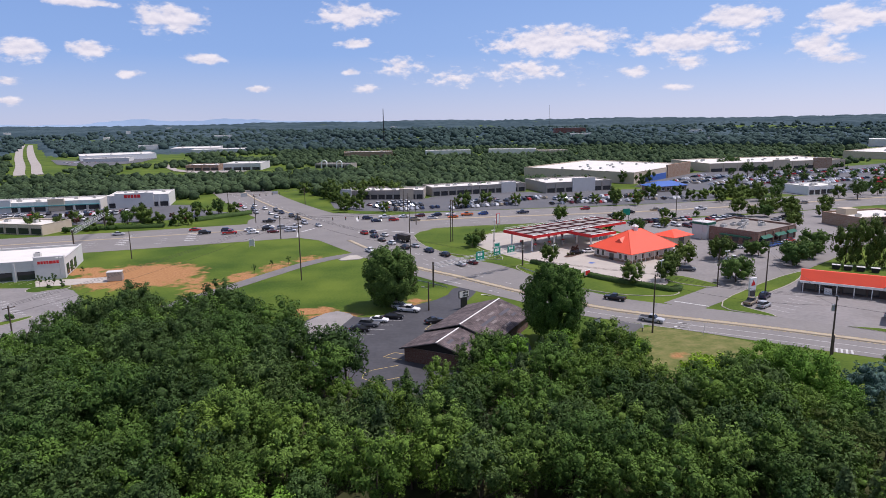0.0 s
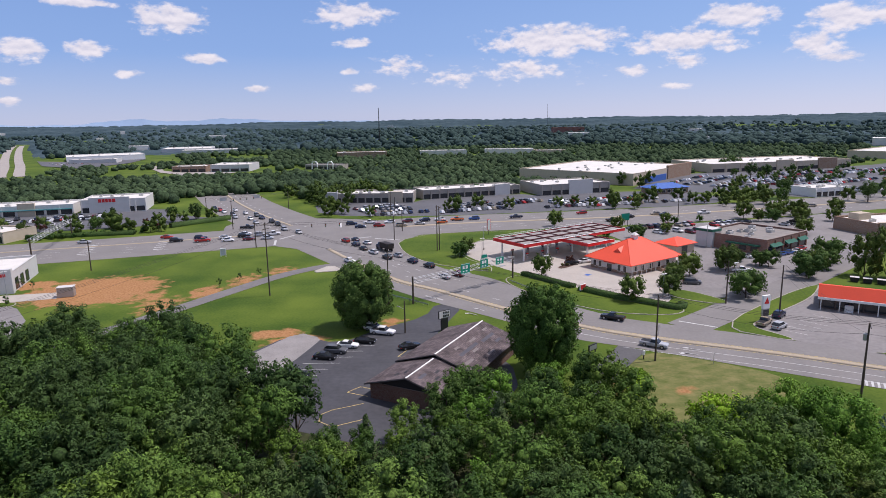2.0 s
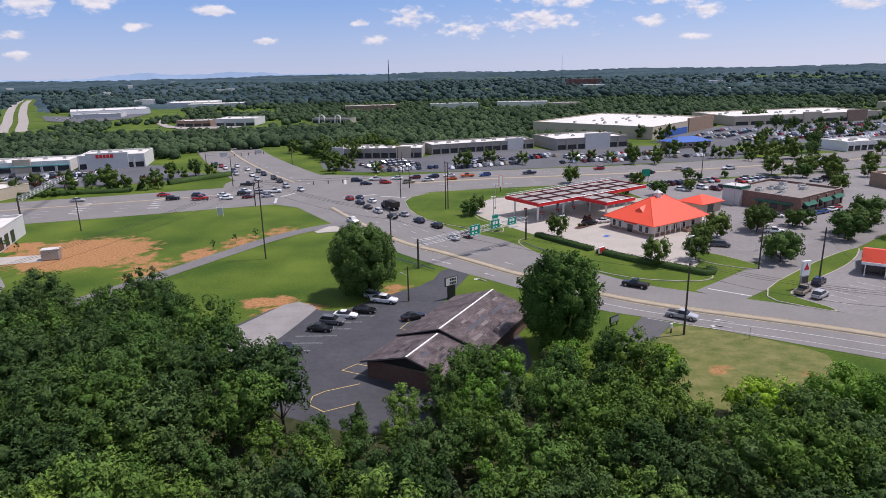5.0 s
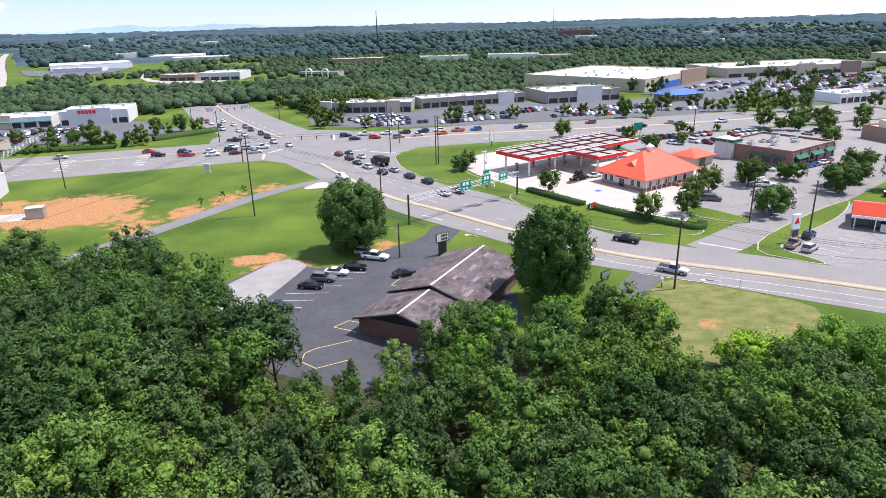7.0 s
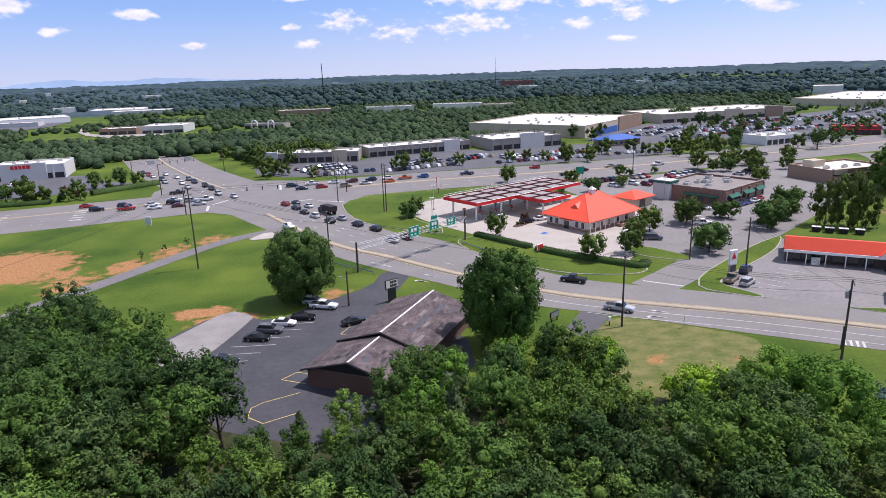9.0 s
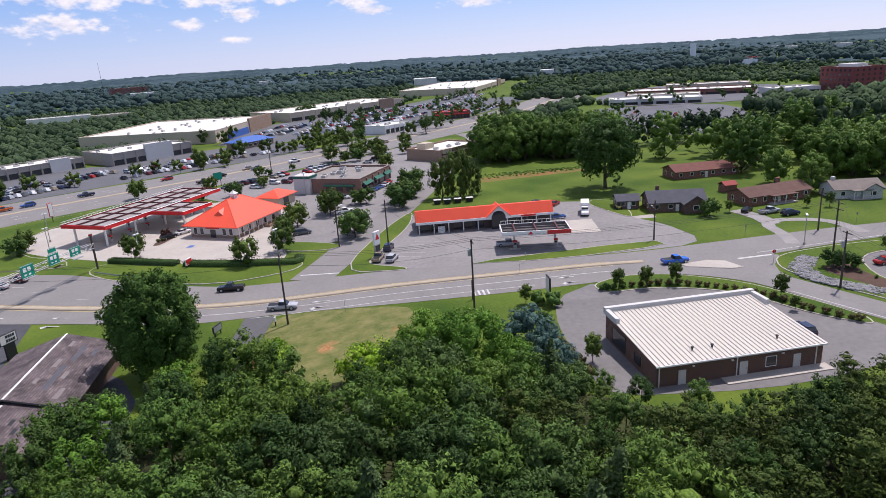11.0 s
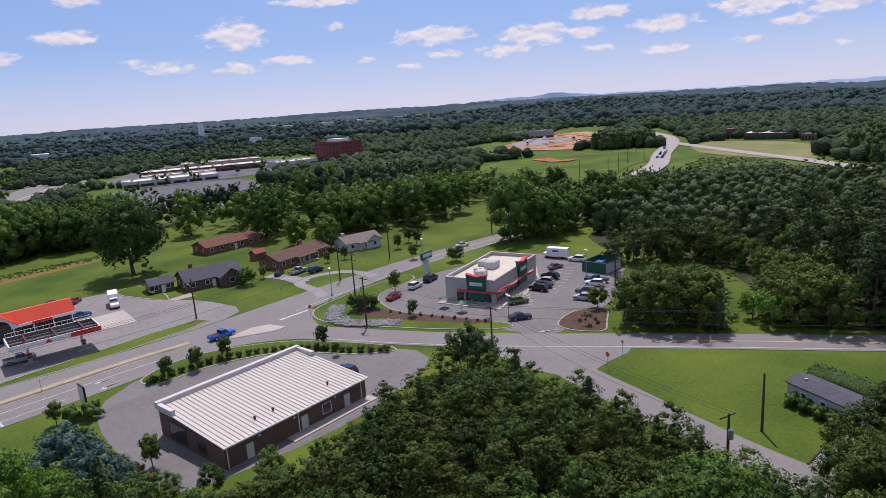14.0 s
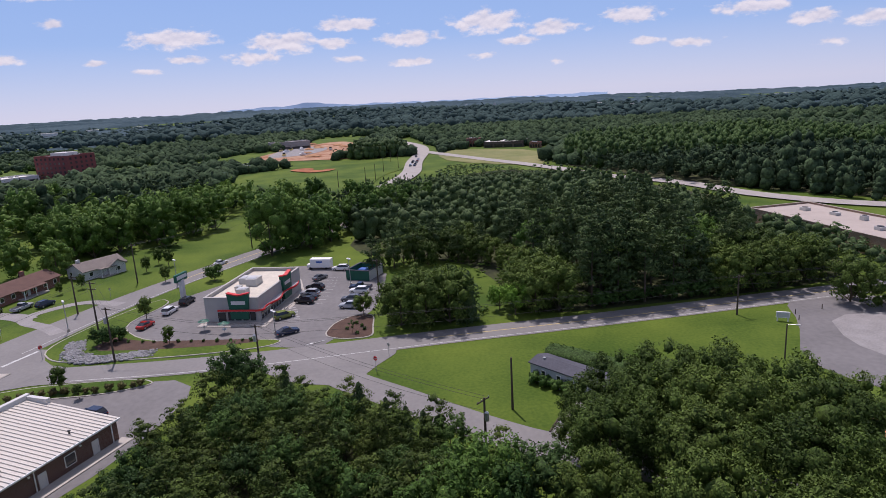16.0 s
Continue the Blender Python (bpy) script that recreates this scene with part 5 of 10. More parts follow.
for x in (6.5, 9.5, 19.5):
    bm = bmesh.new()
    cyl(bm, (x, -14.2, 3.5), (x, -14.2, 4.05), 0.13)
    cyl(bm, (x, -14.2, 4.05), (x, -14.2, 4.15), 0.24)
    part("roof_vent", bm, BLACK, r)
bpart("loading_step", r, CONCRETE, (9.5, -D - 2.0, 0, 25.5, -D - 0.05, 0.16))
window(r, -7.0, 0.5, 4.6, 2.6, -0.03, BLACK, side="left")
window(r, -12, 0.8, 2.0, 1.6, -0.03, BLACK, side="left")
thing_bin = thing("waste_bin", "dark plastic wheeled waste bin by the shop wall", "bin", 86.9, 73.6, -27)
bpart("bin_body", thing_bin, BLACK, (0, 0, 0.1, 0.9, 0.7, 1.0), bevel=0.05)
bpart("lid", thing_bin, BLACK, (-0.04, -0.04, 1.0, 0.94, 0.74, 1.08), bevel=0.02)

# --- gas station with orange hip roof
STATION_DEG = 34.0
r = thing("gas_station", "white gas station shop with orange metal hip roof", "building", 61.0, 204.6, STATION_DEG)
shell(r, 22, 15.5, 3.5, OFFWHITE)
bpart("base_band", r, BRICK_TAN, (-0.06, -0.06, 0, 22.06, 0, 0.9), (-0.06, 0, 0, 0, 15.5, 0.9))
bm = bmesh.new()
hip(bm, 0, 0, 22, 15.5, 3.45, 9.2, 1.5)
roof = part("roof", bm, ORANGE, r, "bright orange metal hip roof")
for k in range(11):
    x = k * 2.2
    bm = bmesh.new()
    cyl(bm, (x, -0.9, 0), (x, -0.9, 3.4), 0.11, seg=6)
    part("porch_post", bm, WHITE, r)
bm = bmesh.new()
for (a, b) in (((-1.5, -1.5, 3.46), (7.75, 7.75, 9.22)), ((-1.5, 17, 3.46), (7.75, 7.75, 9.22)), ((23.5, -1.5, 3.46), (14.25, 7.75, 9.22)), ((7.75, 7.75, 9.22), (14.25, 7.75, 9.22))):
    cyl(bm, a, b, 0.1, seg=5)
part("hip_cap", bm, ORANGE, roof)
c = bpart("cupola", r, WHITE, (10.2, 7.0, 8.7, 11.8, 8.5, 10.2))
bm = bmesh.new()
hip(bm, 10.2, 7.0, 11.81, 8.5, 10.2, 11.1, 0.25)
part("cupola_roof", bm, OFFWHITE, c)
bm = bmesh.new()
vs = [bm.verts.new(p) for p in ((2.2, 5.4, 5.75), (2.2, 8.6, 5.75), (2.5, 7.0, 7.0), (5.2, 7.0, 7.6))]
for f in ((0, 2, 1), (0, 3, 2), (1, 2, 3)):
    bm.faces.new([vs[i] for i in f])
part("dormer", bm, ORANGE, roof)
for y in (1.2, 3.4, 11, 13.2):
    window(r, y, 0.7, 1.3, 2.0, -0.03, WHITE, side="left")
door(r, 7.0, 1.8, 2.3, -0.03, DARKGLASS, side="left")
for x in (2, 5, 9, 13, 17):
    window(r, x, 0.9, 1.6, 1.7, -0.03, WHITE)
bpart("shop_sign", r, RED, (-0.14, 5.6, 2.55, -0.02, 10.2, 3.25), label="red shop sign board")
bpart("brick_planter", r, BRICK_TAN, (12, -2.6, 0, 21, -2.2, 0.9), (12, -2.2, 0, 12.3, -0.5, 0.9), (20.7, -2.2, 0, 21, -0.5, 0.9))
bpart("cold_store", r, WHITE, (18, -4.2, 0, 22.5, -2.7, 2.6), bevel=0.05, label="white walk-in cooler box")

ann = thing("car_wash_hut", "small service building with an orange hip roof", "building", 85, 232.5, STATION_DEG)
shell(ann, 10, 8, 3.2, TAN)
bm = bmesh.new()
hip(bm, 0, 0, 10, 8, 3.2, 5.2, 0.9)
part("roof", bm, ORANGE, ann, "bright orange metal hip roof")
door(ann, 3, 3.0, 2.6, -0.03, DARKGLASS)


def fuel_canopy(name, label, x, y, deg, rects, h, posts, fascia, beams=True, deck=None, truss=False):
    """A flat canopy over pumps. rects: (x0, y0, x1, y1) pieces."""
    c = thing(name, label, "canopy", x, y, deg)
    for (x0, y0, x1, y1) in rects:
        d = bpart("roof_deck", c, deck or ROOF_GREY, (x0 + 0.2, y0 + 0.2, h - 0.45, x1 - 0.2, y1 - 0.2, h - 0.3), label="pale grey canopy deck")
        bpart("fascia", c, fascia, (x0, y0, h - 1.0, x1, y0 + 0.2, h), (x0, y1 - 0.2, h - 1.0, x1, y1, h), (x0, y0 + 0.2, h - 1.0, x0 + 0.2, y1 - 0.2, h), (x1 - 0.2, y0 + 0.2, h - 1.0, x1, y1 - 0.2, h))
        bpart("soffit", c, WHITE, (x0 + 0.2, y0 + 0.2, h - 1.0, x1 - 0.2, y1 - 0.2, h - 0.9))
        bpart("coping", c, WHITE, (x0 - 0.05, y0 - 0.05, h, x1 + 0.05, y0 + 0.3, h + 0.06), (x0 - 0.05, y1 - 0.3, h, x1 + 0.05, y1 + 0.05, h + 0.06))
        if beams:
            n = max(2, int((x1 - x0) / 6.6))
            for k in range(n + 1):
                xx = x0 + 0.5 + k * (x1 - x0 - 1.0) / n
                bpart("beam", c, BEAM, (xx - 0.13, y0 + 0.25, h - 0.3, xx + 0.13, y1 - 0.25, h + 0.02))
            m = max(1, int((y1 - y0) / 6))
            for k in range(1, m + 1):
                yy = y0 + k * (y1 - y0) / (m + 1)
                bpart("beam", c, BEAM, (x0 + 0.25, yy - 0.16, h - 0.2, x1 - 0.25, yy + 0.16, h + 0.14))
        if truss:
            yy = y1 - 0.5
            bm = bmesh.new()
            n = max(4, int((x1 - x0) / 1.6))
            for k in range(n):
                a, b = x0 + k * (x1 - x0) / n, x0 + (k + 1) * (x1 - x0) / n
                cyl(bm, (a, yy, h + 0.05), (b, yy, h + 0.75), 0.05, seg=4)
                cyl(bm, (b, yy, h + 0.05), (b, yy, h + 0.75), 0.05, seg=4)
            cyl(bm, (x0, yy, h + 0.75), (x1, yy, h + 0.75), 0.07, seg=5)
            part("edge_truss", bm, OFFWHITE, c, "white lattice edge truss")
    for px, py in posts:
        p = bpart("post", c, WHITE, (px - 0.22, py - 0.22, 0, px + 0.22, py + 0.22, h - 1.0))
    return c


def fuel_pump(x, y, deg):
    p = thing("fuel_pump", "grey and red fuel pump on a concrete plinth", "fuel pump", x, y, deg, 0.03, "pumps under the canopies")
    bpart("plinth", p, CONCRETE, (-1.3, -0.6, 0, 1.3, 0.6, 0.15), bevel=0.05)
    b = bpart("pump_body", p, STEEL, (-0.4, -0.28, 0.15, 0.4, 0.28, 1.75), bevel=0.04)
    bpart("header", p, RED, (-0.45, -0.32, 1.75, 0.45, 0.32, 2.15), bevel=0.03)
    bpart("display", p, DARKGLASS, (-0.3, -0.3, 1.2, 0.3, -0.28, 1.6), (-0.3, 0.28, 1.2, 0.3, 0.3, 1.6))
    return p


# local x along the long side, y across
fuel_canopy("station_canopy", "long red-edged fuel canopy with dark roof beams", 31.8, 223.5, 35, [(0, 0, 50, 16), (17, -12, 30, -0.03)], 6.2,
            [(2, 2.5), (2, 13.5), (13, 2.5), (13, 13.5), (25, 2.5), (25, 13.5), (37, 2.5), (37, 13.5), (48, 13.5), (19, -10), (28, -10)], RED, truss=True)
rot = Matrix.Rotation(radians(STATION_DEG), 2)
for lx in (5, 12, 19, 26, 33, 40):
    for ly in (5, 14):
        p = Vector((31.8, 223.5)) + rot @ Vector((lx, ly * 0.85))
        fuel_pump(p.x, p.y, STATION_DEG)

# --- convenience store with orange mansard
MK = -31.0
r = thing("convenience_store", "long convenience store with dark front, white fascia and orange roof", "building", 97.6, 169.6, MK)
L, D = 36.0, 12.0
shell(r, L, D, 3.4, DARK_WALL, y0=0.0)
bpart("roof_slab", r, ROOF_GREY, (0.3, 0.3, 3.3, L - 0.3, D - 0.3, 3.45))
bm = bmesh.new()
prof = [(-1.7, 3.25), (-1.6, 3.45), (0.2, 6.0), (1.0, 6.0), (4.2, 3.45)]
a = [bm.verts.new((-0.4, y, z)) for y, z in prof]
b = [bm.verts.new((L + 0.4, y, z)) for y, z in prof]
for i in range(len(prof) - 1):
    bm.faces.new((a[i], a[i + 1], b[i + 1], b[i]))
bm.faces.new(a), bm.faces.new(b[::-1])
bm.faces.new((a[0], b[0], b[-1], a[-1]))
bmesh.ops.recalc_face_normals(bm, faces=bm.faces[:])
part("mansard_roof", bm, ORANGE, r, "bright orange metal front roof")
bpart("fascia", r, WHITE, (-0.4, -1.85, 2.7, L + 0.4, -1.65, 3.3))
for k in range(10):
    x = 0.4 + k * (L - 0.8) / 9
    bpart("post", r, WHITE, (x - 0.1, -1.7, 0, x + 0.1, -1.5, 2.7))
for k in range(12):
    if k in (6, 7):
        continue
    window(r, 0.8 + k * 2.9, 0.4, 2.5, 2.1, -0.03, BLACK)
g = part("gable_front", bmesh.new(), WHITE, r)
bm = bmesh.new()
x0, x1, xc = 18.5, 24.5, 21.5
vs = [bm.verts.new(p) for p in ((x0, -2.0, 2.7), (x1, -2.0, 2.7), (x1, -2.0, 3.6), (xc, -2.0, 6.3), (x0, -2.0, 3.6))]
f = bm.faces.new(vs)
ex = bmesh.ops.extrude_face_region(bm, geom=[f])
bmesh.ops.translate(bm, vec=(0, 3.0, 0), verts=[v for v in ex["geom"] if isinstance(v, bmesh.types.BMVert)])
bmesh.ops.recalc_face_normals(bm, faces=bm.faces[:])
bm.to_mesh(g.data)
bm.free()
bm = bmesh.new()
gable(bm, x0, -2.3, x1, 2.2, 3.7, 6.35, 0.3, "y", 0.1)
part("gable_roof", bm, ORANGE, g)
bm = bmesh.new()
bmesh.ops.create_circle(bm, cap_ends=True, segments=24, radius=1.9, matrix=Matrix.Translation((xc, -2.06, 3.0)) @ Matrix.Rotation(radians(90), 4, "X"))
bmesh.ops.bisect_plane(bm, geom=bm.verts[:] + bm.edges[:] + bm.faces[:], plane_co=(0, 0, 2.7), plane_no=(0, 0, -1), clear_outer=True)
part("arch_window", bm, DARKGLASS, g, "dark arched window")
bpart("entrance", g, DARKGLASS, (xc - 1.9, -2.04, 0.05, xc + 1.9, -2.0, 2.7))
bpart("store_sign", r, RED, (27.5, -1.98, 2.8, 31.5, -1.87, 3.3))
ice = thing("ice_chest", "white ice chest beside the store wall", "chest", 101.5, 165.6, MK)
bpart("cabinet", ice, WHITE, (0, 0, 0, 1.8, 0.8, 1.7), bevel=0.05)
bpart("chest_door", ice, OFFWHITE, (0.1, -0.05, 0.5, 1.7, 0, 1.6), bevel=0.02)
c = thing("store_canopy", "open white and red fuel canopy frame at the store", "canopy", 101.2, 139.9, -37)
bpart("fascia", c, WHITE, (0, 0, 4.0, 16, 0.2, 5.0), (0, 7.4, 4.0, 16, 7.6, 5.0), (0, 0.2, 4.0, 0.2, 7.4, 5.0), (15.8, 0.2, 4.0, 16, 7.4, 5.0))
for yy in (2.4, 5.0):
    bpart("rail_beam", c, ROOF_DARK, (0.2, yy, 4.3, 15.8, yy + 0.3, 4.75))
for xx in (3.0, 8.0, 13.0):
    bpart("cross_beam", c, BEAM, (xx, 0.2, 4.75, xx + 0.35, 7.4, 5.05))
# dark soffit and lining are added for the shade inside the open frame
bpart("soffit", c, ROOF_DARK, (0.2, 0.2, 4.02, 15.8, 7.4, 4.1))
bpart("liner", c, ROOF_DARK, (0.2, 0.2, 4.1, 15.8, 0.26, 4.95), (0.2, 7.34, 4.1, 15.8, 7.4, 4.95), (0.2, 0.26, 4.1, 0.26, 7.34, 4.95), (15.74, 0.26, 4.1, 15.8, 7.34, 4.95), label="dark inner face of the canopy edge")
bm = bmesh.new()
for k in range(14):
    cyl(bm, (0.4 + k * 1.1, 7.5, 5.0), (0.4 + k * 1.1, 7.5, 5.75), 0.05, seg=4)
cyl(bm, (0.3, 7.5, 5.75), (15.7, 7.5, 5.75), 0.06, seg=5)
part("edge_truss", bm, OFFWHITE, c, "white lattice edge frame")
for px in (3.2, 12.8):
    bpart("post", c, WHITE, (px - 0.22, 3.6, 0, px + 0.22, 4.04, 4.02))
bm = bmesh.new()
vs = [bm.verts.new((x, -0.02, z)) for x, z in ((6.0, 4.15), (7.3, 4.15), (6.65, 4.95))]
bm.faces.new(vs)
part("triangle", bm, RED, c, "red triangle emblem")
bpart("red_corner", c, RED, (10.5, -0.03, 4.0, 16.03, 0, 5.0), (16, 0, 4.0, 16.03, 7.6, 5.0), label="red fascia panel")
for lx in (3.2, 12.8):
    p = Vector((101.2, 139.9)) + Matrix.Rotation(radians(-37), 2) @ Vector((lx, 3.8 - 1.2))
    fuel_pump(p.x, p.y, -37)

# --- doughnut shop
KD = -16.7
r = thing("doughnut_shop", "grey-beige stucco doughnut shop with red wavy awning and green towers", "building", 143.6, 53.6, KD)
L, D = 24.8, 12.4
shell(r, L, D, 5.6, GREIGE)
bpart("roof", r, ROOF_CREAM, (0.3, 0.3, 4.7, L - 0.3, D - 0.3, 4.85), label="cream flat membrane roof")
bpart("coping", r, GREIGE, (-0.1, -0.1, 5.6, L + 0.1, 0.4, 5.7), (-0.1, D - 0.4, 5.6, L + 0.1, D + 0.1, 5.7), (-0.1, 0.4, 5.6, 0.4, D - 0.4, 5.7), (L - 0.4, 0.4, 5.6, L + 0.1, D - 0.4, 5.7))
for x, y, w, d, h in ((4, 4.5, 2.2, 2.4, 1.4), (11, 5.2, 3.6, 2.6, 1.7), (13, 8.5, 3.2, 2.0, 1.3), (7.5, 7.5, 1.4, 1.4, 1.0)):
    u = bpart("rooftop_unit", r, HVAC, (x, y, 4.85, x + w, y + d, 4.85 + h), bevel=0.06)
    bpart("unit_top", u, STEEL, (x + 0.3, y + 0.3, 4.85 + h, x + w * 0.55, y + d - 0.3, 4.95 + h))
def flared_tower(along, a0, a1, wall):
    """A sign tower that widens upwards, its top edge dipping in the middle, with a red trim along it."""
    c, w = (a0 + a1) / 2, (a1 - a0) / 2
    low, top = [(-w * 0.86, 0.9), (w * 0.86, 0.9)], [(w * 1.08, 6.6), (0, 6.1), (-w * 1.08, 6.6)]
    out = []
    for ring in (low + top, [(-w * 1.08, 6.6), (0, 6.1), (w * 1.08, 6.6), (w * 1.1, 6.85), (0, 6.35), (-w * 1.1, 6.85)]):
        grow = 0.0 if ring[0] == low[0] else 0.08
        bm = bmesh.new()
        rows = [[bm.verts.new((d, c + u, z) if along == "y" else (c + u, d, z)) for u, z in ring] for d in (wall - 0.5 - grow, wall + 0.3 + grow)]
        bm.faces.new(rows[0]), bm.faces.new(rows[1][::-1])
        for k in range(len(ring)):
            n = (k + 1) % len(ring)
            bm.faces.new((rows[0][n], rows[0][k], rows[1][k], rows[1][n]))
        bmesh.ops.recalc_face_normals(bm, faces=bm.faces[:])
        out.append(bm)
    t = part("tower", out[0], GREEN_P, r, "dark green sign tower")
    part("tower_cap", out[1], RED, t, "red trim")
    return t


t1, t2 = flared_tower("y", 2.0, 6.6, 0.0), flared_tower("x", 13.0, 18.0, 0.0)
bpart("name_board", t1, OFFWHITE, (-0.56, 2.7, 4.2, -0.5, 5.9, 5.0), bevel=0.02, label="oval pale name board")
bpart("name_board", t2, OFFWHITE, (13.8, -0.56, 4.2, 17.2, -0.5, 5.0), bevel=0.02, label="oval pale name board")


def wavy(points, z0, z1, out):
    bm = bmesh.new()
    rows = []
    for i, (x, y) in enumerate(points):
        rows.append([bm.verts.new((x, y, z)) for z in (z0, z1)])
    for i in range(len(rows) - 1):
        bm.faces.new((rows[i][0], rows[i + 1][0], rows[i + 1][1], rows[i][1]))
    bmesh.ops.recalc_face_normals(bm, faces=bm.faces[:])
    bmesh.ops.solidify(bm, geom=bm.faces[:], thickness=0.18)
    return bm


path = [(-1.0, 9.0 - k * 0.5) for k in range(17)] + [(-1.0 + 1.4 * (1 - math.cos(a)), 0.5 - 1.9 * math.sin(a)) for a in np.linspace(0.1, 1.5, 8)]
path += [(x, -1.35 + 0.5 * math.sin(x * 0.62)) for x in np.linspace(0.8, 21, 42)]
part("awning", wavy(path, 2.82, 3.22, 0), RED, r, "red wavy awning band")
bpart("awning_top", r, STUCCO, (-0.9, 0.6, 2.75, 0, 8.8, 2.9), (0.8, -1.0, 2.75, 20.6, 0, 2.9))
for k in range(8):
    window(r, 0.8 + k * 1.6, 0.4, 1.4, 2.1, -0.03, STEEL)
for k in range(4):
    window(r, 0.7 + k * 1.7, 0.4, 1.5, 2.1, -0.03, STEEL, side="left")
door(r, 7.7, 1.8, 2.3, -0.03, DARKGLASS, side="left")
bpart("patio", r, CONCRETE, (-3.0, -2.4, 0, 12.5, -0.05, 0.18), (-3.0, 0, 0, -0.05, 13.0, 0.18))
for x, y in ((138.9, 60.2), (141.8, 64.8)):
    u = thing("patio_umbrella", "dark green patio umbrella over a small table", "umbrella", x, y, 20, 0.18)
    bm = bmesh.new()
    cyl(bm, (0, 0, 0), (0, 0, 2.3), 0.04)
    part("pole", bm, STEEL, u)
    bm = bmesh.new()
    cyl(bm, (0, 0, 1.95), (0, 0, 2.45), 1.25, 0.04, 8)
    part("canopy", bm, GREEN_P, u)
    bm = bmesh.new()
    cyl(bm, (0, 0, 0.7), (0, 0, 0.74), 0.5, seg=14)
    part("tabletop", bm, WHITE, u)
e = thing("dumpster_enclosure", "green open-topped dumpster enclosure behind the shop", "enclosure", 171.8, 35.1, -120)
bpart("wall", e, GREEN_P, (0, 0, 0, 6.7, 0.25, 2.6), (0, 7.75, 0, 6.7, 8, 2.6), (0, 0.25, 0, 0.25, 7.75, 2.6))
bpart("end_wall", e, STUCCO, (6.45, 0.25, 0, 6.7, 7.75, 2.6), label="pale end wall")
bpart("coping", e, SHINGLE_GREY, (-0.1, -0.1, 2.6, 6.8, 0.35, 2.72), (-0.1, 7.65, 2.6, 6.8, 8.1, 2.72), (-0.1, 0.35, 2.6, 0.35, 7.65, 2.72), (6.35, 0.35, 2.6, 6.8, 7.65, 2.72))
bpart("bin", e, BLUE_P, (1.0, 1.2, 0.1, 3.2, 3.4, 1.7), bevel=0.1)
bpart("bin", e, BLUE_P, (1.0, 4.4, 0.1, 3.2, 6.6, 1.7), bevel=0.1)


# --- houses
def house(name, label, x, y, deg, L, D, wall, roofm, h=2.6, ridge=4.4, wing=None, porch=False, windows=4, chimney=None):
    r = thing(name, label, "house", x, y, deg)
    shell(r, L, D, h, wall)
    for end in (0, 1):
        part("gable_wall", gable_ends(bmesh.new(), 0, 0, L, D, h, ridge - 0.1, end=end), wall, r)
    bm = bmesh.new()
    gable(bm, 0, 0, L, D, h, ridge, 0.5)
    part("roof", bm, roofm, r)
    if wing:
        wx, wd, wl_ = wing
        shell(r, wl_, wd, h, wall, x0=wx, y0=-wd)
        bm = bmesh.new()
        gable(bm, wx, -wd, wx + wl_, D / 2, h, ridge - 0.3, 0.45, "y")
        part("roof", bm, roofm, r)
        part("gable_wall", gable_ends(bmesh.new(), wx, -wd, wx + wl_, 0.2, h, ridge - 0.45, "y", end=0), wall, r)
        window(r, wx + wl_ / 2 - 0.8, 0.9, 1.6, 1.3, -wd - 0.03)
    for k in range(windows):
        xx = (k + 0.5) * L / windows - 0.6
        if wing and wing[0] - 1.4 < xx < wing[0] + wing[2]:
            continue
        window(r, xx, 0.9, 1.2, 1.25, -0.03)
    if not wing or not (wing[0] < L * 0.46 < wing[0] + wing[2]):
        door(r, L * 0.46, 0.95, 2.05, -0.03, WHITE)
    for k in range(2):
        window(r, (k + 0.5) * D / 2 - 0.5, 0.9, 1.0, 1.2, -0.03, side="left")
    if porch:
        bpart("porch_roof", r, roofm, (L * 0.3, -2.2, h - 0.2, L * 0.7, 0.0, h - 0.05))
        for xx in (L * 0.32, L * 0.5, L * 0.68):
            bpart("porch_post", r, WHITE, (xx - 0.08, -2.1, 0, xx + 0.08, -1.94, h - 0.2))
        bpart("porch_floor", r, CONCRETE, (L * 0.3, -2.2, 0, L * 0.7, -0.03, 0.25))
    if chimney:
        bpart("chimney", r, wall, (chimney[0], chimney[1], h, chimney[0] + 0.9, chimney[1] + 0.9, ridge + 1.0))
    return r


house("brick_cottage", "brown brick cottage with dark grey gabled roof", 153, 137.5, -40, 15, 9, BRICK, SHINGLE_GREY, 2.7, 5.0, (8.5, 3.0, 6.0), False, 4, (3, 6))
an = house("cottage_annex", "low brick annex with dark grey roof", 150.5, 146.5, -40, 6, 6, BRICK, SHINGLE_GREY, 2.4, 3.6, windows=2)
house("ranch_house", "long red brick ranch house with brown roof", 174.6, 121.3, -19, 21, 8.5, BRICK_RED, mat("brown_roof", (0.13, 0.075, 0.06), 0.95, var=0.2), 2.6, 4.3, None, True, 6, (15, 6))
house("duplex_house", "long red brick house with reddish roof", 194, 157.5, -27, 23, 9, BRICK_RED, mat("reddish_roof", (0.17, 0.075, 0.06), 0.95, var=0.2), 2.6, 4.3, None, False, 6)
house("grey_house", "pale grey clapboard house with taupe roof", 195.6, 108.5, -38, 13, 8, STUCCO, SHINGLE_TAN, 2.7, 4.5, (7, 1.5, 5), True, 3, (1, 4))
sh = thing("garden_shed", "small red wooden garden shed", "shed", 186.0, 135.2, -25)
shell(sh, 4, 3.2, 2.2, BRICK_RED)
bm = bmesh.new()
gable(bm, 0, 0, 4, 3.2, 2.2, 3.1, 0.25)
part("roof", bm, mat("red_shed_roof", (0.3, 0.06, 0.05), 0.8), sh)
door(sh, 1.4, 1.0, 1.9, -0.03, BRICK)
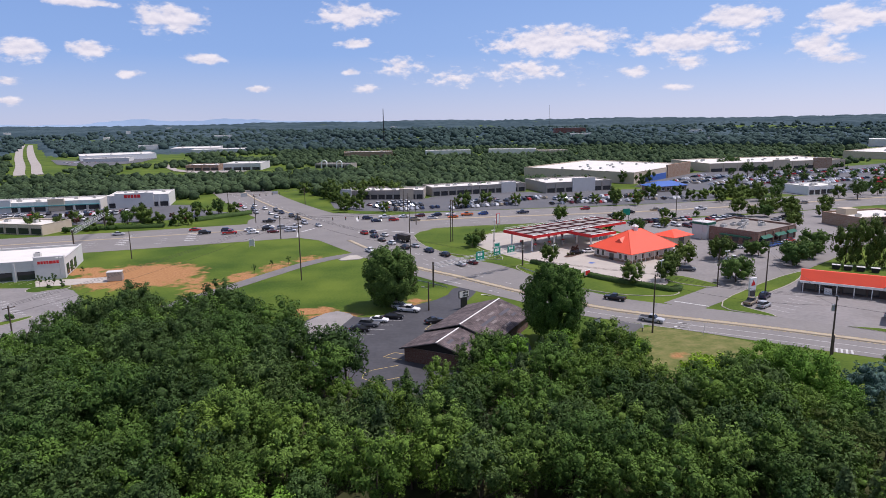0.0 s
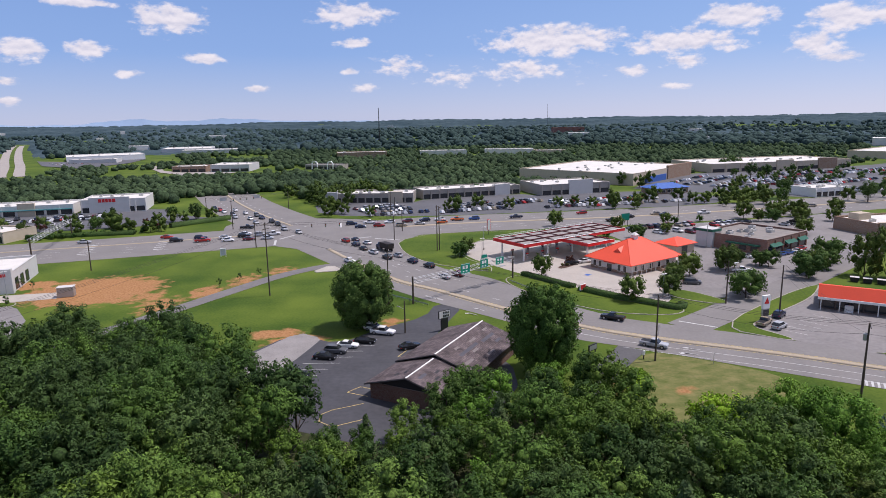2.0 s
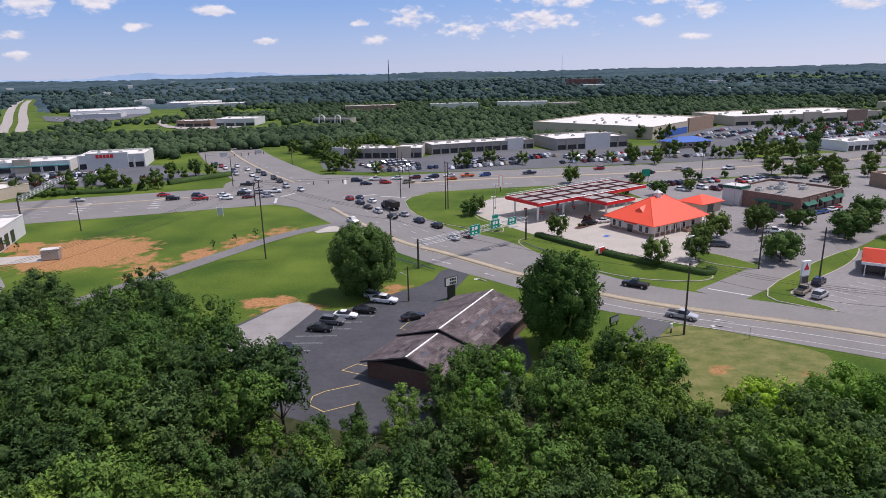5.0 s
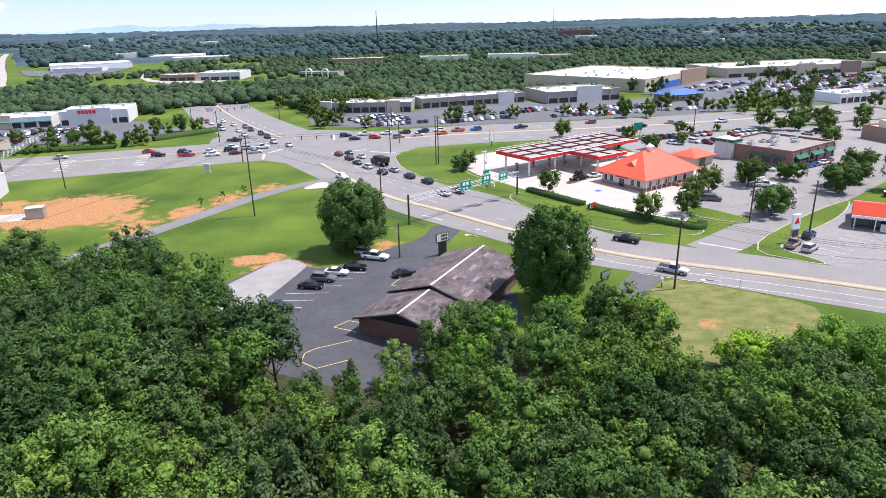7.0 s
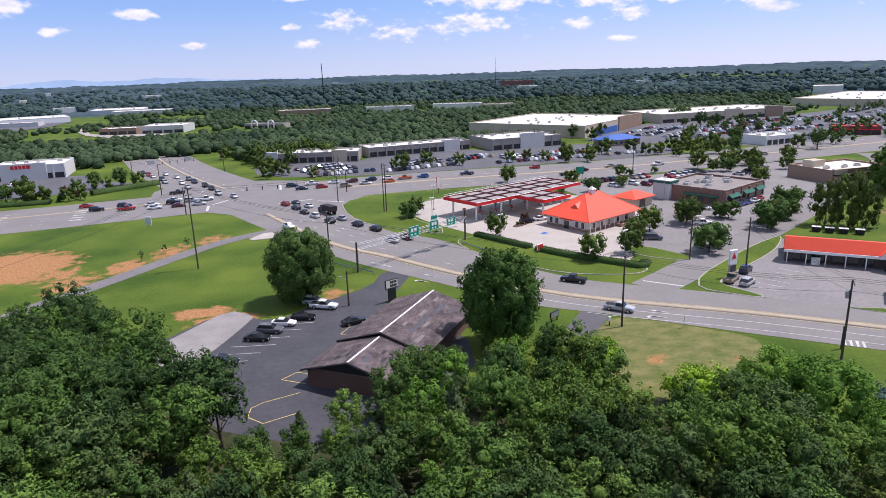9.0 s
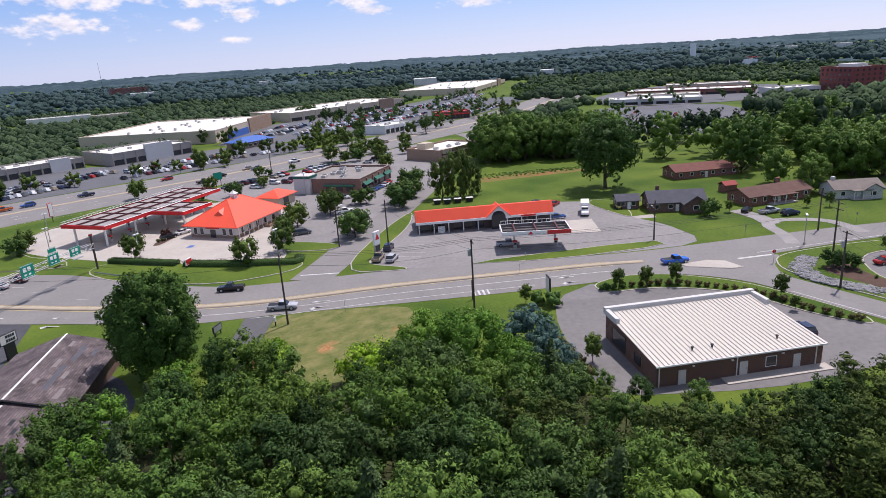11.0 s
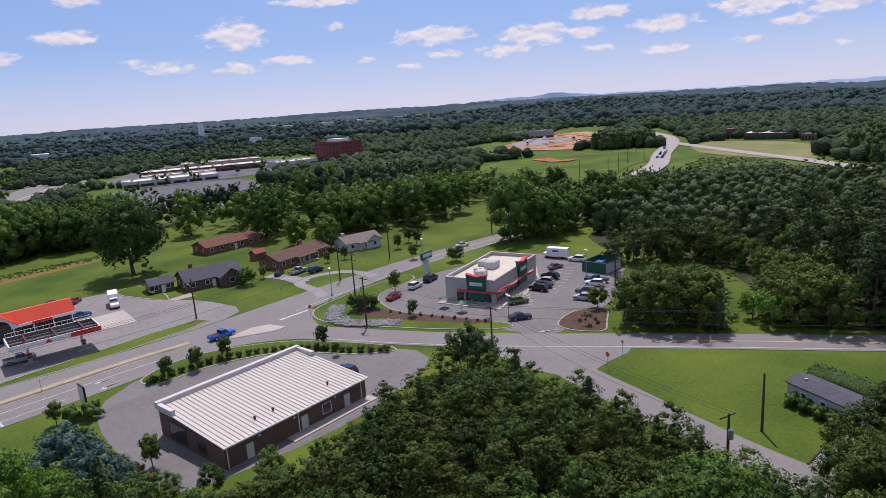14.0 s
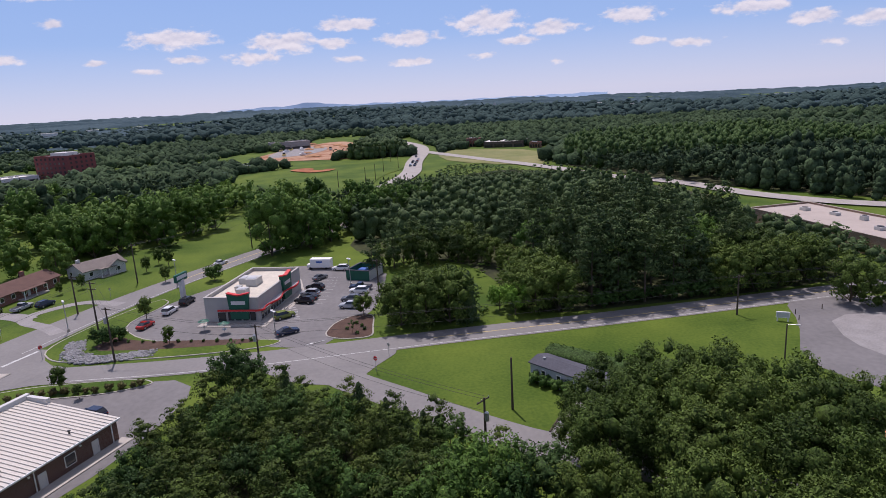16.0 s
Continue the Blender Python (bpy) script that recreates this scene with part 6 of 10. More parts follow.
tr = thing("mobile_home", "long pale grey mobile home with dark grey roof", "mobile home", 101.2, 5.6, 214)
shell(tr, 16, 4.3, 2.9, mat("blue_grey_siding", (0.42, 0.44, 0.47), 0.7, var=0.06))
bm = bmesh.new()
gable(bm, 0, 0, 16, 4.3, 2.9, 3.45, 0.25)
part("roof", bm, SHINGLE_GREY, tr)
bm = bmesh.new()
gable_ends(bm, 0, 0, 16, 4.3, 2.9, 3.4)
part("gable_wall", bm, MATS["blue_grey_siding"], tr)
for x in (2.2, 5.2, 9, 12.5):
    window(tr, x, 1.1, 0.6, 1.5, 4.33, BLUE_P)
    window(tr, x, 1.1, 0.9, 1.2, -0.03)
bm = bmesh.new()
cyl(bm, (1.6, 1.6, 3.2), (1.6, 1.6, 3.7), 0.25)
part("roof_vent", bm, STEEL, tr)


# --- flat-roofed shops
def flat_shop(name, label, x, y, deg, L, D, H, wall, roofm=None, bays=0, units=0, awning=None, step=None, category="building", glass_h=2.6, z=0.0, parapet=0.7, rnd=1):
    r = thing(name, label, category, x, y, deg, z)
    shell(r, L, D, H, wall, 0.4)
    bpart("roof", r, roofm or ROOF_WHITE, (0.4, 0.4, H - parapet, L - 0.4, D - 0.4, H - parapet + 0.15))
    bpart("coping", r, STUCCO if wall is WHITE else wall, (-0.1, -0.1, H, L + 0.1, 0.5, H + 0.15), (-0.1, D - 0.5, H, L + 0.1, D + 0.1, H + 0.15), (-0.1, 0.5, H, 0.5, D - 0.5, H + 0.15), (L - 0.5, 0.5, H, L + 0.1, D - 0.5, H + 0.15))
    for k in range(bays):
        w = L / bays
        window(r, k * w + 0.1 * w, 0.3, 0.8 * w, glass_h, -0.05, BLACK)
    if bays:
        for k in range(bays + 1):
            xx = min(max(k * L / bays, 0.3), L - 0.3)
            bpart("pier", r, wall, (xx - 0.3, -0.35, 0, xx + 0.3, -0.002, H - 0.5))
    if awning:
        bpart("awning", r, awning, (0.5, -1.6, glass_h + 0.4, L - 0.5, -0.36, glass_h + 0.9))
    g = random.Random(rnd)
    for k in range(units):
        rooftop_unit(r, 1 + (k + g.uniform(0.2, 0.7)) * (L - 5) / max(units, 1), g.uniform(0.3, 0.75) * (D - 3), H - parapet + 0.15, g.uniform(1.6, 2.8), g.uniform(1.3, 2), g.uniform(0.8, 1.4))
    if step:
        for (a, b, hh, m) in step:
            bpart("raised_front", r, m, (a, -0.7, 0.02, b, 0.9, hh))
    return r


ROOF_GRILL = mat("weathered_grey_roof", (0.24, 0.22, 0.2), 0.9, var=0.2, scale=0.3)
BRICK_GRILL = brick_mat("russet_brick", (0.24, 0.12, 0.085), (0.19, 0.09, 0.065), (0.28, 0.23, 0.2))
grill = flat_shop("grill_restaurant", "russet brick grill restaurant with green awnings and rooftop units", 114, 229, 36, 28, 25, 5.2, BRICK_GRILL, ROOF_GRILL, 5, 9, None, None, rnd=4)
tw = bpart("tower", grill, STUCCO, (-1.5, 19, 0, 4, 25.4, 6.6), label="pale entrance tower")
bpart("tower_cap", tw, GREEN_P, (-1.7, 18.8, 5.6, 4.2, 25.6, 6.4), label="dark green name band")
for y in (3, 7, 11):
    window(grill, y, 0.8, 2.4, 1.6, -0.05, BLACK, side="left")
bpart("side_awning", grill, GREEN_P, (-1.3, 2, 2.7, -0.02, 14, 3.2))
bpart("wing_wall", grill, BRICK_GRILL, (28.02, 3, 0, 34, 14, 3.0), label="brick service wing")
bm = bmesh.new()
vs = [bm.verts.new(p) for p in ((28.02, 2.4, 4.6), (28.02, 14.6, 4.6), (34.6, 14.6, 3.0), (34.6, 2.4, 3.0), (28.02, 2.4, 3.0), (28.02, 14.6, 3.0))]
for f in ((0, 3, 2, 1), (0, 4, 3), (1, 2, 5), (4, 5, 2, 3), (0, 1, 5, 4)):
    bm.faces.new([vs[k] for k in f])
bmesh.ops.recalc_face_normals(bm, faces=bm.faces[:])
part("wing_roof", bm, GREEN_P, grill, "sloped green metal roof")
for a, b in ((2, 9), (12, 19), (21, 27)):
    bm = bmesh.new()
    vs = [bm.verts.new(p) for p in ((a, -0.1, 3.7), (b, -0.1, 3.7), (b, -1.5, 2.7), (a, -1.5, 2.7), (a, -0.1, 2.7), (b, -0.1, 2.7))]
    for f in ((3, 2, 1, 0), (0, 4, 3), (1, 2, 5), (3, 4, 5, 2)):
        bm.faces.new([vs[k] for k in f])
    bmesh.ops.recalc_face_normals(bm, faces=bm.faces[:])
    part("awning", bm, GREEN_P, grill, "sloped dark green awning")
flat_shop("brown_diner", "tan brick flat-roofed diner with a raised entrance block", 170.5, 258, 14, 30, 20, 5.0, BRICK_TAN, ROOF_WHITE, 5, 3, BLACK, [(1, 7, 5.4, TAN)], rnd=7)
bpart("roof_block", bpy.data.objects["brown_diner"], TAN, (4, 12, 4.4, 10, 17, 7.0), label="raised tan stucco block")
flat_shop("pet_store", "pale pet store with red lettering over its windows", -187, 358, 15, 32, 26, 7.0, OFFWHITE, ROOF_WHITE, 6, 4, None, [(4, 24, 8.2, STUCCO)], rnd=2)
ps = bpy.data.objects["pet_store"]
word_bars(ps, (1.5, 1.4, 1.3, 1.4, 1.6), 13, -0.72, 5.6, 1.8, RED, 0.3)
flat_shop("teal_awning_shops", "low pale strip shops with teal awnings", -262, 338, 15, 74, 22, 5.4, OFFWHITE, ROOF_WHITE, 11, 8, TEAL, [(20, 30, 7.2, STUCCO), (48, 56, 6.8, TAN)], rnd=3)
flat_shop("strip_mall_west", "long pale strip mall with a flat roof", -61, 383, -3, 50, 20, 5.4, TAUPE, ROOF_WHITE, 11, 7, None, [(0, 7, 6.4, STUCCO), (36, 44, 6.4, TAN)], rnd=5)
flat_shop("strip_mall_middle", "long pale strip mall with a flat roof", -6, 393, 19, 63, 20, 5.4, TAUPE, ROOF_WHITE, 12, 8, None, [(46, 56, 6.6, STUCCO)], rnd=6)
flat_shop("strip_mall_east", "pale store with a tall arched front", 65, 401, 17, 46, 32, 6.4, TAUPE, ROOF_WHITE, 7, 6, None, [(18, 34, 8.8, STUCCO)], rnd=8)
flat_shop("super_store", "huge tan superstore with white roof and blue entrance", 133, 446, 48, 100, 92, 8.0, TAN, ROOF_WHITE, 0, 16, None, [(18, 52, 4.4, BLUE_P), (55, 99, 9.8, BRICK_TAN)], rnd=9)
flat_shop("shopping_centre", "very long tan shopping centre with white roof", 219, 528, 13, 132, 56, 7.0, TAN, ROOF_WHITE, 10, 16, None, [(60, 76, 8.4, TAN), (100, 118, 8.8, BRICK_TAN)], rnd=10)
flat_shop("far_store", "very long far store with white roof", 470, 600, 37, 170, 90, 7.0, TAN, ROOF_WHITE, 6, 14, None, [(120, 140, 9.6, BRICK_TAN)], rnd=11)
flat_shop("bank_branch", "low white bank with a flat canopy", 213, 373, 17, 27, 18, 5.0, WHITE, ROOF_WHITE, 6, 4, rnd=12)
blue = thing("blue_roof_diner", "small restaurant with a blue metal roof", "building", 132, 398, 20)
shell(blue, 24, 13, 3.4, BRICK_TAN)
bm = bmesh.new()
hip(bm, 0, 0, 24, 13, 3.4, 6.0, 1.0)
part("roof", bm, BLUE_P, blue, "blue metal roof")
for k in range(6):
    window(blue, 1 + k * 3.8, 0.8, 2.6, 1.6, -0.03)
clinic = flat_shop("clinic", "pale stucco clinic with red lettering and arched entrance", -158, 184.5, 17.5, 41, 26, 6.0, STUCCO, ROOF_WHITE, 6, 3, None, [(33, 41.4, 7.2, STUCCO)], rnd=13)
word_bars(clinic, (0.7, 0.7, 0.6, 0.6, 1.0, 0.7, 0.7), 37, -0.73, 5.0, 0.9, RED, 0.15)
for k in range(3):
    window(clinic, 3 + k * 5, 0.4, 3.0, 3.4, 41.05, BLACK, side="left")
flat_shop("beige_shop", "small beige flat-roofed shop", -206, 283, -14, 34, 16, 4.5, TAN, ROOF_WHITE, 5, 2, rnd=14)
flat_shop("red_roof_diner", "diner with a bright red roof band", 278, 412, -30, 26, 16, 5.0, BRICK_RED, RED, 5, 2, RED, rnd=15)
flat_shop("school_wing", "long low school wing with white flat roofs", 395, 352, -52, 65, 26, 4.2, STUCCO, ROOF_WHITE, 6, 5, glass_h=1.9, rnd=16)
flat_shop("school_annex", "low school block with white flat roof", 434, 366, -55, 54, 18, 4.0, TAN, ROOF_WHITE, 4, 4, glass_h=1.9, rnd=42)
flat_shop("school_hall", "low school block with white flat roof", 460, 388, -57, 99, 30, 4.6, BRICK_RED, ROOF_WHITE, 8, 8, glass_h=1.9, rnd=17)
flat_shop("school_block", "low school block with white flat roof", 530, 398, -57, 70, 22, 4.6, TAN, ROOF_WHITE, 4, 4, glass_h=1.9, rnd=18)
flat_shop("school_gym", "low school block with white flat roof", 499, 284, -36, 36, 22, 4.6, STUCCO, ROOF_WHITE, 4, 4, glass_h=1.9, rnd=41)
flat_shop("clinic_wing", "low pale wing with white flat roof", 492, 214, -89, 34, 20, 4.6, STUCCO, ROOF_WHITE, 3, 3, glass_h=1.9, rnd=43)
tall = flat_shop("hospital_block", "five-storey red brick block with rows of windows", 537, 268, -115, 32, 26, 17.5, mat("dark_red_brick", (0.19, 0.055, 0.05), 0.85, var=0.1), ROOF_GREY, 0, 6, rnd=19)
for f in range(5):
    for k in range(7):
        window(tall, 1.8 + k * 4.2, 1.2 + f * 3.3, 1.8, 1.8, -0.06, BLACK)
    for k in range(5):
        window(tall, 2.0 + k * 4.8, 1.2 + f * 3.3, 1.8, 1.8, 32.06, BLACK, side="left")
bpart("penthouse", tall, STUCCO, (8, 8, 17, 22, 20, 19.4))
fr = flat_shop("flat_roof_plant", "large building with pale membrane roof in the woods", 195, -93.5, 184, 84, 22, 5.2, BRICK_TAN, mat("pale_pink_roof", (0.4, 0.34, 0.295), 0.85, var=0.12, scale=0.2), 0, 7, parapet=0.6, rnd=20)
for i, (nm, x, y, d, L, D, H, w) in enumerate((("warehouse", -420, 760, 12, 50, 24, 4.5, STUCCO), ("factory", -440, 790, 30, 86, 62, 6, WHITE), ("warehouse", -246, 622, 3, 31, 22, 5.5, BRICK_TAN), ("warehouse", -210, 622, 0, 36, 34, 6.5, STUCCO), ("warehouse", -410, 985, 14, 70, 70, 6, STUCCO), ("warehouse", -370, 960, 12, 90, 40, 5, STUCCO),
                                             ("office_block", -120, 800, 8, 60, 22, 7, BRICK_TAN), ("office_block", -20, 835, 5, 58, 20, 6, STUCCO), ("office_block", 60, 830, -8, 60, 22, 7, OFFWHITE), ("office_block", 120, 800, 4, 36, 18, 6, TAN),
                                             # the white block at (1231, 833) stands in for a sunlit strip of road
                                             ("far_block", 262, 1500, 0, 70, 30, 13, BRICK_RED), ("far_block", 900, 560, -40, 44, 20, 7, WHITE), ("far_block", 1034, 613, -60, 34, 16, 6, RED), ("white_tower", 1231, 833, -40, 10, 9, 27, WHITE), ("unfinished_block", 690, 110, -75, 40, 20, 8, ROOF_GREY),
                                             ("metal_hall", 470, 135, -60, 50, 18, 4.5, STEEL), ("far_shop", 556, -83, -115, 34, 26, 5, DARK_WALL), ("red_shop", 578, -72, -115, 11, 12, 7.5, BRICK_RED), ("red_shed", 526, -115, -115, 9, 8, 4.5, BRICK_RED))):
    z = float(terrain(x, y)) + (0 if H < 9 else 2)
    flat_shop(nm, "far flat-roofed commercial building among trees", x, y, d, L, D, H, w, ROOF_GREY if w in (STEEL, ROOF_GREY) else ROOF_WHITE if w is not RED else RED, 4 if math.hypot(x, y) < 700 else 0, 3, rnd=30 + i, z=z, parapet=0.1 if nm == "far_shop" else 0.7)

arcade = flat_shop("arcade_front", "grey building with two pale arches below the woods", -124, 634, -16, 38, 14, 4.6, TAUPE, ROOF_GREY, 6, 2, rnd=50)
for ax in (10, 26):
    bm = bmesh.new()
    pts = [(math.cos(t) * 3.2, 5.0 + math.sin(t) * 3.0) for t in np.linspace(math.pi, 0, 11)]
    loft(bm, [[(ax + x, -1.0, z), (ax + x, 0.2, z), (ax + x * 0.72, 0.2, 5 + (z - 5) * 0.72), (ax + x * 0.72, -1.0, 5 + (z - 5) * 0.72)] for x, z in pts])
    part("arch", bm, WHITE, arcade, "pale arch over an entrance")
    bpart("arch_pier", arcade, WHITE, (ax - 3.2, -1.0, 0, ax - 2.3, 0.2, 5.0), (ax + 2.3, -1.0, 0, ax + 3.2, 0.2, 5.0))

# ---------------- trees ----------------
RNG = np.random.default_rng(7)


def ico(sub):
    bm = bmesh.new()
    bmesh.ops.create_icosphere(bm, subdivisions=sub, radius=1)
    v = np.array([p.co[:] for p in bm.verts])
    f = np.array([[q.index for q in t.verts] for t in bm.faces])
    bm.free()
    return v, f


ICO1, ICO2 = ico(1), ico(2)      # 20 and 80 faces


def cards(pos, nor, size, rng):
    """Leaf sprays: one tilted triangle at each place, roughly facing nor."""
    n = len(pos)
    nor = nor / np.linalg.norm(nor, axis=1)[:, None]
    t = np.cross(nor, rng.normal(size=(n, 3)))
    t /= np.linalg.norm(t, axis=1)[:, None] + 1e-9
    b = np.cross(nor, t)
    s = (size * rng.uniform(0.55, 1.3, n))[:, None]
    fold = nor * s * rng.uniform(-0.25, 0.35, n)[:, None]
    v = np.stack([pos - t * s, pos - b * s * 0.75 + fold, pos + t * s * 0.9 + b * s * 0.8], 1).reshape(-1, 3)
    f = np.arange(3 * n).reshape(n, 3)
    return v, f


def unit(v):
    return v / (np.linalg.norm(v, axis=-1, keepdims=True) + 1e-9)


def puffs(rng, C, R, ico_mesh, rough, flat=1.0):
    """Uneven rounded clumps at C with radii R: verts, faces and the normals to shade them by."""
    iv, if_ = ico_mesh
    k, m = len(C), len(iv)
    w = rng.uniform(1 - rough, 1 + rough, (k, m, 1))
    v = C[:, None] + iv[None] * R[:, None, None] * w * (1, 1, flat)
    f = (if_[None] + (np.arange(k) * m)[:, None, None]).reshape(-1, 3)
    return v.reshape(-1, 3), f, np.broadcast_to(iv, (k, m, 3)).reshape(-1, 3)


def lobe_crown(rng, h, r, base, lobes, n_cards, size, flat=1.0, spread=0.8, core=0.58, lob=(0.24, 0.46), low=0.62, tufts=6, ragged=1.0):
    """A broad crown: boughs round its middle, each with smaller tufts on its outer side, and leaf sprays on the tufts."""
    mid, half = (h + base) / 2, (h - base) / 2
    heart = np.array((0, 0, mid))
    u = np.clip((np.arange(lobes) + 0.5) / lobes * 1.75 - 0.85 + rng.uniform(-0.12, 0.12, lobes), -0.95, 0.95)
    a = np.arange(lobes) * 2.4 + rng.uniform(-0.5, 0.5, lobes)
    w = np.sqrt(1 - u * u) * spread * rng.uniform(1 - 0.35 * ragged, 1.0, lobes)
    C = np.stack([np.cos(a) * w * r, np.sin(a) * w * r, mid + u * half * np.where(u < 0, low, 0.7) * rng.uniform(1 - 0.2 * ragged, 1, lobes)], 1)
    R = r * rng.uniform(*lob, lobes) * (1.0 - 0.2 * np.maximum(0, u))
    C, R = np.concatenate([C, [heart + (0, 0, half * 0.2)]]), np.r_[R, r * 0.5]
    out = unit(C - heart + (0, 0, 0.25 * half))
    P, Q = [], []
    for c, q, o in zip(C[:-1], R[:-1], out[:-1]):
        d = unit(rng.normal(size=(tufts, 3)) + o * 0.9 + (0, 0, 0.35))
        p = c + d * q * rng.uniform(0.7, 1.0, (tufts, 1)) * (1, 1, flat)
        ok = (np.linalg.norm((C - p[:, None]) / (1, 1, flat), axis=2) / R < 0.66).sum(1) == 0
        P.append(p[ok]), Q.append(q * rng.uniform(0.3, 0.5, tufts)[ok])
    P, Q = np.concatenate(P), np.concatenate(Q)
    v, f, nn = puffs(rng, C, R * core, ICO1, 0.2, flat)
    P, Q = np.concatenate([P, C[:-1]]), np.r_[Q, R[:-1] * 0.8]
    pick = rng.choice(len(P), n_cards, p=Q**2 / (Q**2).sum())
    d = unit(rng.normal(size=(n_cards, 3)) + unit(P[pick] - heart) * 0.8 + (0, 0, 0.3))
    p = P[pick] + d * (Q[pick] * rng.uniform(0.55, 1.25, n_cards))[:, None] * (1, 1, flat)
    p[:, 2] = np.maximum(p[:, 2], base * 0.6)
    nor = unit(d + rng.normal(size=d.shape) * 0.4 + (0, 0, 0.2))
    cv, cf = cards(p, nor, size, rng)
    cn = np.repeat(unit(nor * 0.75 + d * 0.3 + unit(p - heart) * 0.35), 3, axis=0)
    return cv, cf, cn, v, f, nn


def cone_crown(rng, h, r, base, n_cards, size, tiers=9):
    """Needle sprays for a conifer with drooping tiers."""
    k = rng.integers(0, tiers, n_cards)
    t = (k + rng.uniform(0, 0.75, n_cards)) / tiers
    rr = r * (1 - t) ** 0.62 * np.sqrt(rng.uniform(0.12, 1, n_cards)) * rng.uniform(0.75, 1.1, n_cards)
    a = rng.uniform(0, 2 * np.pi, n_cards)
    bough = rng.uniform(0.45, 1.3, (tiers, 6))
    rr = rr * bough[k, (a * 6 / (2 * np.pi) + k * 0.37).astype(int) % 6]
    z = base + (h - base) * t - rr * 0.22
    p = np.stack([np.cos(a) * rr, np.sin(a) * rr, z], 1)
    nor = np.stack([np.cos(a), np.sin(a), np.full(n_cards, 0.9)], 1) + rng.normal(size=(n_cards, 3)) * 0.4
    cv, cf = cards(p, nor, size, rng)
    cn = np.repeat(unit(nor), 3, axis=0)
    iv, if_ = ICO1
    V, F = [], []
    for i in range(4):
        tt = 0.08 + i * 0.22
        q = r * (1 - tt) * 0.6
        V.append(iv * (q, q, (h - base) * 0.16) + (0, 0, base + (h - base) * (tt + 0.06)))
        F.append(if_ + i * len(iv))
    return cv, cf, cn, np.concatenate(V), np.concatenate(F), np.tile(iv, (4, 1))


def pine_crown(rng, h, r, base, n_cards, size, boughs=34):
    """A tall pine: boughs that reach out level from the upper trunk, each with flat tufts of needles towards its end."""
    t = np.sort(rng.uniform(0, 1, boughs)) ** 0.9
    reach = r * np.minimum(1, 0.55 + 1.5 * t) * (1 - t**2.2) ** 0.6 * rng.uniform(0.55, 1.1, boughs) + 0.25
    a = np.arange(boughs) * 2.4 + rng.uniform(-0.6, 0.6, boughs)
    z = base + (h - base) * (0.06 + 0.92 * t)
    C, R = [], []
    for k in range(boughs):
        for s, q in ((0.45, 0.3), (0.85, 0.36)):
            C.append((np.cos(a[k]) * reach[k] * s, np.sin(a[k]) * reach[k] * s, z[k] + reach[k] * 0.14 * s + rng.uniform(-0.2, 0.2)))
            R.append(max(0.5, reach[k] * q))
    C, R = np.array(C), np.array(R)
    v, f, nn = puffs(rng, C[::2], R[::2] * 0.8, ICO1, 0.3, 0.6)
    pick = rng.choice(len(C), n_cards, p=R**2 / (R**2).sum())
    d = unit(rng.normal(size=(n_cards, 3)) + (0, 0, 0.35))
    p = C[pick] + d * (R[pick] * rng.uniform(0.8, 1.35, n_cards))[:, None] * (1, 1, 0.6)
    axis = np.stack([np.zeros(n_cards), np.zeros(n_cards), p[:, 2] - 0.8], 1)
    nor = unit(d + rng.normal(size=d.shape) * 0.4 + (0, 0, 0.3))
    cv, cf = cards(p, nor, size, rng)
    cn = np.repeat(unit(nor * 0.6 + d * 0.3 + unit(p - axis) * 0.5), 3, axis=0)
    return cv, cf, cn, v, f, nn


def mixed_mesh(name, sprays, clumps, material):
    """One mesh from leaf sprays and crown clumps, each (verts, tris, normals)."""
    (cv, cf, cn), (v, f, nn) = sprays, clumps
    verts, nor = np.concatenate([cv, v]).astype(np.float32), np.concatenate([cn, nn]).astype(np.float32)
    me = bpy.data.meshes.new(name)
    me.vertices.add(len(verts))
    me.vertices.foreach_set("co", verts.ravel())
    tris = np.concatenate([cf, f + len(cv)]).astype(np.int32)
    a, b, c = (verts[tris[:, k]] for k in range(3))
    back = (np.cross(b - a, c - a) * nor[tris].sum(1)).sum(1) < 0
    tris[back] = tris[back][:, ::-1]
    loops = tris.ravel()
    me.loops.add(len(loops))
    me.loops.foreach_set("vertex_index", loops)
    me.polygons.add(len(loops) // 3)
    me.polygons.foreach_set("loop_start", np.arange(0, len(loops), 3, dtype=np.int32))
    me.polygons.foreach_set("use_smooth", np.ones(len(loops) // 3, bool))
    me.update(calc_edges=True)
    me.normals_split_custom_set_from_vertices(nor)
    me.materials.append(material)
    return me


def trunk_mesh(rng, h, base, r, limbs=4):
    bm = bmesh.new()
    lean = Vector((rng.uniform(-0.3, 0.3), rng.uniform(-0.3, 0.3), 0))
    top = Vector((0, 0, base + (h - base) * 0.6)) + lean
    cyl(bm, (0, 0, -0.3), Vector((0, 0, base)) + lean * 0.4, r, r * 0.72, 8)
    cyl(bm, Vector((0, 0, base)) + lean * 0.4, top, r * 0.72, r * 0.2, 7)
    for k in range(limbs):
        a = rng.uniform(0, 6.28)
        s = Vector((0, 0, base * rng.uniform(0.75, 1.1))) + lean * 0.4
        e = s + Vector((math.cos(a), math.sin(a), 0.9)) * (h - base) * rng.uniform(0.3, 0.45)
        cyl(bm, s, e, r * 0.4, r * 0.1, 5)
    me = bpy.data.meshes.new("trunk")
    bm.to_mesh(me)
    bm.free()
    me.materials.append(BARK)
    return me


TREES = {}


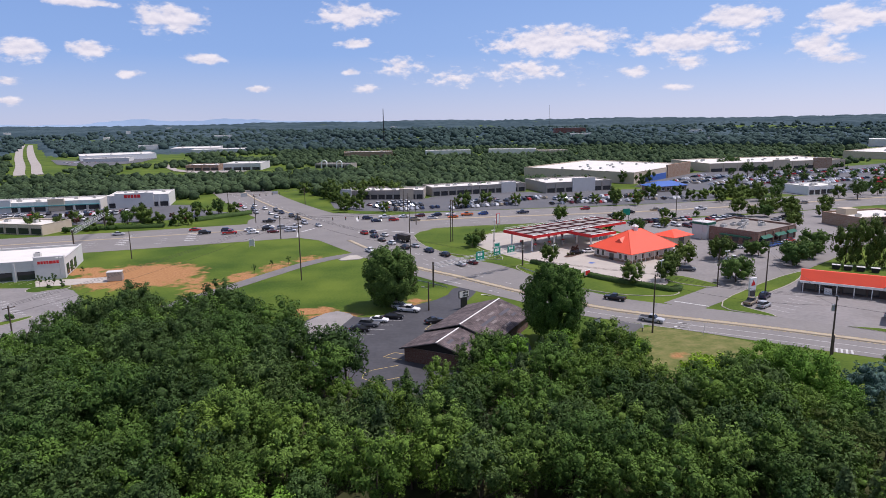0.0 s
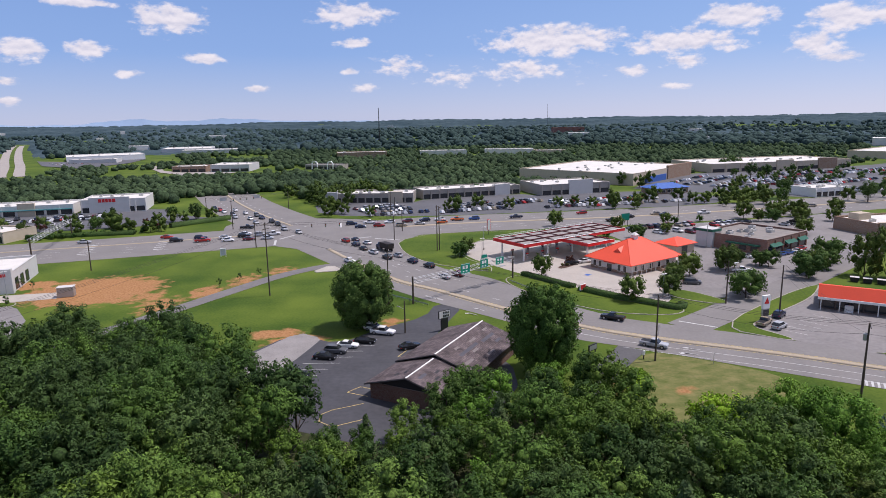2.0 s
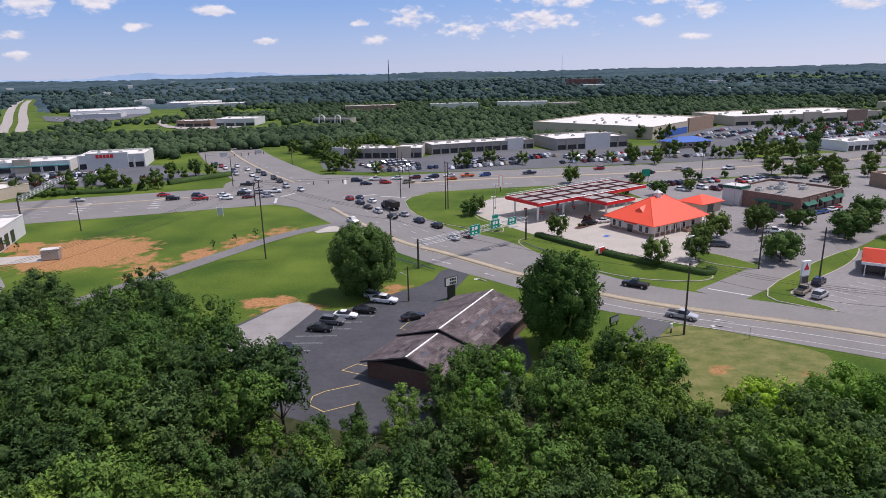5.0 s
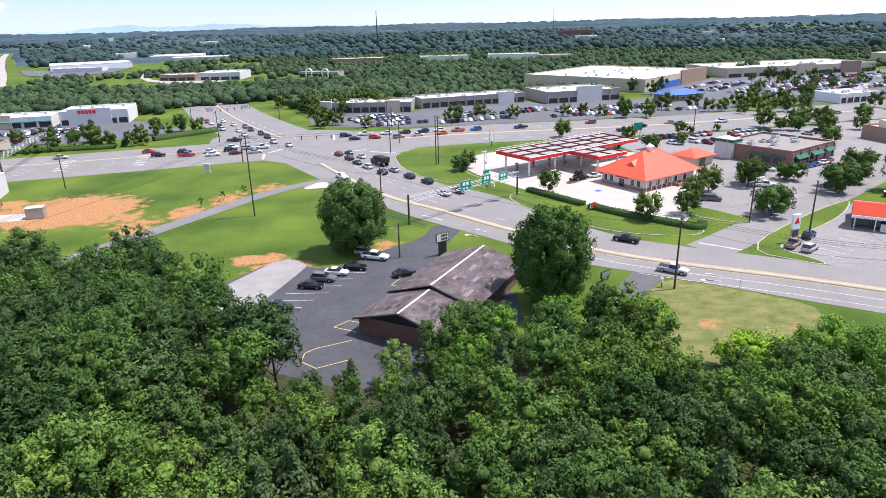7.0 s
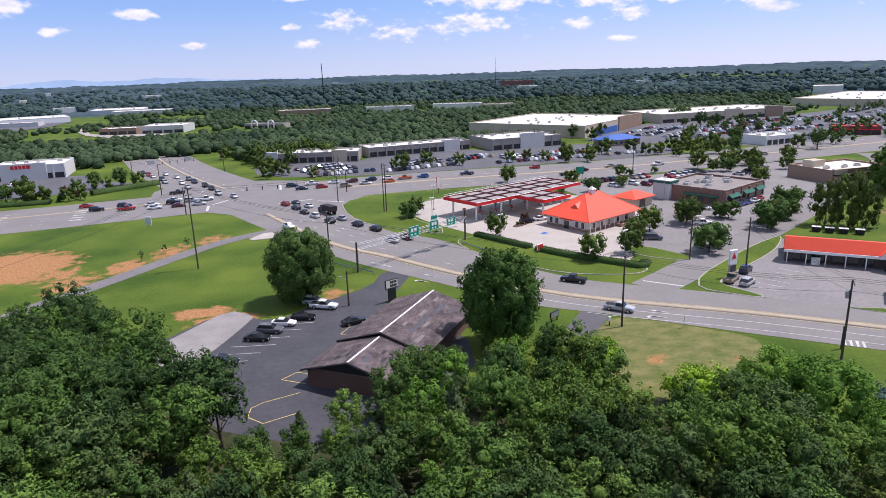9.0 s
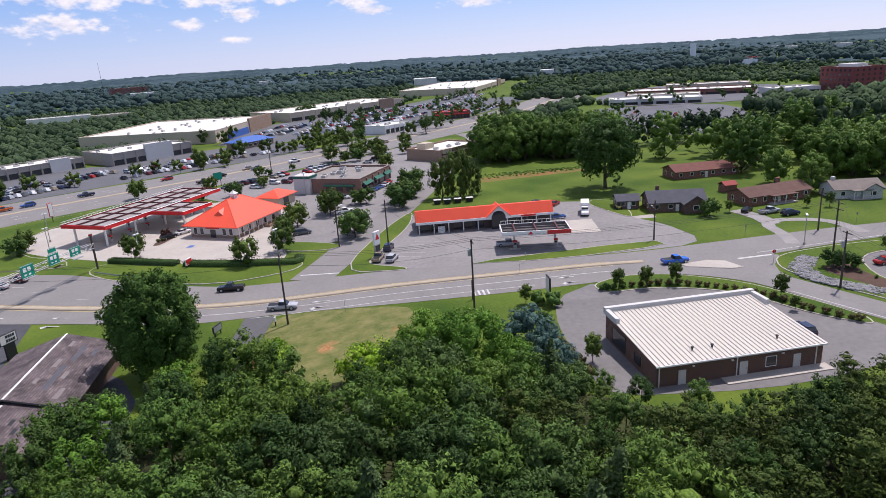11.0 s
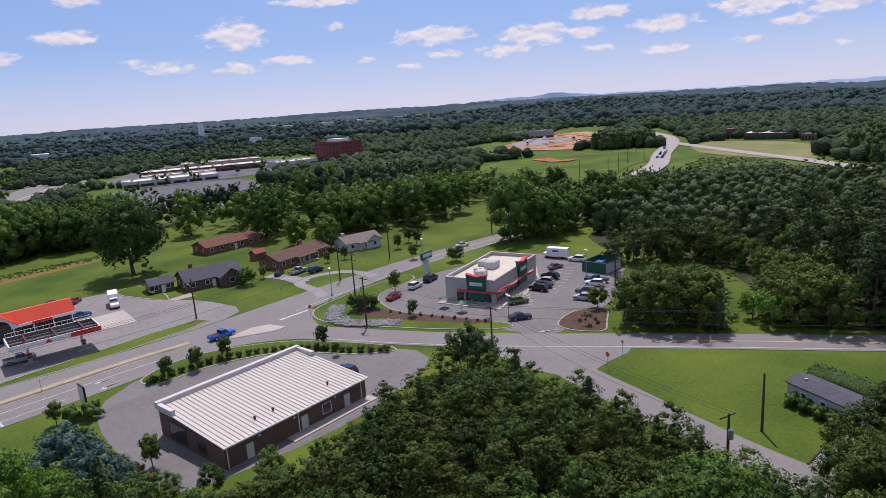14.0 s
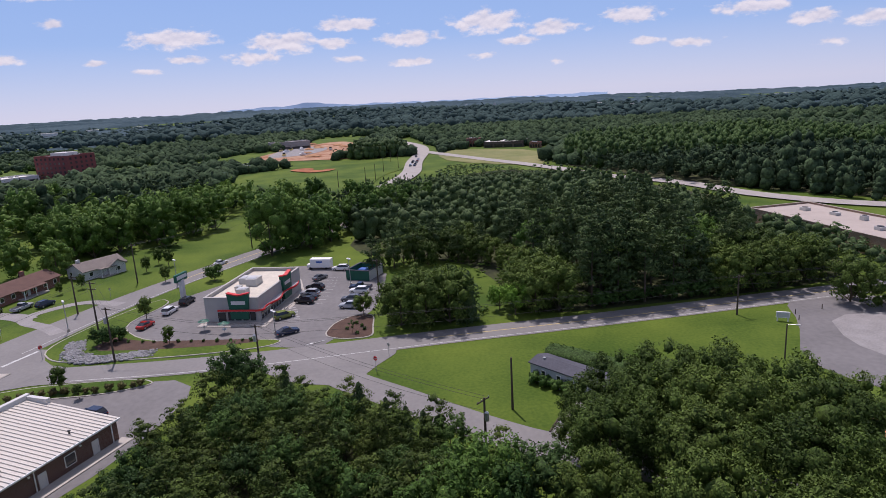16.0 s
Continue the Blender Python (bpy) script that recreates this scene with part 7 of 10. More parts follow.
def tree_kind(key, material, shape, h, r, base, n_cards, size, lobes=9, seed=0, tr=0.25, **kw):
    rng = np.random.default_rng(seed)
    make = {"broad": lobe_crown, "cone": cone_crown, "pine": pine_crown}[shape]
    leaf = make(rng, h, r, base, lobes, n_cards, size, **kw) if shape == "broad" else make(rng, h, r, base, n_cards, size, **kw)
    TREES[key] = (mixed_mesh("crown", leaf[:3], leaf[3:], material), trunk_mesh(rng, h, base, tr, 4 if shape == "broad" else 0), leaf, h, r)


for k in range(4):
    tree_kind(f"wood{k}", (LEAF, LEAF_MID, LEAF, LEAF_WARM)[k], "broad", 9.2 + k * 0.5, 3.3 + 0.2 * k, 1.2, 2300, 0.2, 16, 20 + k, 0.2, spread=0.72, lob=(0.28, 0.44), tufts=8, core=0.48)
for k in range(2):
    tree_kind(f"dark{k}", LEAF_DARK, "broad", 9.4, 3.4, 1.4, 2300, 0.2, 16, 40 + k, 0.2, spread=0.72, lob=(0.28, 0.44), tufts=8, core=0.48)
tree_kind("bright", LEAF_FRESH, "broad", 7.8, 3.2, 1.2, 2500, 0.185, 15, 50, 0.18, spread=0.72, lob=(0.28, 0.44), tufts=8, core=0.48)
tree_kind("lime", LEAF_BRIGHT, "broad", 4.6, 4.2, 0.3, 3400, 0.21, 26, 51, 0.15, core=0.46)
tree_kind("bushy", LEAF_FRESH, "broad", 10.5, 6.0, 0.6, 7500, 0.21, 40, 53, 0.3, core=0.5, lob=(0.24, 0.36), low=0.85)
tree_kind("cedar", LEAF_PINE, "cone", 9.0, 2.6, 0.4, 1200, 0.28, seed=52, tr=0.18)
for k in range(2):
    tree_kind(f"big{k}", (LEAF_MID, LEAF_DARK)[k], "broad", 15.0, 5.6, 2.4, 3900, 0.24, 26, 60 + k, 0.4, spread=0.75, lob=(0.24, 0.4), core=0.5)
tree_kind("round", LEAF_MID, "broad", 16.5, 6.6, 0.6, 14000, 0.24, 72, 64, 0.5, spread=0.76, lob=(0.24, 0.32), tufts=7, ragged=0.3, low=1.0, core=0.8)
tree_kind("round_light", LEAF, "broad", 16.5, 6.6, 0.6, 14000, 0.24, 72, 83, 0.5, spread=0.76, lob=(0.24, 0.32), tufts=7, ragged=0.3, low=1.0, core=0.8)
for k in range(2):
    tree_kind(f"lawn_oak{k}", LEAF_OAK, "broad", 14.6, 6.2, 1.6, 8000, 0.2, 44, 56 + k, 0.4, lob=(0.2, 0.34), core=0.5, low=0.8)
tree_kind("oak", LEAF_MID, "broad", 21.0, 9.5, 2.4, 5600, 0.42, 44, 66, 0.6, lob=(0.2, 0.34), low=0.85)
tree_kind("tall_dark0", LEAF, "broad", 22.0, 6.9, 0.3, 1200, 0.52, 20, 67, 0.4, low=0.98, tufts=5, core=0.7, lob=(0.3, 0.44), spread=0.72, ragged=0.6)
tree_kind("tall_dark1", LEAF, "broad", 19.0, 6.6, 0.3, 1200, 0.52, 20, 68, 0.4, low=0.98, tufts=5, core=0.7, lob=(0.3, 0.44), spread=0.72, ragged=0.6)
tree_kind("thicket", LEAF_OAK, "broad", 13.0, 5.2, 0.2, 2100, 0.31, 24, 69, 0.3, spread=0.86, low=0.98)
tree_kind("street", LEAF_OAK, "broad", 7.4, 3.4, 0.9, 1200, 0.24, 16, 70, 0.13, lob=(0.3, 0.4), spread=0.7, ragged=0.6, core=0.7, low=0.9)
tree_kind("street_low", LEAF_MID, "broad", 5.6, 3.5, 0.9, 1000, 0.25, 14, 71, 0.15, flat=0.85, lob=(0.32, 0.42), spread=0.7, ragged=0.6, core=0.72, low=0.9)
tree_kind("lot", LEAF_OAK, "broad", 7.6, 3.2, 0.5, 520, 0.36, 7, 72, 0.15, lob=(0.36, 0.5), tufts=4, core=0.84, low=0.95)
tree_kind("pine0", LEAF_PINE, "pine", 20.5, 4.6, 5.0, 1500, 0.36, seed=74, tr=0.3)
tree_kind("pine1", LEAF_PINE, "pine", 17.5, 4.4, 2.6, 1500, 0.36, seed=75, tr=0.28)
for k in range(2):
    tree_kind(f"young_pine{k}", LEAF_SCRUB, "pine", 8.6 - k, 2.7, 0.4, 1500, 0.18, seed=84 + k, tr=0.12, boughs=20)
tree_kind("spruce", LEAF_BLUE, "broad", 6.6, 3.5, 0.3, 2200, 0.2, 22, 76, 0.2, spread=0.85)
tree_kind("shrub", LEAF_MID, "broad", 1.15, 0.8, 0.05, 220, 0.1, 5, 78, 0.06, core=0.9, lob=(0.42, 0.6), spread=0.5, tufts=4)
tree_kind("shrub_brown", LEAF_OLIVE, "broad", 1.05, 0.78, 0.05, 220, 0.1, 5, 79, 0.06, core=0.9, lob=(0.42, 0.6), spread=0.5, tufts=4)
tree_kind("small", LEAF_OAK, "broad", 3.5, 1.12, 0.9, 520, 0.13, 10, 80, 0.07, core=0.78, lob=(0.4, 0.52), spread=0.6, ragged=0.4, low=0.9)
tree_kind("sapling", LEAF_DARK, "broad", 3.2, 0.8, 0.8, 220, 0.14, 5, 81, 0.05)
tree_kind("purple", LEAF_RED, "broad", 4.2, 2.2, 0.9, 500, 0.22, 7, 82, 0.1)


def tree(key, x, y, scale=1.0, name="tree", label="leafy green deciduous tree", category="tree", group="", z=0.0, sz=None):
    crown, trunk, *_ = TREES[key]
    t = new(name)
    t.matrix_world = pose(x, y, z, 0, 0, float(RNG.uniform(0, 360))) @ Matrix.Diagonal((scale, scale, sz or scale, 1))
    tagged(t, label, category, group)
    obj("trunk", trunk, None, t)
    obj("crown", crown, None, t)
    return t


def inside(p, ring):
    x, y = p
    hit = False
    for i in range(len(ring)):
        (x0, y0), (x1, y1) = ring[i - 1], ring[i]
        if (y0 > y) != (y1 > y) and x < (x1 - x0) * (y - y0) / (y1 - y0) + x0:
            hit = not hit
    return hit


def scatter(ring, step, rng, jitter=0.42):
    xs, ys = [p[0] for p in ring], [p[1] for p in ring]
    out = []
    row = 0
    for y in np.arange(min(ys), max(ys), step * 0.87):
        row += 1
        for x in np.arange(min(xs) + (row % 2) * step / 2, max(xs), step):
            p = (x + rng.uniform(-jitter, jitter) * step, y + rng.uniform(-jitter, jitter) * step)
            if inside(p, ring):
                out.append(p)
    return out


def joined_trees(name, label, places, kind_material, group=""):
    """Many trees in one mesh. places: (key, x, y, z, scale, upright scale)."""
    Q, T = ([], [], []), ([], [], [])
    a = b = 0
    for key, x, y, z, s, sz in places:
        cv, cf, cn, v, f, nn = TREES[key][2]
        w = RNG.uniform(0, 6.28)
        rot = np.array([[math.cos(w), math.sin(w), 0], [-math.sin(w), math.cos(w), 0], [0, 0, 1]])
        for out, verts, tris, nor, at in ((Q, cv, cf, cn, a), (T, v, f, nn, b)):
            out[0].append(verts @ rot * (s, s, sz) + (x, y, z)), out[1].append(tris + at), out[2].append(nor @ rot)
        a += len(cv)
        b += len(v)
    me = mixed_mesh(name, [np.concatenate(q) for q in Q], [np.concatenate(q) for q in T], kind_material)
    return tagged(obj(name, me), label, "woods", group, "stuff")


# foreground woodland below the camera
rng = np.random.default_rng(11)
WOOD_LEFT = [(-46, 56), (-64, 84), (-86, 112), (-80, 126), (-72, 142), (-52, 143), (-41, 134.5), (-29, 120.5), (-18, 108), (-15, 101), (-26, 84), (-42, 60)]
WOOD_MID = [(-44, 62), (-28, 84), (-16, 102), (-13, 104), (-8, 102), (-2, 107), (4, 113), (9, 117), (16, 123), (26, 122), (33, 119), (37, 110), (46, 105), (57, 107), (60, 100), (60, 88), (62.5, 79), (67.5, 71.5), (74, 64), (87, 60), (99, 57), (99, 45), (93, 34),
            (87, 27), (79, 21), (72, 15), (60, 14), (46, 30), (40, 48), (22, 60), (-8, 58), (-36, 46)]
woods = []
for (x, y) in scatter(WOOD_LEFT, 6.0, rng):
    d = rng.uniform()
    key = "big%d" % rng.integers(2) if d < 0.34 else ("wood0", "wood2")[rng.integers(2)] if d < 0.7 else "dark%d" % rng.integers(2)
    s = rng.uniform(0.75, 0.98) if key.startswith("big") else rng.uniform(1.0, 1.4)
    woods.append((key, x, y, 0, s, s))
for (x, y) in scatter(WOOD_MID, 4.3, rng):
    if x > 54 - (y - 60) * 0.3 and not (x < 66 and y > 80):
        key = ("young_pine0", "young_pine1", "young_pine0", "young_pine1", "dark0", "young_pine1", "wood1")[rng.integers(7)]
        g = rng.uniform(0.78, 1.0) * (0.8 if x > 56 and y > 58 + (87 - x) * 0.35 else 1.0) * (1.0 if "pine" in key else 0.8)
        woods.append((key, x, y, 0, g * 1.15, g))
for (x, y) in scatter(WOOD_MID, 5.5, rng):
    d = rng.uniform()
    if x > 54 - (y - 60) * 0.3 and not (x < 66 and y > 80):
        continue
    if d < 0.66:
        key = "wood%d" % rng.integers(4)
    elif d < 0.87:
        key = "dark%d" % rng.integers(2)
    elif d < 0.91 and x < 60:
        key = "bright"
    else:
        key = "cedar"
    s = 1.06 * rng.uniform(0.8, 1.22)
    if -14 < x < 7 and y > 96:
        s *= 0.72
    if x < 44 and y > 90:
        s *= 0.86
    if x > 56 and y > 58 + (87 - x) * 0.35:
        s *= 0.72
    woods.append((key, x, y, 0, s, s))
KEEP_OFF = ((59, 99, 7), (55, 104.5, 6), (47, 107.5, 7), (70, 98.5, 4.5), (65.5, 89.5, 4), (61.5, 93, 4.5), (66, 86, 3))
woods = [w for w in woods if math.hypot(w[1] - 7, w[2] - 31) > 40 and w[2] > 20 - w[1] * 0.2 and all(math.hypot(w[1] - x, w[2] - y) > d for x, y, d in KEEP_OFF)]
single = [w for w in woods if 62 < w[2] < 112 and -42 < w[1] < 62 or w[1] > 66][:245]
rest = [w for w in woods if w not in single]
for key, x, y, z, s, sz in single:
    tree(key, x, y, s, "woodland_tree", "dark pointed cedar of a dense low wood" if key == "cedar" else "leafy deciduous tree of a dense low wood", "tree", "woodland trees")
for m in {TREES[w[0]][0].materials[0].name for w in rest}:
    joined_trees("woodland_canopy", "closed green canopy of a dense wood", [w for w in rest if TREES[w[0]][0].materials[0].name == m], MATS[m])
# trees that stand out
tree("round", -13.7, 160.5, 1.04, "shade_tree", "large round dark green tree over parked cars")
tree("round_light", 23.4, 131.0, 1.02, "shade_tree", "large dense green tree beside the brown roof", sz=1.16)
for x, y, s in ((59, 99, 1.03), (55, 104.5, 0.9), (61.5, 93, 0.68), (64, 96, 0.55)):
    tree("bushy", x, y, s, "bushy_tree", "bushy bright green tree at the plot edge")
for x, y, s in ((5.2, 110.5, 0.95), (9.5, 113.5, 0.95)):
    tree("wood%d" % (int(x) % 4), x, y, s, "bushy_tree", "dense green tree against the restaurant wall")
tree("lime", 47, 107.5, 1.15, "lime_tree", "bright yellow-green leafy tree")
for x, y, s in ((40.5, 129, 0.5), (40, 125, 0.55), (38, 121.5, 0.5)):
    tree("lime", x, y, s, "kudzu_mound", "low mound of bright green vines", "bush", "", sz=0.3)
tree("lime", 66, 86, 0.55, "lime_tree", "small bright yellow-green tree")
tree("spruce", 70, 98.5, 1.2, "blue_spruce", "blue-green spruce beside the shop lot", "tree")
tree("spruce", 67, 91, 1.05, "evergreen", "grey-green evergreen beside the shop lot", "tree")
tree("cedar", 64.5, 88.5, 0.9, "evergreen", "dark green evergreen beside the shop lot", "tree", sz=0.85)
for x, y, s in ((69, 77, 0.52), (72.5, 71, 0.6), (76, 66, 0.52), (66.5, 81.5, 0.5)):
    tree("wood%d" % (int(x) % 4), x, y, s, "bushy_tree", "dense bush behind the brick shop")
for k, (x, y, s) in enumerate(((82, -8, 0.9), (78, -14, 0.95), (76, -2, 0.9), (72, -20, 0.95), (70, 5, 0.86), (69, -9, 1.05), (64, -17, 1.0), (62, -2, 1.0), (61, 10, 0.8), (57, -10, 1.0), (55, 1, 0.95), (52, -18, 1.0), (84, -2, 0.78), (79, 3.5, 0.74),
                             (49, -6, 0.95), (48, 6, 0.85), (66, -25, 0.9), (75.5, 6, 0.6), (68, -1.5, 0.9))):
    tree("lawn_oak%d" % (k % 2), x, y, s, "oak_tree", "large spreading oak tree beside the mobile home", "tree", "oaks by the mobile home")
for x, y, s in ((105, 52.5, 1.1), (103, 50, 1.0), (97, 43.5, 0.9), (91.5, 33, 0.82), (88, 29.5, 0.7), (85.5, 27, 0.66), (83, 25, 0.7)):
    tree("cedar" if x < 100 else "dark1", x, y, s, "roadside_cedar", "dark pointed cedar at the wood's edge", "tree", "cedars at the edge")
# planted trees
STREET_TREES = [
    (34.9, 206.5, "street", 1.0), (53.7, 178, "street", 1.05), (65, 182.5, "street", 1.0), (78.1, 202.6, "street", 1.1), (91.3, 208, "street", 1.15), (87.4, 184.6, "street_low", 1.1), (11, 235, "street_low", 0.95), (13.5, 240, "street", 0.9), (54, 293, "street", 1.1),
    (97, 219, "street", 0.9), (114.6, 206, "street_low", 1.15), (122, 209, "street_low", 1.15), (101, 221, "street_low", 0.7), (78, 282, "street", 0.9), (70, 268, "street_low", 0.7), (95, 272, "street", 0.7), (103, 296, "street", 0.75), (142, 306, "street", 1.2),
    (156, 307, "street", 1.15), (168, 309, "street", 1.2),
]
LOT_TREES = [
    (190, 316, "street", 1.1), (150, 296, "street_low", 1.1), (115, 205, "street", 1.0), (93, 211, "street", 1.1), (84, 179, "street_low", 1.4), (111, 199, "street_low", 1.4), (128, 217, "street_low", 1.5), (146, 264, "street", 1.1), (81, 264, "street_low", 1.0),
    (107, 296, "street_low", 0.55), (120, 301, "street_low", 0.5), (70, 193, "street", 0.95), (105, 215, "street_low", 0.9), (145, 298, "street", 0.85), (159, 290, "street", 1.2), (160, 308, "street", 0.8), (176, 295, "street", 0.9), (107, 213, "street_low", 1.0),
    (72, 197, "street", 0.9),
]
for x, y, k, s in STREET_TREES + LOT_TREES:
    tree(k, x, y, s, "parking_tree", "small planted dark green tree", "tree", "planted trees in the lots")
for x, y, s in ((128, 199.5, 1.6), (132.5, 196, 1.95), (136.5, 194.5, 1.35)):
    tree("thicket", x, y, s * 0.47, "tall_tree", "tall dark tree behind the store", "tree", "trees behind the store", sz=s * 0.7)
for x, y, k, q in ((-119.7, 185, "sapling", 1.2), (-115.4, 184.8, "sapling", 1.4), (-107.4, 152.6, "shrub", 1.5), (-97.6, 136.6, "shrub", 1.8), (-116.6, 184.2, "shrub", 0.8), (-113, 185.4, "shrub", 0.8)):
    tree(k, x, y, q, "clinic_shrub" if k == "shrub" else "clinic_tree", "dark planted shrub in a kerbed bed" if k == "shrub" else "thin planted tree in a kerbed bed", k if k == "shrub" else "tree", "planting at the clinic", 0.15)
for k in range(12):
    tree("shrub", -166 + k * 3.6 + float(RNG.uniform(-0.6, 0.6)), 280 + k * 1.5 + float(RNG.uniform(-0.8, 0.8)), float(RNG.uniform(1.7, 2.6)), "bank_shrub", "dark rounded shrub on the road bank", "shrub", "shrubs on the road bank")
tree("purple", 46, 220.5, 0.8, "maroon_tree", "small maroon-leaved tree in a kerbed island")
for x, y in ((43.5, 218.5), (45, 219), (47.2, 221.8), (48.6, 222.6)):
    tree("shrub_brown", x, y, 0.9, "shrub", "low olive shrub in a forecourt island", "shrub", "shrubs in the forecourt island", 0.1)
tree("oak", 171, 168, 1.18, "oak_tree", "huge spreading oak on the lawn")
tree("sapling", 163, 157, 2.2, "sparse_tree", "sparse-leaved tree beside the cottage")
tree("street_low", 159.5, 123.5, 0.85, "garden_bush", "round bush beside the cottage", "bush")
rng = np.random.default_rng(17)
for x, y in scatter([(174, 240), (186, 229), (216, 206), (228, 202), (236, 214), (226, 240), (196, 256)], 7.6, rng):
    tree("tall_dark%d" % rng.integers(2), x, y, rng.uniform(0.78, 1.0), "tall_oak", "tall dark woodland tree behind the field", "tree", "tall trees behind the field")
for ring, st in (([(222, 126), (236, 104), (286, 92), (306, 136), (266, 150), (236, 140)], 9.5), ([(206, 46), (218, 54), (262, 26), (300, 6), (280, -6), (228, 30)], 9.0), ([(290, 100), (330, 60), (352, 110), (316, 170)], 12)):
    for x, y in scatter(ring, st, rng):
        # trees past x = 245 are lowered to keep the fields in the camera's view
        tree("tall_dark%d" % rng.integers(2), x, y, rng.uniform(0.68, 0.95) * min(1.0, max(0.3, (392 - x) * 0.105 / 17) if x > 245 else 1.0), "garden_oak", "tall shady tree among the houses", "tree", "trees among the houses")
for x, y, s in ((207, 131, 0.68), (201, 117.5, 0.7), (216, 147, 0.9), (222, 156, 0.95), (230, 150, 0.9), (233, 111, 0.95), (227, 117, 0.85), (236, 97, 0.88), (244, 102, 0.9), (260, 95, 0.85), (262, 85, 0.8), (252, 90, 0.8), (208, 58, 1.05), (214, 54, 0.95), (219, 50, 0.9), (255, 60, 0.95), (264, 56, 0.9), (246, 66, 0.8), (282, 47, 0.8), (228, 186, 0.95),
                (290, 166, 0.95), (282, 160, 0.9), (315, 157, 0.85), (308, 165, 0.9), (328, 170, 0.85), (272, 31, 0.75)):
    tree("tall_dark%d" % (int(x) % 2), x, y, s, "garden_oak", "tall shady tree among the houses", "tree", "trees among the houses")
for x, y, s in ((200, 93, 0.7), (205, 88, 0.8), (187, 106, 0.6), (186, 84, 0.7), (209, 92, 0.75), (166, 122, 0.5), (183, 110, 0.5)):
    tree("small", x, y, s * 2, "garden_tree", "small leafy garden tree", "tree", "small garden trees")
for x, y, k, s in ((154, 80, "small", 1.5), (135.2, 70.2, "small", 1.15), (140, 81.5, "street_low", 0.6), (183, 70.5, "street_low", 0.8), (141.9, 31.5, "street", 0.7), (131, 34, "sapling", 0.9), (138.5, 84, "street_low", 0.7),
                   (100.6, 106.0, "small", 1.25), (105, 103, "small", 1.3), (110.4, 100.3, "small", 1.3), (117.2, 83.5, "small", 1.3), (74.3, 89.5, "small", 1.35), (83.5, 113.5, "small", 1.1), (113.2, 79, "small", 0.75), (86, 109, "shrub", 2.4), (84.5, 111.5, "shrub", 2.2)):
    tree(k, x, y, s, "ornamental_tree", "small clipped ornamental tree in a bed", "tree", "ornamental trees", 0.15)
for x, y in ((-120, 203), (-115, 200), (-56, 205), (-60, 198.5), (-52, 211), (-118, 186), (-112, 183.5)):
    tree("sapling", x, y, 1.0, "sapling", "thin young planted tree", "tree", "young planted trees")


# clipped hedge and shrub rows
def hedge(name, line, w, h, label):
    t = spline(line, 0.8)
    n = sides(t)
    rg = np.random.default_rng(5)
    P, N = [], []
    for k in range(len(t)):
        for _ in range(46):
            u, z = rg.uniform(-1, 1), rg.uniform(0.05, 1)
            if abs(u) < 0.8:
                z = 1.0
            P.append((*(t[k, :2] + n[k] * u * w + rg.uniform(-0.4, 0.4, 2)), z * h + rg.uniform(-0.06, 0.08) + 0.15))
            N.append((n[k][0] * u, n[k][1] * u, 0.8 if z == 1.0 else 0.1))
    q = cards(np.array(P), np.array(N) + rg.normal(size=(len(P), 3)) * 0.3, 0.16, rg)
    q = (*q, np.repeat(unit(np.array(N, float)), 3, axis=0))
    k = len(t)
    a, b = t[:, :2] + n * w * 0.92, t[:, :2] - n * w * 0.92
    v = np.concatenate([np.c_[a, np.full(k, 0.1)], np.c_[a, np.full(k, h * 0.95 + 0.12)], np.c_[b, np.full(k, h * 0.95 + 0.12)], np.c_[b, np.full(k, 0.1)]])
    f = []
    for s in range(3):
        for i in range(k - 1):
            f += [(s * k + i, s * k + i + 1, (s + 1) * k + i + 1), (s * k + i, (s + 1) * k + i + 1, (s + 1) * k + i)]
    f += [(0, k, 2 * k), (0, 2 * k, 3 * k), (k - 1, 2 * k - 1, 3 * k - 1), (k - 1, 3 * k - 1, 4 * k - 1)]
    return tagged(obj(name, mixed_mesh(name, q, (v, np.array(f), unit(v - np.c_[np.tile(t[:, :2], (4, 1)), np.full(4 * k, 0.3)])), LEAF_DARK)), label, "hedge")


hedge("hedge", [(43, 189.5), (50, 181.5), (58, 174.5), (63, 170.5), (65.3, 173)], 1.25, 1.15, "clipped dark green hedge along the forecourt")
hedge("hedge", [(29.5, 207.5), (35, 200), (41.5, 191.5)], 1.2, 1.1, "clipped dark green hedge along the forecourt")
hedge("hedge", [(-119, 308), (-110, 318), (-99, 329.5)], 1.6, 1.9, "dark green bushes along the shopping lot")
hedge("hedge", [(-168, 284), (-150, 288), (-128, 292)], 1.4, 1.6, "dark green bushes along the shopping lot")
hedge("hedge", [(108.5, 0.2), (104, -4), (97, -9.5)], 1.6, 2.3, "dark hedge behind the mobile home")
ring = spline([(98.2, 108), (106.3, 103.2), (112.2, 96.5), (115.6, 87.5), (114.8, 77), (115.6, 70)], 1.55)
for k, (x, y) in enumerate(ring[:, :2]):
    tree("shrub" if k < 4 else "shrub_brown", x, y, float(RNG.uniform(0.9, 1.25)), "shrub", "low rounded clipped shrub in a bed", "shrub", "shrubs round the shop", 0.15)
ring = spline([(79.8, 105), (77, 100.5), (74.6, 95), (72.4, 90), (71, 87)], 1.4)
for k, (x, y) in enumerate(ring[:, :2]):
    tree("shrub_brown" if k > 2 else "shrub", x, y, float(RNG.uniform(0.9, 1.3)) * (1.5 if k < 3 else 1.0), "shrub", "rounded shrub in a mulch bed", "shrub", "shrubs along the shop drive", 0.05)
ring = spline([(140.5, 84), (137.5, 76), (135, 66), (132.2, 54)], 2.2)
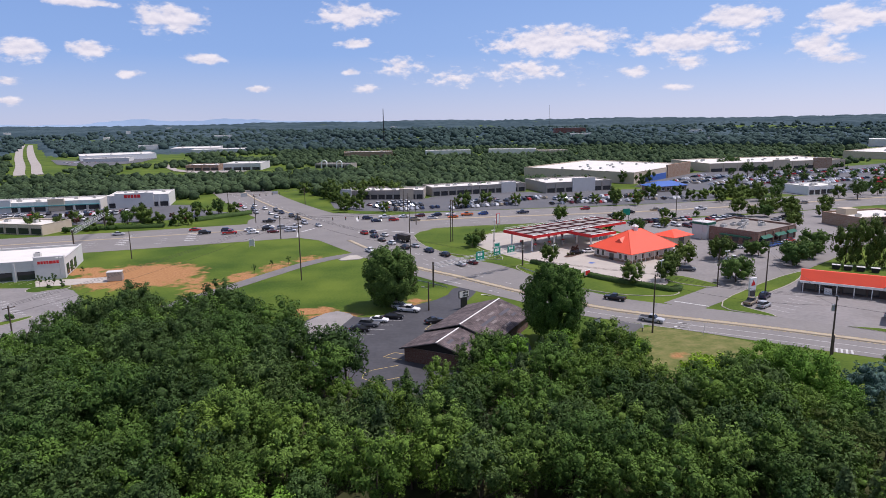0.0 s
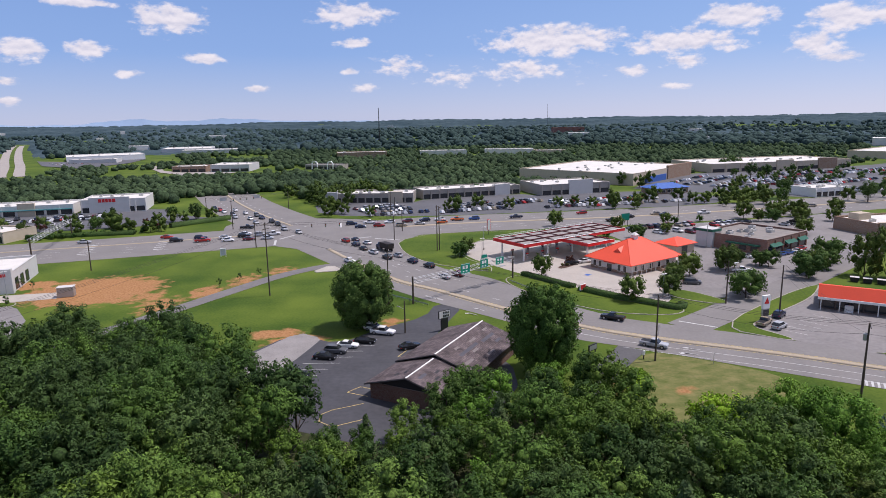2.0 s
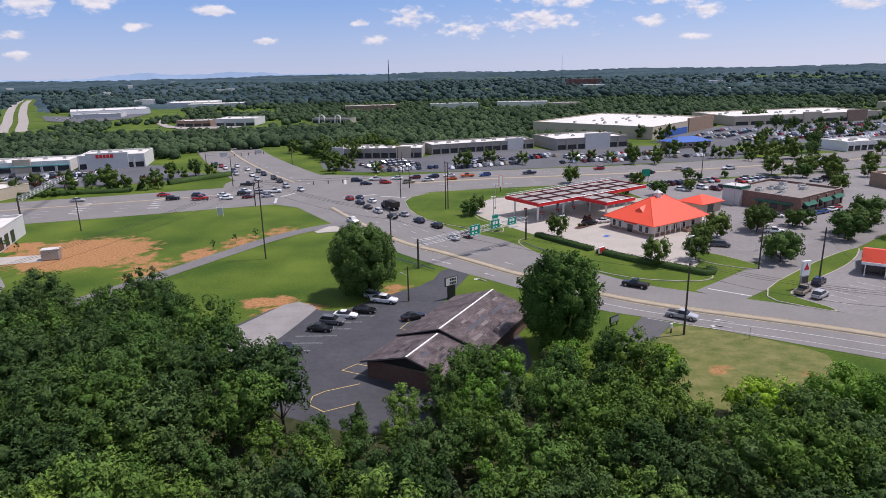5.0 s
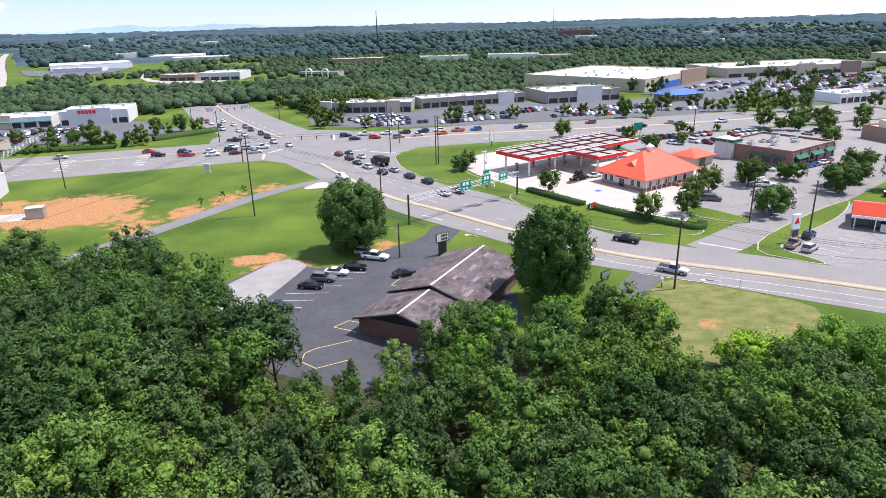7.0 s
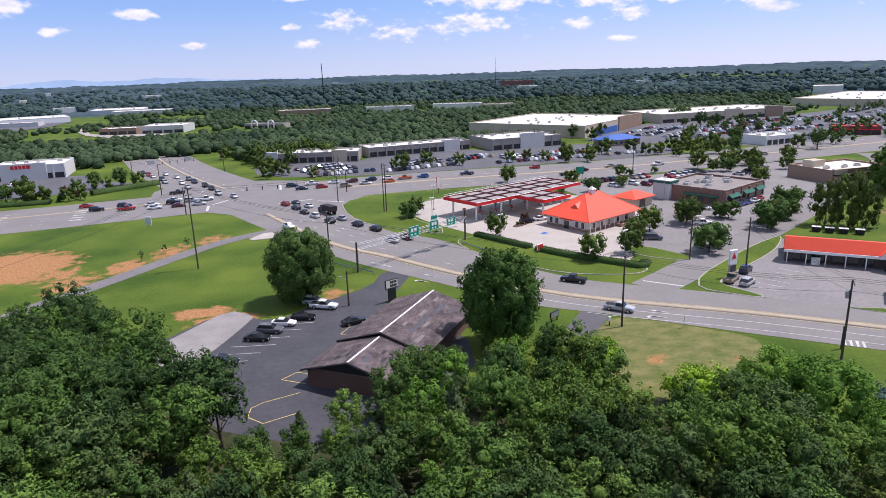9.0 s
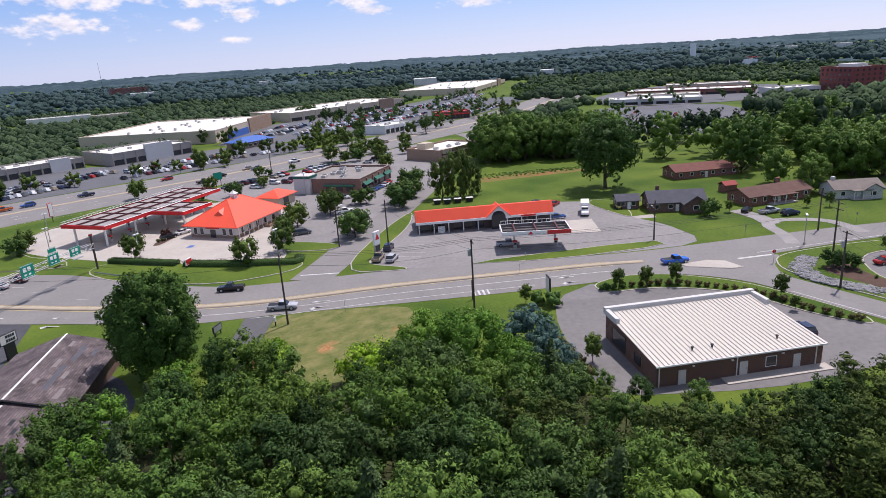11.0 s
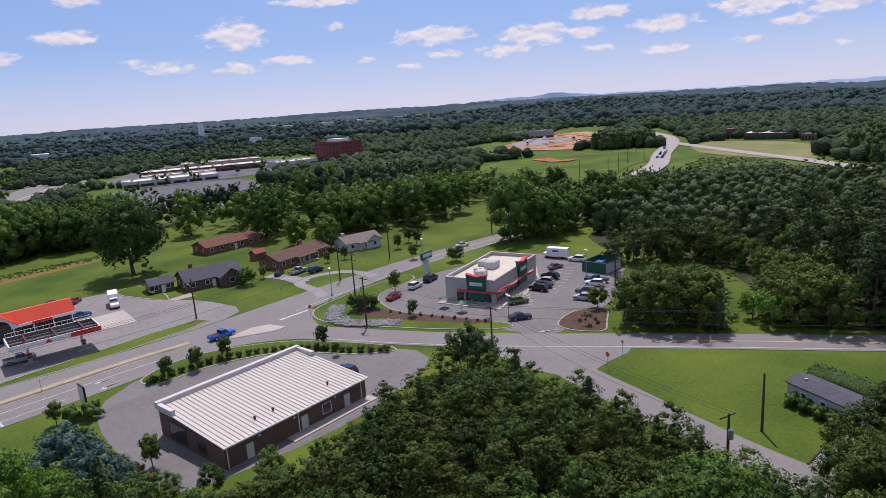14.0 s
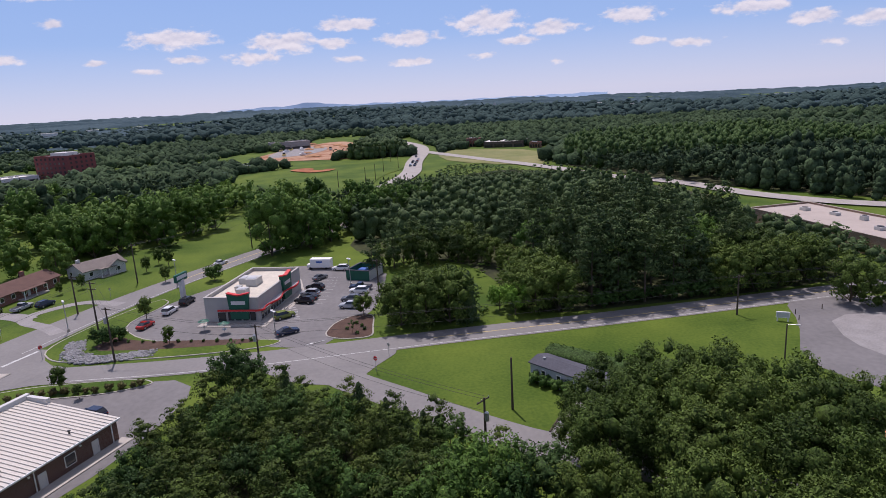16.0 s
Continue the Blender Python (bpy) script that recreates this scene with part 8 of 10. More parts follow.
for k, (x, y) in enumerate(ring[:, :2]):
    tree("shrub", x, y, float(RNG.uniform(0.45, 0.7)), "shrub", "tiny shrub in a mulch bed", "shrub", "shrubs at the doughnut shop", 0.18)
for x, y in ((99.6, 5.4), (97.9, 4.2), (96.1, 2.9), (94.5, 1.7)):
    tree("shrub", x, y, 1.75, "shrub", "dark round shrub along the mobile home", "shrub", "shrubs along the mobile home")
for x, y in ((130, 33), (132, 31.5), (134, 32), (136, 33), (133, 35)):
    tree("shrub", x, y, 0.6, "shrub", "tiny shrub in a mulch bed", "shrub", "shrubs in the mulch bed", 0.15)
SHOP_TREES = [
    (-134, 316, "purple"), (-124, 322, "lot"), (-128, 316, "lot"), (-116, 332, "lot"), (-108, 330, "lot"), (-146, 308, "lot"), (-155, 312, "lot"), (-163, 306, "lot"), (-176, 306, "lot"),
    (-118, 322, "lot"), (-186, 318, "purple"), (-196, 308, "lot"), (-30, 330, "lot"), (-50, 342, "lot"), (-44, 340, "lot"), (8, 345, "lot"), (12, 342, "lot"), (24, 352, "lot"),
    (40, 348, "lot"), (66, 352, "lot"), (76, 358, "lot"), (84, 351, "lot"), (96, 357, "lot"), (110, 360, "lot"), (118, 366, "lot"), (136, 372, "lot"), (150, 365, "lot"),
    (158, 370, "lot"), (166, 372, "lot"), (176, 374, "lot"), (186, 378, "lot"), (150, 420, "lot"), (212, 402, "lot"),
]
STRIP_TREES = [
    (100, 440, "lot"), (112, 446, "lot"), (128, 452, "lot"), (148, 460, "lot"), (230, 470, "lot"), (245, 478, "lot"), (260, 484, "lot"), (179, 344, "big0"), (174, 350, "lot"),
    (172, 314, "lot"), (166, 318, "lot"), (150, 346, "lot"), (158, 341, "lot"), (270, 349, "lot"), (278, 352, "lot"), (285, 325, "lot"), (292, 330, "lot"), (228, 351, "big1"),
    (222, 358, "lot"), (235, 439, "big1"), (226, 444, "big0"), (245, 436, "big0"), (228, 481, "big1"), (218, 486, "big0"), (238, 478, "big0"), (208, 450, "lot"), (196, 428, "lot"),
    (184, 410, "lot"), (300, 360, "lot"), (310, 372, "lot"), (250, 368, "lot"), (330, 395, "lot"), (345, 400, "lot"),
]
PET_LOT_TREES = [
    (93, 342, "lot"), (103, 341, "lot"), (83, 343, "sapling"), (126, 380, "lot"), (138, 356, "lot"), (145, 357, "lot"), (155, 354, "lot"), (162, 355, "lot"), (194, 371, "big0"),
    (178, 362, "lot"), (172, 360, "lot"), (249, 561, "big0"), (240, 557, "big1"), (258, 566, "big1"), (128, 452, "lot"), (134, 434, "lot"), (-125, 326, "big0"), (-116, 331, "big1"),
    (-145, 293, "big0"), (-131, 295, "lot"), (-123, 296, "lot"), (-122, 302, "purple"), (-174, 288, "lot"), (-173, 301, "purple"), (-145, 307, "lot"), (-48, 345, "lot"), (-52, 340, "lot"),
    (-51, 331, "lot"), (-137, 294, "lot"), (-152, 291, "lot"), (-160, 289, "lot"), (-119, 298, "lot"), (-185, 286, "lot"),
]
for x, y, k in SHOP_TREES + STRIP_TREES + PET_LOT_TREES:
    tree(k, x, y, float(RNG.uniform(0.75, 1.3)) * (0.68 if k[:3] == "big" else 1.0), "parking_tree", "planted tree in a shopping centre lot", "tree", "trees in the shopping lots")

# open ground that the far woods leave free: (x, y, half length, half width, degrees)
OPEN_SHOPS = [
    (-150, 255, 170, 30, 17), (40, 310, 160, 42, 10), (260, 370, 190, 40, 27), (-95, 365, 75, 34, 118), (-160, 320, 100, 42, 14), (-205, 350, 75, 30, 15),
    (0, 382, 76, 34, 12), (90, 395, 80, 40, 18), (132, 512, 62, 58, 48), (250, 470, 130, 70, 30), (285, 560, 76, 42, 13), (400, 540, 130, 60, 35), (520, 680, 110, 66, 37),
    (215, 390, 60, 40, 20), (130, 400, 50, 24, 20), (140, 265, 90, 55, 40), (200, 300, 60, 40, 40),
]
OPEN_HOUSES = [
    (110, 180, 70, 60, 0), (200, 150, 75, 70, -30), (180, 75, 60, 42, -35), (270, 60, 75, 16, -32), (260, 100, 40, 24, -25), (328, 252, 66, 56, -25),
    (520, 345, 112, 90, 0), (380, 310, 50, 40, -60), (525, 228, 70, 44, -50), (420, 36, 80, 36, -25), (585, 95, 80, 62, -20), (740, 50, 150, 40, -10), (470, -60, 90, 50, -40),
    (640, -32, 130, 12, 0), (-40, 190, 130, 100, 10), (-150, 150, 75, 80, 10), (100, 0, 75, 110, 0),
]
OPEN_FAR = [
    (30, 60, 130, 110, 0), (-400, 770, 90, 105, 40), (-225, 615, 75, 50, 6), (-106, 612, 40, 36, -16), (-92, 800, 36, 18, 8), (60, 826, 90, 20, 0), (-410, 850, 70, 60, 30), (-380, 990, 70, 80, 14),
    (-325, 985, 50, 26, 12), (-460, 730, 200, 24, 123), (-760, 1220, 700, 22, 122.5), (330, -96, 150, 8, 22), (215, -118, 60, 18, 25),
    (190, -105, 50, 26, 15), (-230, 585, 70, 14, 14),
]
OPEN = OPEN_SHOPS + OPEN_HOUSES + OPEN_FAR


FIELDS = ([(372, 92), (372, 44), (396, 18), (432, -16), (398, -74), (404, -92), (520, -120), (556, -60), (512, -28), (548, 32), (500, 60), (470, 108), (410, 104)],)


def young(x, y):
    """Height cap on trees before the fields, set so the camera sees over them."""
    if 245 < x < 420 and -100 < y < 110:
        return max(2.2, 0.105 * (398 - x))
    return 99.0


def is_open(x, y, rows=None):
    if any(inside((x, y), ring) for ring in FIELDS):
        return True
    for cx, cy, a, b, deg in rows or OPEN:
        c, s = math.cos(radians(deg)), math.sin(radians(deg))
        u, v = (x - cx) * c + (y - cy) * s, -(x - cx) * s + (y - cy) * c
        if abs(u) < a and abs(v) < b:
            return True
    return False


# rough growth and pines east of the side road
rng = np.random.default_rng(21)
PATCH = [(131, 9), (131, 3), (140, 0), (151, -2), (177, -9), (190, 2), (186, 22), (166, 23), (146, 20), (142, 6)]
rough = [("wood%d" % rng.integers(4), x, y, 0, rng.uniform(0.2, 0.5), rng.uniform(0.06, 0.2)) for x, y in scatter(PATCH, 5.0, rng)]
rough = [("far%d" % rng.integers(4), *w[1:4], w[4] * 0.9, w[5] * 0.9) for w in rough]
BRUSH = rough
for x, y, k, h in ((132.5, 24, "thicket", 11.5), (131.5, 19, "thicket", 13), (131.2, 14, "thicket", 13), (131, 10, "cedar", 11), (137, 19.5, "thicket", 12.5), (137, 13.5, "thicket", 12), (139.5, 24, "wood2", 8), (141, 10, "wood1", 7),
                   (132, 0, "bright", 7.5), (136, 2.5, "bright", 6), (132.3, -4.5, "thicket", 10.5), (132, -9.5, "thicket", 12.5), (138, -2.5, "thicket", 10.5), (138.5, -8, "thicket", 12), (145, -4.5, "thicket", 10), (150, -8, "thicket", 11), (143, -11, "thicket", 13),
                   (131.5, -48, "thicket", 12), (132, -54, "thicket", 11.5), (133.5, -61, "thicket", 12.5), (139, -50, "thicket", 12.5), (140.5, -57, "thicket", 13), (145, -64, "thicket", 12), (134, -69, "thicket", 12), (141, -72, "thicket", 11), (119.5, -67, "thicket", 11.5), (114.5, -71, "thicket", 10)):
    q = h / TREES[k][3]
    tree(k, x, y, q * (1.0 if k == "thicket" else 1.05), "roadside_tree", "leafy tree beside the shaded road", "tree", "trees beside the shaded road", sz=q)
for x, y, h in ((132, -16.5, 18), (132.2, -22.5, 19), (132, -28.5, 18), (132, -35, 17), (132, -41, 15), (136, -20, 20), (136, -26, 20.5), (136.5, -32, 19)):
    tree("pine%d" % (int(h) % 2), x, y, h / 19, "pine_tree", "tall dark pine in the eastern wood", "tree", "pines east of the road")
for k in range(17):
    tree("street_low", 131.6 + float(RNG.uniform(0, 1.6)), -13 - k * 2.8, float(RNG.uniform(0.55, 0.85)), "roadside_bush", "dark bush under the pines along the road", "bush", "bushes along the shaded road")
for x, y, h in ((179, 22, 13.5), (184, 10, 11.5), (177, -2, 11), (172, 28, 11), (182, 16, 13), (180, 4, 12)):
    tree("pine1", x, y, h / 17, "pine_tree", "tall dark pine in the eastern wood", "tree", "pines east of the road")
for x, y, h in ((181, 25, 8), (183, 19, 9.5), (179, 12.5, 8), (184, 6, 10), (178, 1, 8.5), (174, -4, 9), (187, 13, 11), (166, -7, 8), (158, -9, 9), (187, 0, 11)):
    tree("thicket", x, y, h / 13, "wood_edge_tree", "leafy tree at the edge of the eastern wood", "tree", "trees at the edge of the eastern wood")
sheet_ring = [(150, -3), (131, -3), (130, -20), (131, -60), (136, -90), (206, -90), (238, -116), (290, -108), (392, -70), (380, -30), (222, 36), (196, 30), (180, 2)]
# very dark sheets that cover the grass between the trees
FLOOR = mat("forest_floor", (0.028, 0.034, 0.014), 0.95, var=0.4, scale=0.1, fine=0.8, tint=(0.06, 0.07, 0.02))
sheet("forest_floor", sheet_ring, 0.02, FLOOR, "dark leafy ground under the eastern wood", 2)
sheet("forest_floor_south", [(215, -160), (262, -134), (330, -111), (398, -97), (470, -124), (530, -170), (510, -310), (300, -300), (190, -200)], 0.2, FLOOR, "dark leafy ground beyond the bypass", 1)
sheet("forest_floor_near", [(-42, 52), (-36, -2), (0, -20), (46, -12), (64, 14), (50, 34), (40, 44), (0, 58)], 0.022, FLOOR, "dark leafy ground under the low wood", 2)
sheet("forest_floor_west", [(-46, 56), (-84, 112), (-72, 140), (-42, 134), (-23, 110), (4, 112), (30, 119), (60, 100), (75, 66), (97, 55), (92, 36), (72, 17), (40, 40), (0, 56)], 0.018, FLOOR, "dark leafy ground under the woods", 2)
EAST = [(132, -24), (146, -20), (166, -14), (186, -8), (204, 22), (222, 34), (300, 4), (380, -30), (392, -70), (330, -92), (284, -110), (238, -118), (206, -90), (150, -96), (134, -92), (131, -66)]
near = scatter([(138, -16), (150, -14), (178, -8), (200, -20), (196, -50), (150, -62), (137, -58)], 7.0, rng)
for x, y in near:
    k = ("pine0", "pine1", "pine0", "tall_dark1")[rng.integers(4)]
    tree(k, x, y, rng.uniform(0.7, 1.08) * (0.8 if k == "tall_dark1" else 1.0), "pine_tree", "tall dark pine in the eastern wood", "tree", "pines east of the road")

# light trees for the woods farther off
for k in range(4):
    rg = np.random.default_rng(90 + k)
    TREES[f"far{k}"] = (None, None, lobe_crown(rg, 10.0, 4.2, 0.5, 3, 70, 0.62, tufts=3, lob=(0.4, 0.55)), 10, 4)
    zc, rc = np.array([3.2, 6.2, 9.2]), np.array([2.5, 2.2, 1.5])
    c = np.c_[rg.uniform(-0.5, 0.5, (3, 2)), zc]
    v, f, nn = puffs(rg, c, rc, ICO1, 0.3, 1.2)
    d = unit(rg.normal(size=(80, 3)) + (0, 0, 0.4))
    pick = rg.choice(3, 80, p=rc**2 / (rc**2).sum())
    cv, cf = cards(c[pick] + d * (rc[pick] * rg.uniform(0.8, 1.35, 80))[:, None] * (1, 1, 1.3), d + rg.normal(size=d.shape) * 0.4, 0.5, rg)
    TREES[f"farpine{k}"] = (None, None, (cv, cf, np.repeat(d, 3, axis=0), v, f, nn), 14, 3)
    for key, low, n_cards, size in (("lump", 3.0, 3, 2.0), ("clump", 3.6, 6, 1.6)):
        c = np.array([(0, 0, low)])
        v, f, nn = puffs(rg, c, np.array([5.6]), ICO1, 0.3, 0.85)
        d = unit(rg.normal(size=(n_cards, 3)) + (0, 0, 0.8))
        cv, cf = cards(c[0] + d * 5.6, d, size, rg)
        TREES[f"{key}{k}"] = (None, None, (cv, cf, np.repeat(d, 3, axis=0), v, f, nn), 9, 6)
EAST_OPEN = [(420, 36, 80, 36, -25), (470, -60, 70, 46, -40), (330, -96, 150, 8, 22), (222, -120, 60, 14, 25), (180, -112, 46, 18, 15)]
places = []
for x, y in scatter(EAST, 6.2, rng):
    if inside((x, y), PATCH) or (x < 198 and y > -56 and not (x > 186 and y > -14)) or is_open(x, y, EAST_OPEN):
        continue
    pine = noise.noise((x * 0.012, y * 0.012, 3)) > -0.12
    g = rng.uniform(0.75, 1.1) * (0.7 if y < -78 + (x - 200) * 0.2 else 1.0)
    g = min(g, young(x, y) / 12.5)
    places.append((("farpine%d" if pine else "far%d") % rng.integers(4), x, y, 0, g * 1.1, g * rng.uniform(0.8, 1.0)))
# single trees before the fields, scrub beside the bypass and the tall clump at the far junction
for x, y, h in ((302, 51, 13), (281, 51, 12.5), (324, 74, 9.5), (299, 31, 11), (326, 7, 9), (331, -14, 9), (292, 59, 11), (289, 40, 11), (336, 24, 7.5), (316, -4, 9.5), (308, 14, 10), (340, 84, 8), (318, 62, 9)):
    places.append(("far%d" % rng.integers(4), x, y, 0, h / 10, h / 10))
for x, y in scatter([(434, -36), (392, -70), (350, -60), (346, -16), (400, -20)], 5.0, rng):
    places.append(("far%d" % rng.integers(4), x, y, 0.2, rng.uniform(0.3, 0.5), rng.uniform(0.1, 0.25)))
for x, y in scatter([(522, 32), (520, 8), (532, -14), (556, -10), (566, 28)], 5.5, rng):
    places.append(("farpine%d" % rng.integers(4), x, y, 0, 1.35, rng.uniform(1.0, 1.35)))
under = [("far%d" % rng.integers(4), x, y, 0, 1.0 * rng.uniform(0.85, 1.2), 0.9 * rng.uniform(0.8, 1.15)) for x, y in scatter([(-36, 44), (-30, 0), (0, -14), (44, -8), (60, 14), (46, 32), (40, 50), (20, 62), (-10, 60)], 5.2, rng) if math.hypot(x - 7, y - 31) <= 41 or y < 12]
behind = []
LAWN_GAP = [(236, 128), (264, 168), (304, 152), (322, 146), (300, 134), (262, 140)]
for ring, st in (([(232, 184), (236, 168), (250, 150), (262, 112), (300, 74), (345, 84), (362, 120), (352, 180), (292, 186), (262, 190)], 8.5), ([(206, 236), (226, 208), (240, 214), (222, 262)], 8.5), ([(396, 250), (440, 200), (500, 215), (505, 250), (420, 262)], 10)):
    for x, y in scatter(ring, st, rng):
        if not inside((x, y), LAWN_GAP):
            g = rng.uniform(1.2, 1.75) * min(1.0, max(0.5, (470 - x) / 190))
            g *= 0.6 if y > 176 else 1.0
            behind.append(("far%d" % rng.integers(4), x, y, 0, g, g * rng.uniform(0.85, 1.1)))
crop_rows = [("lump%d" % rng.integers(4), *field_at((k + rng.uniform(0, 1)) / 26, v + rng.uniform(-0.015, 0.015)), -0.15, rng.uniform(0.06, 0.12), rng.uniform(0.05, 0.09)) for v in (0.41, 0.585, 0.7, 0.78, 0.86, 0.94) for k in range(26)]
joined_trees("crop_rows", "low green rows of garden plants", crop_rows, LEAF_WARM)
lot_trees = []
for a, b, n in (((262, 392), (330, 424), 9), ((300, 428), (420, 500), 16), ((400, 462), (520, 548), 13), ((250, 432), (330, 470), 9), ((296, 392), (316, 402), 4), ((230, 360), (262, 372), 4), ((330, 408), (345, 416), 3), ((240, 480), (320, 505), 10), ((360, 520), (460, 590), 12), ((440, 500), (520, 575), 9), ((330, 300), (352, 288), 4)):
    for k in range(n):
        g = rng.uniform(0.65, 1.15)
        lot_trees.append(("far%d" % rng.integers(4), a[0] + (b[0] - a[0]) * k / n + rng.uniform(-4, 4), a[1] + (b[1] - a[1]) * k / n + rng.uniform(-5, 5), 0, g, g))
for x, y in ((452, 378), (455, 340), (458, 300), (500, 300), (520, 372), (545, 300), (545, 380), (590, 340), (600, 300), (440, 268), (470, 262), (500, 400), (575, 290), (404, 300), (410, 330)):
    lot_trees.append(("far%d" % rng.integers(4), x, y, 0, rng.uniform(0.9, 1.4), rng.uniform(0.9, 1.3)))
south_wood, plantation = [], []
for x, y in scatter([(222, -158), (262, -137), (330, -114), (398, -100), (470, -128), (520, -170), (500, -300), (300, -290), (200, -200)], 7.6, rng):
    if x > 360 + 0.25 * (y + 100):
        plantation.append(("farpine%d" % rng.integers(4), x, y, 0, rng.uniform(1.0, 1.2), rng.uniform(1.15, 1.4)))
    else:
        south_wood.append((("far%d" if rng.uniform() < 0.7 else "farpine%d") % rng.integers(4), x, y, 0, rng.uniform(0.9, 1.2), rng.uniform(0.7, 1.05)))
joined_trees("south_wood", "dense green woods beyond the bypass", south_wood, LEAF_FAR_HAZE)
joined_trees("pine_plantation", "dark even-aged pines beyond the bypass", plantation, LEAF_DARK)
joined_trees("lot_trees", "planted trees between the far parking rows", lot_trees, LEAF_MID)
joined_trees("garden_wood", "tall green shade trees behind the houses", behind, LEAF)
joined_trees("woodland_canopy", "closed green canopy of a dense wood", under, LEAF_MID)
joined_trees("brush_thicket", "rough green brush and saplings on a vacant lot", BRUSH, LEAF_WARM)
joined_trees("eastern_wood", "dense dark green mixed pine wood", places, LEAF_PINE)

def sector(r0, r1, step, keys, smin, smax, seed, grow=0.35, lift=-0.3):
    rg = np.random.default_rng(seed)
    out = []
    rr = r0
    while rr < r1:
        st = step * (1 + grow * (rr - r0) / (r1 - r0))
        n = int(rr * math.radians(178) / st)
        a = np.radians(np.linspace(-46, 132, n)) + rg.uniform(-0.45, 0.45, n) * st / rr
        q = rr + rg.uniform(-0.45, 0.45, n) * st
        for ai, ri in zip(a, q):
            x, y = ri * math.cos(ai), ri * math.sin(ai)
            if is_open(x, y) or inside((x, y), EAST):
                continue
            g = noise.noise((x * 0.006, y * 0.006, 7.0))
            if g > 0.4:
                continue
            k = keys[0] if g < 0.22 else keys[1]
            s = rg.uniform(smin, smax) * (1 + 0.35 * g) * (1.5 if x > 230 and y < 330 else 1.0)
            s = min(s, young(x, y) / 12.0)
            out.append((k % rg.integers(4), x, y, float(terrain(x, y)) + lift, s, s * rg.uniform(0.8, 1.2)))
        rr += st * 0.9
    return out


joined_trees("woods_near", "dense green mixed woods round the shops", sector(215, 400, 6.6, ("far%d", "farpine%d"), 0.65, 0.95, 31), LEAF_FAR_HAZE)
verge = [(-97, 425), (-76, 384), (-62, 358), (-46, 374), (-22, 402), (-40, 445)]
for x, y in scatter(verge, 11, rng):
    tree("lot", x, y, rng.uniform(0.8, 1.4), "verge_tree", "leafy tree on the street verge", "tree", "trees on the street verge")
joined_trees("woods_middle", "dense green woods beyond the shops", sector(400, 1000, 7.0, ("clump%d", "clump%d"), 0.36, 0.78, 33, 0.75), LEAF_FAR_HAZE)
joined_trees("woods_far", "dense distant woods in haze-tinted colour over rolling land", sector(1000, 2500, 20, ("lump%d", "lump%d"), 0.8, 1.5, 35, 1.3), LEAF_DISTANT_HAZE)

# the wooded hills towards the horizon, and ridges behind them, both with haze in their colour
# blue in both tones imitates haze over the far hills
WOODS_FAR_HAZE = wood_sheet_mat("distant_woods", (0.022, 0.044, 0.054), (0.07, 0.105, 0.118))
a = np.radians(np.arange(-50, 136, 0.3))
rr = np.geomspace(960, 4880, 60)
X, Y = np.outer(rr, np.cos(a)), np.outer(rr, np.sin(a))
rg = np.random.default_rng(3)
rise = np.clip((np.hypot(X, Y) - 960) / 200, 0, 1)
Z = terrain(X, Y) - 1 + rise * (2 + rg.uniform(0, 6.5, X.shape) * (0.4 + 0.6 * (np.hypot(X, Y) > 2400)) * (0.6 + np.hypot(X, Y) / 4000) + 3.0 * np.sin(X / 190 + 2 * np.sin(Y / 260)) * np.cos(Y / 210))
corridor = np.abs((X + 398) * 0.846 + (Y - 622) * 0.533) < 19
corridor &= Y < 1560
Z = np.where(corridor, terrain(X, Y) - 2.0, Z)
k = len(a)
i, j = np.meshgrid(np.arange(len(rr) - 1), np.arange(k - 1), indexing="ij")
q = (i * k + j).ravel()
tagged(obj("backdrop_woods", np_mesh("backdrop_woods", np.stack([X, Y, Z], -1).reshape(-1, 3), np.stack([q, q + 1, q + k + 1, q + k], 1)), WOODS_FAR_HAZE), "distant wooded hills tinted blue-green for haze", "", "", "structure")
# the ridge's blue is distance haze put into its base colour
RIDGE_HAZE = mat("blue_ridge", (0.27, 0.37, 0.5), 1.0, var=0.05, scale=0.002, fine=0.01, spec=0.0)


def ridge(name, a0, a1, peaks, base, r=4900):
    aa = np.radians(np.arange(a0, a1, 0.2))
    deg = np.degrees(aa)
    h = base + sum(hh * np.exp(-((deg - c) / w) ** 2) for c, w, hh in peaks) + 2.5 * np.sin(deg * 2.1) + 1.5 * np.sin(deg * 5.3)
    n = len(aa)
    fr = np.stack([r * np.cos(aa), r * np.sin(aa), np.full(n, -10.0)], 1)
    tp = np.stack([(r + 60) * np.cos(aa), (r + 60) * np.sin(aa), h], 1)
    f = [(i, i + 1, n + i + 1, n + i) for i in range(n - 1)]
    tagged(obj(name, np_mesh(name, np.concatenate([fr, tp]), f, True), RIDGE_HAZE), "low mountain ridge on the horizon, coloured haze blue", "", "", "structure")


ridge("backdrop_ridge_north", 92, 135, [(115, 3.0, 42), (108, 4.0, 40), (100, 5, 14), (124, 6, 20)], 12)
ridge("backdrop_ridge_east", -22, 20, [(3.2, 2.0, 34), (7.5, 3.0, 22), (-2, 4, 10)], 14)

# scattered roofs among the far woods
rg = random.Random(12)
bm = bmesh.new()
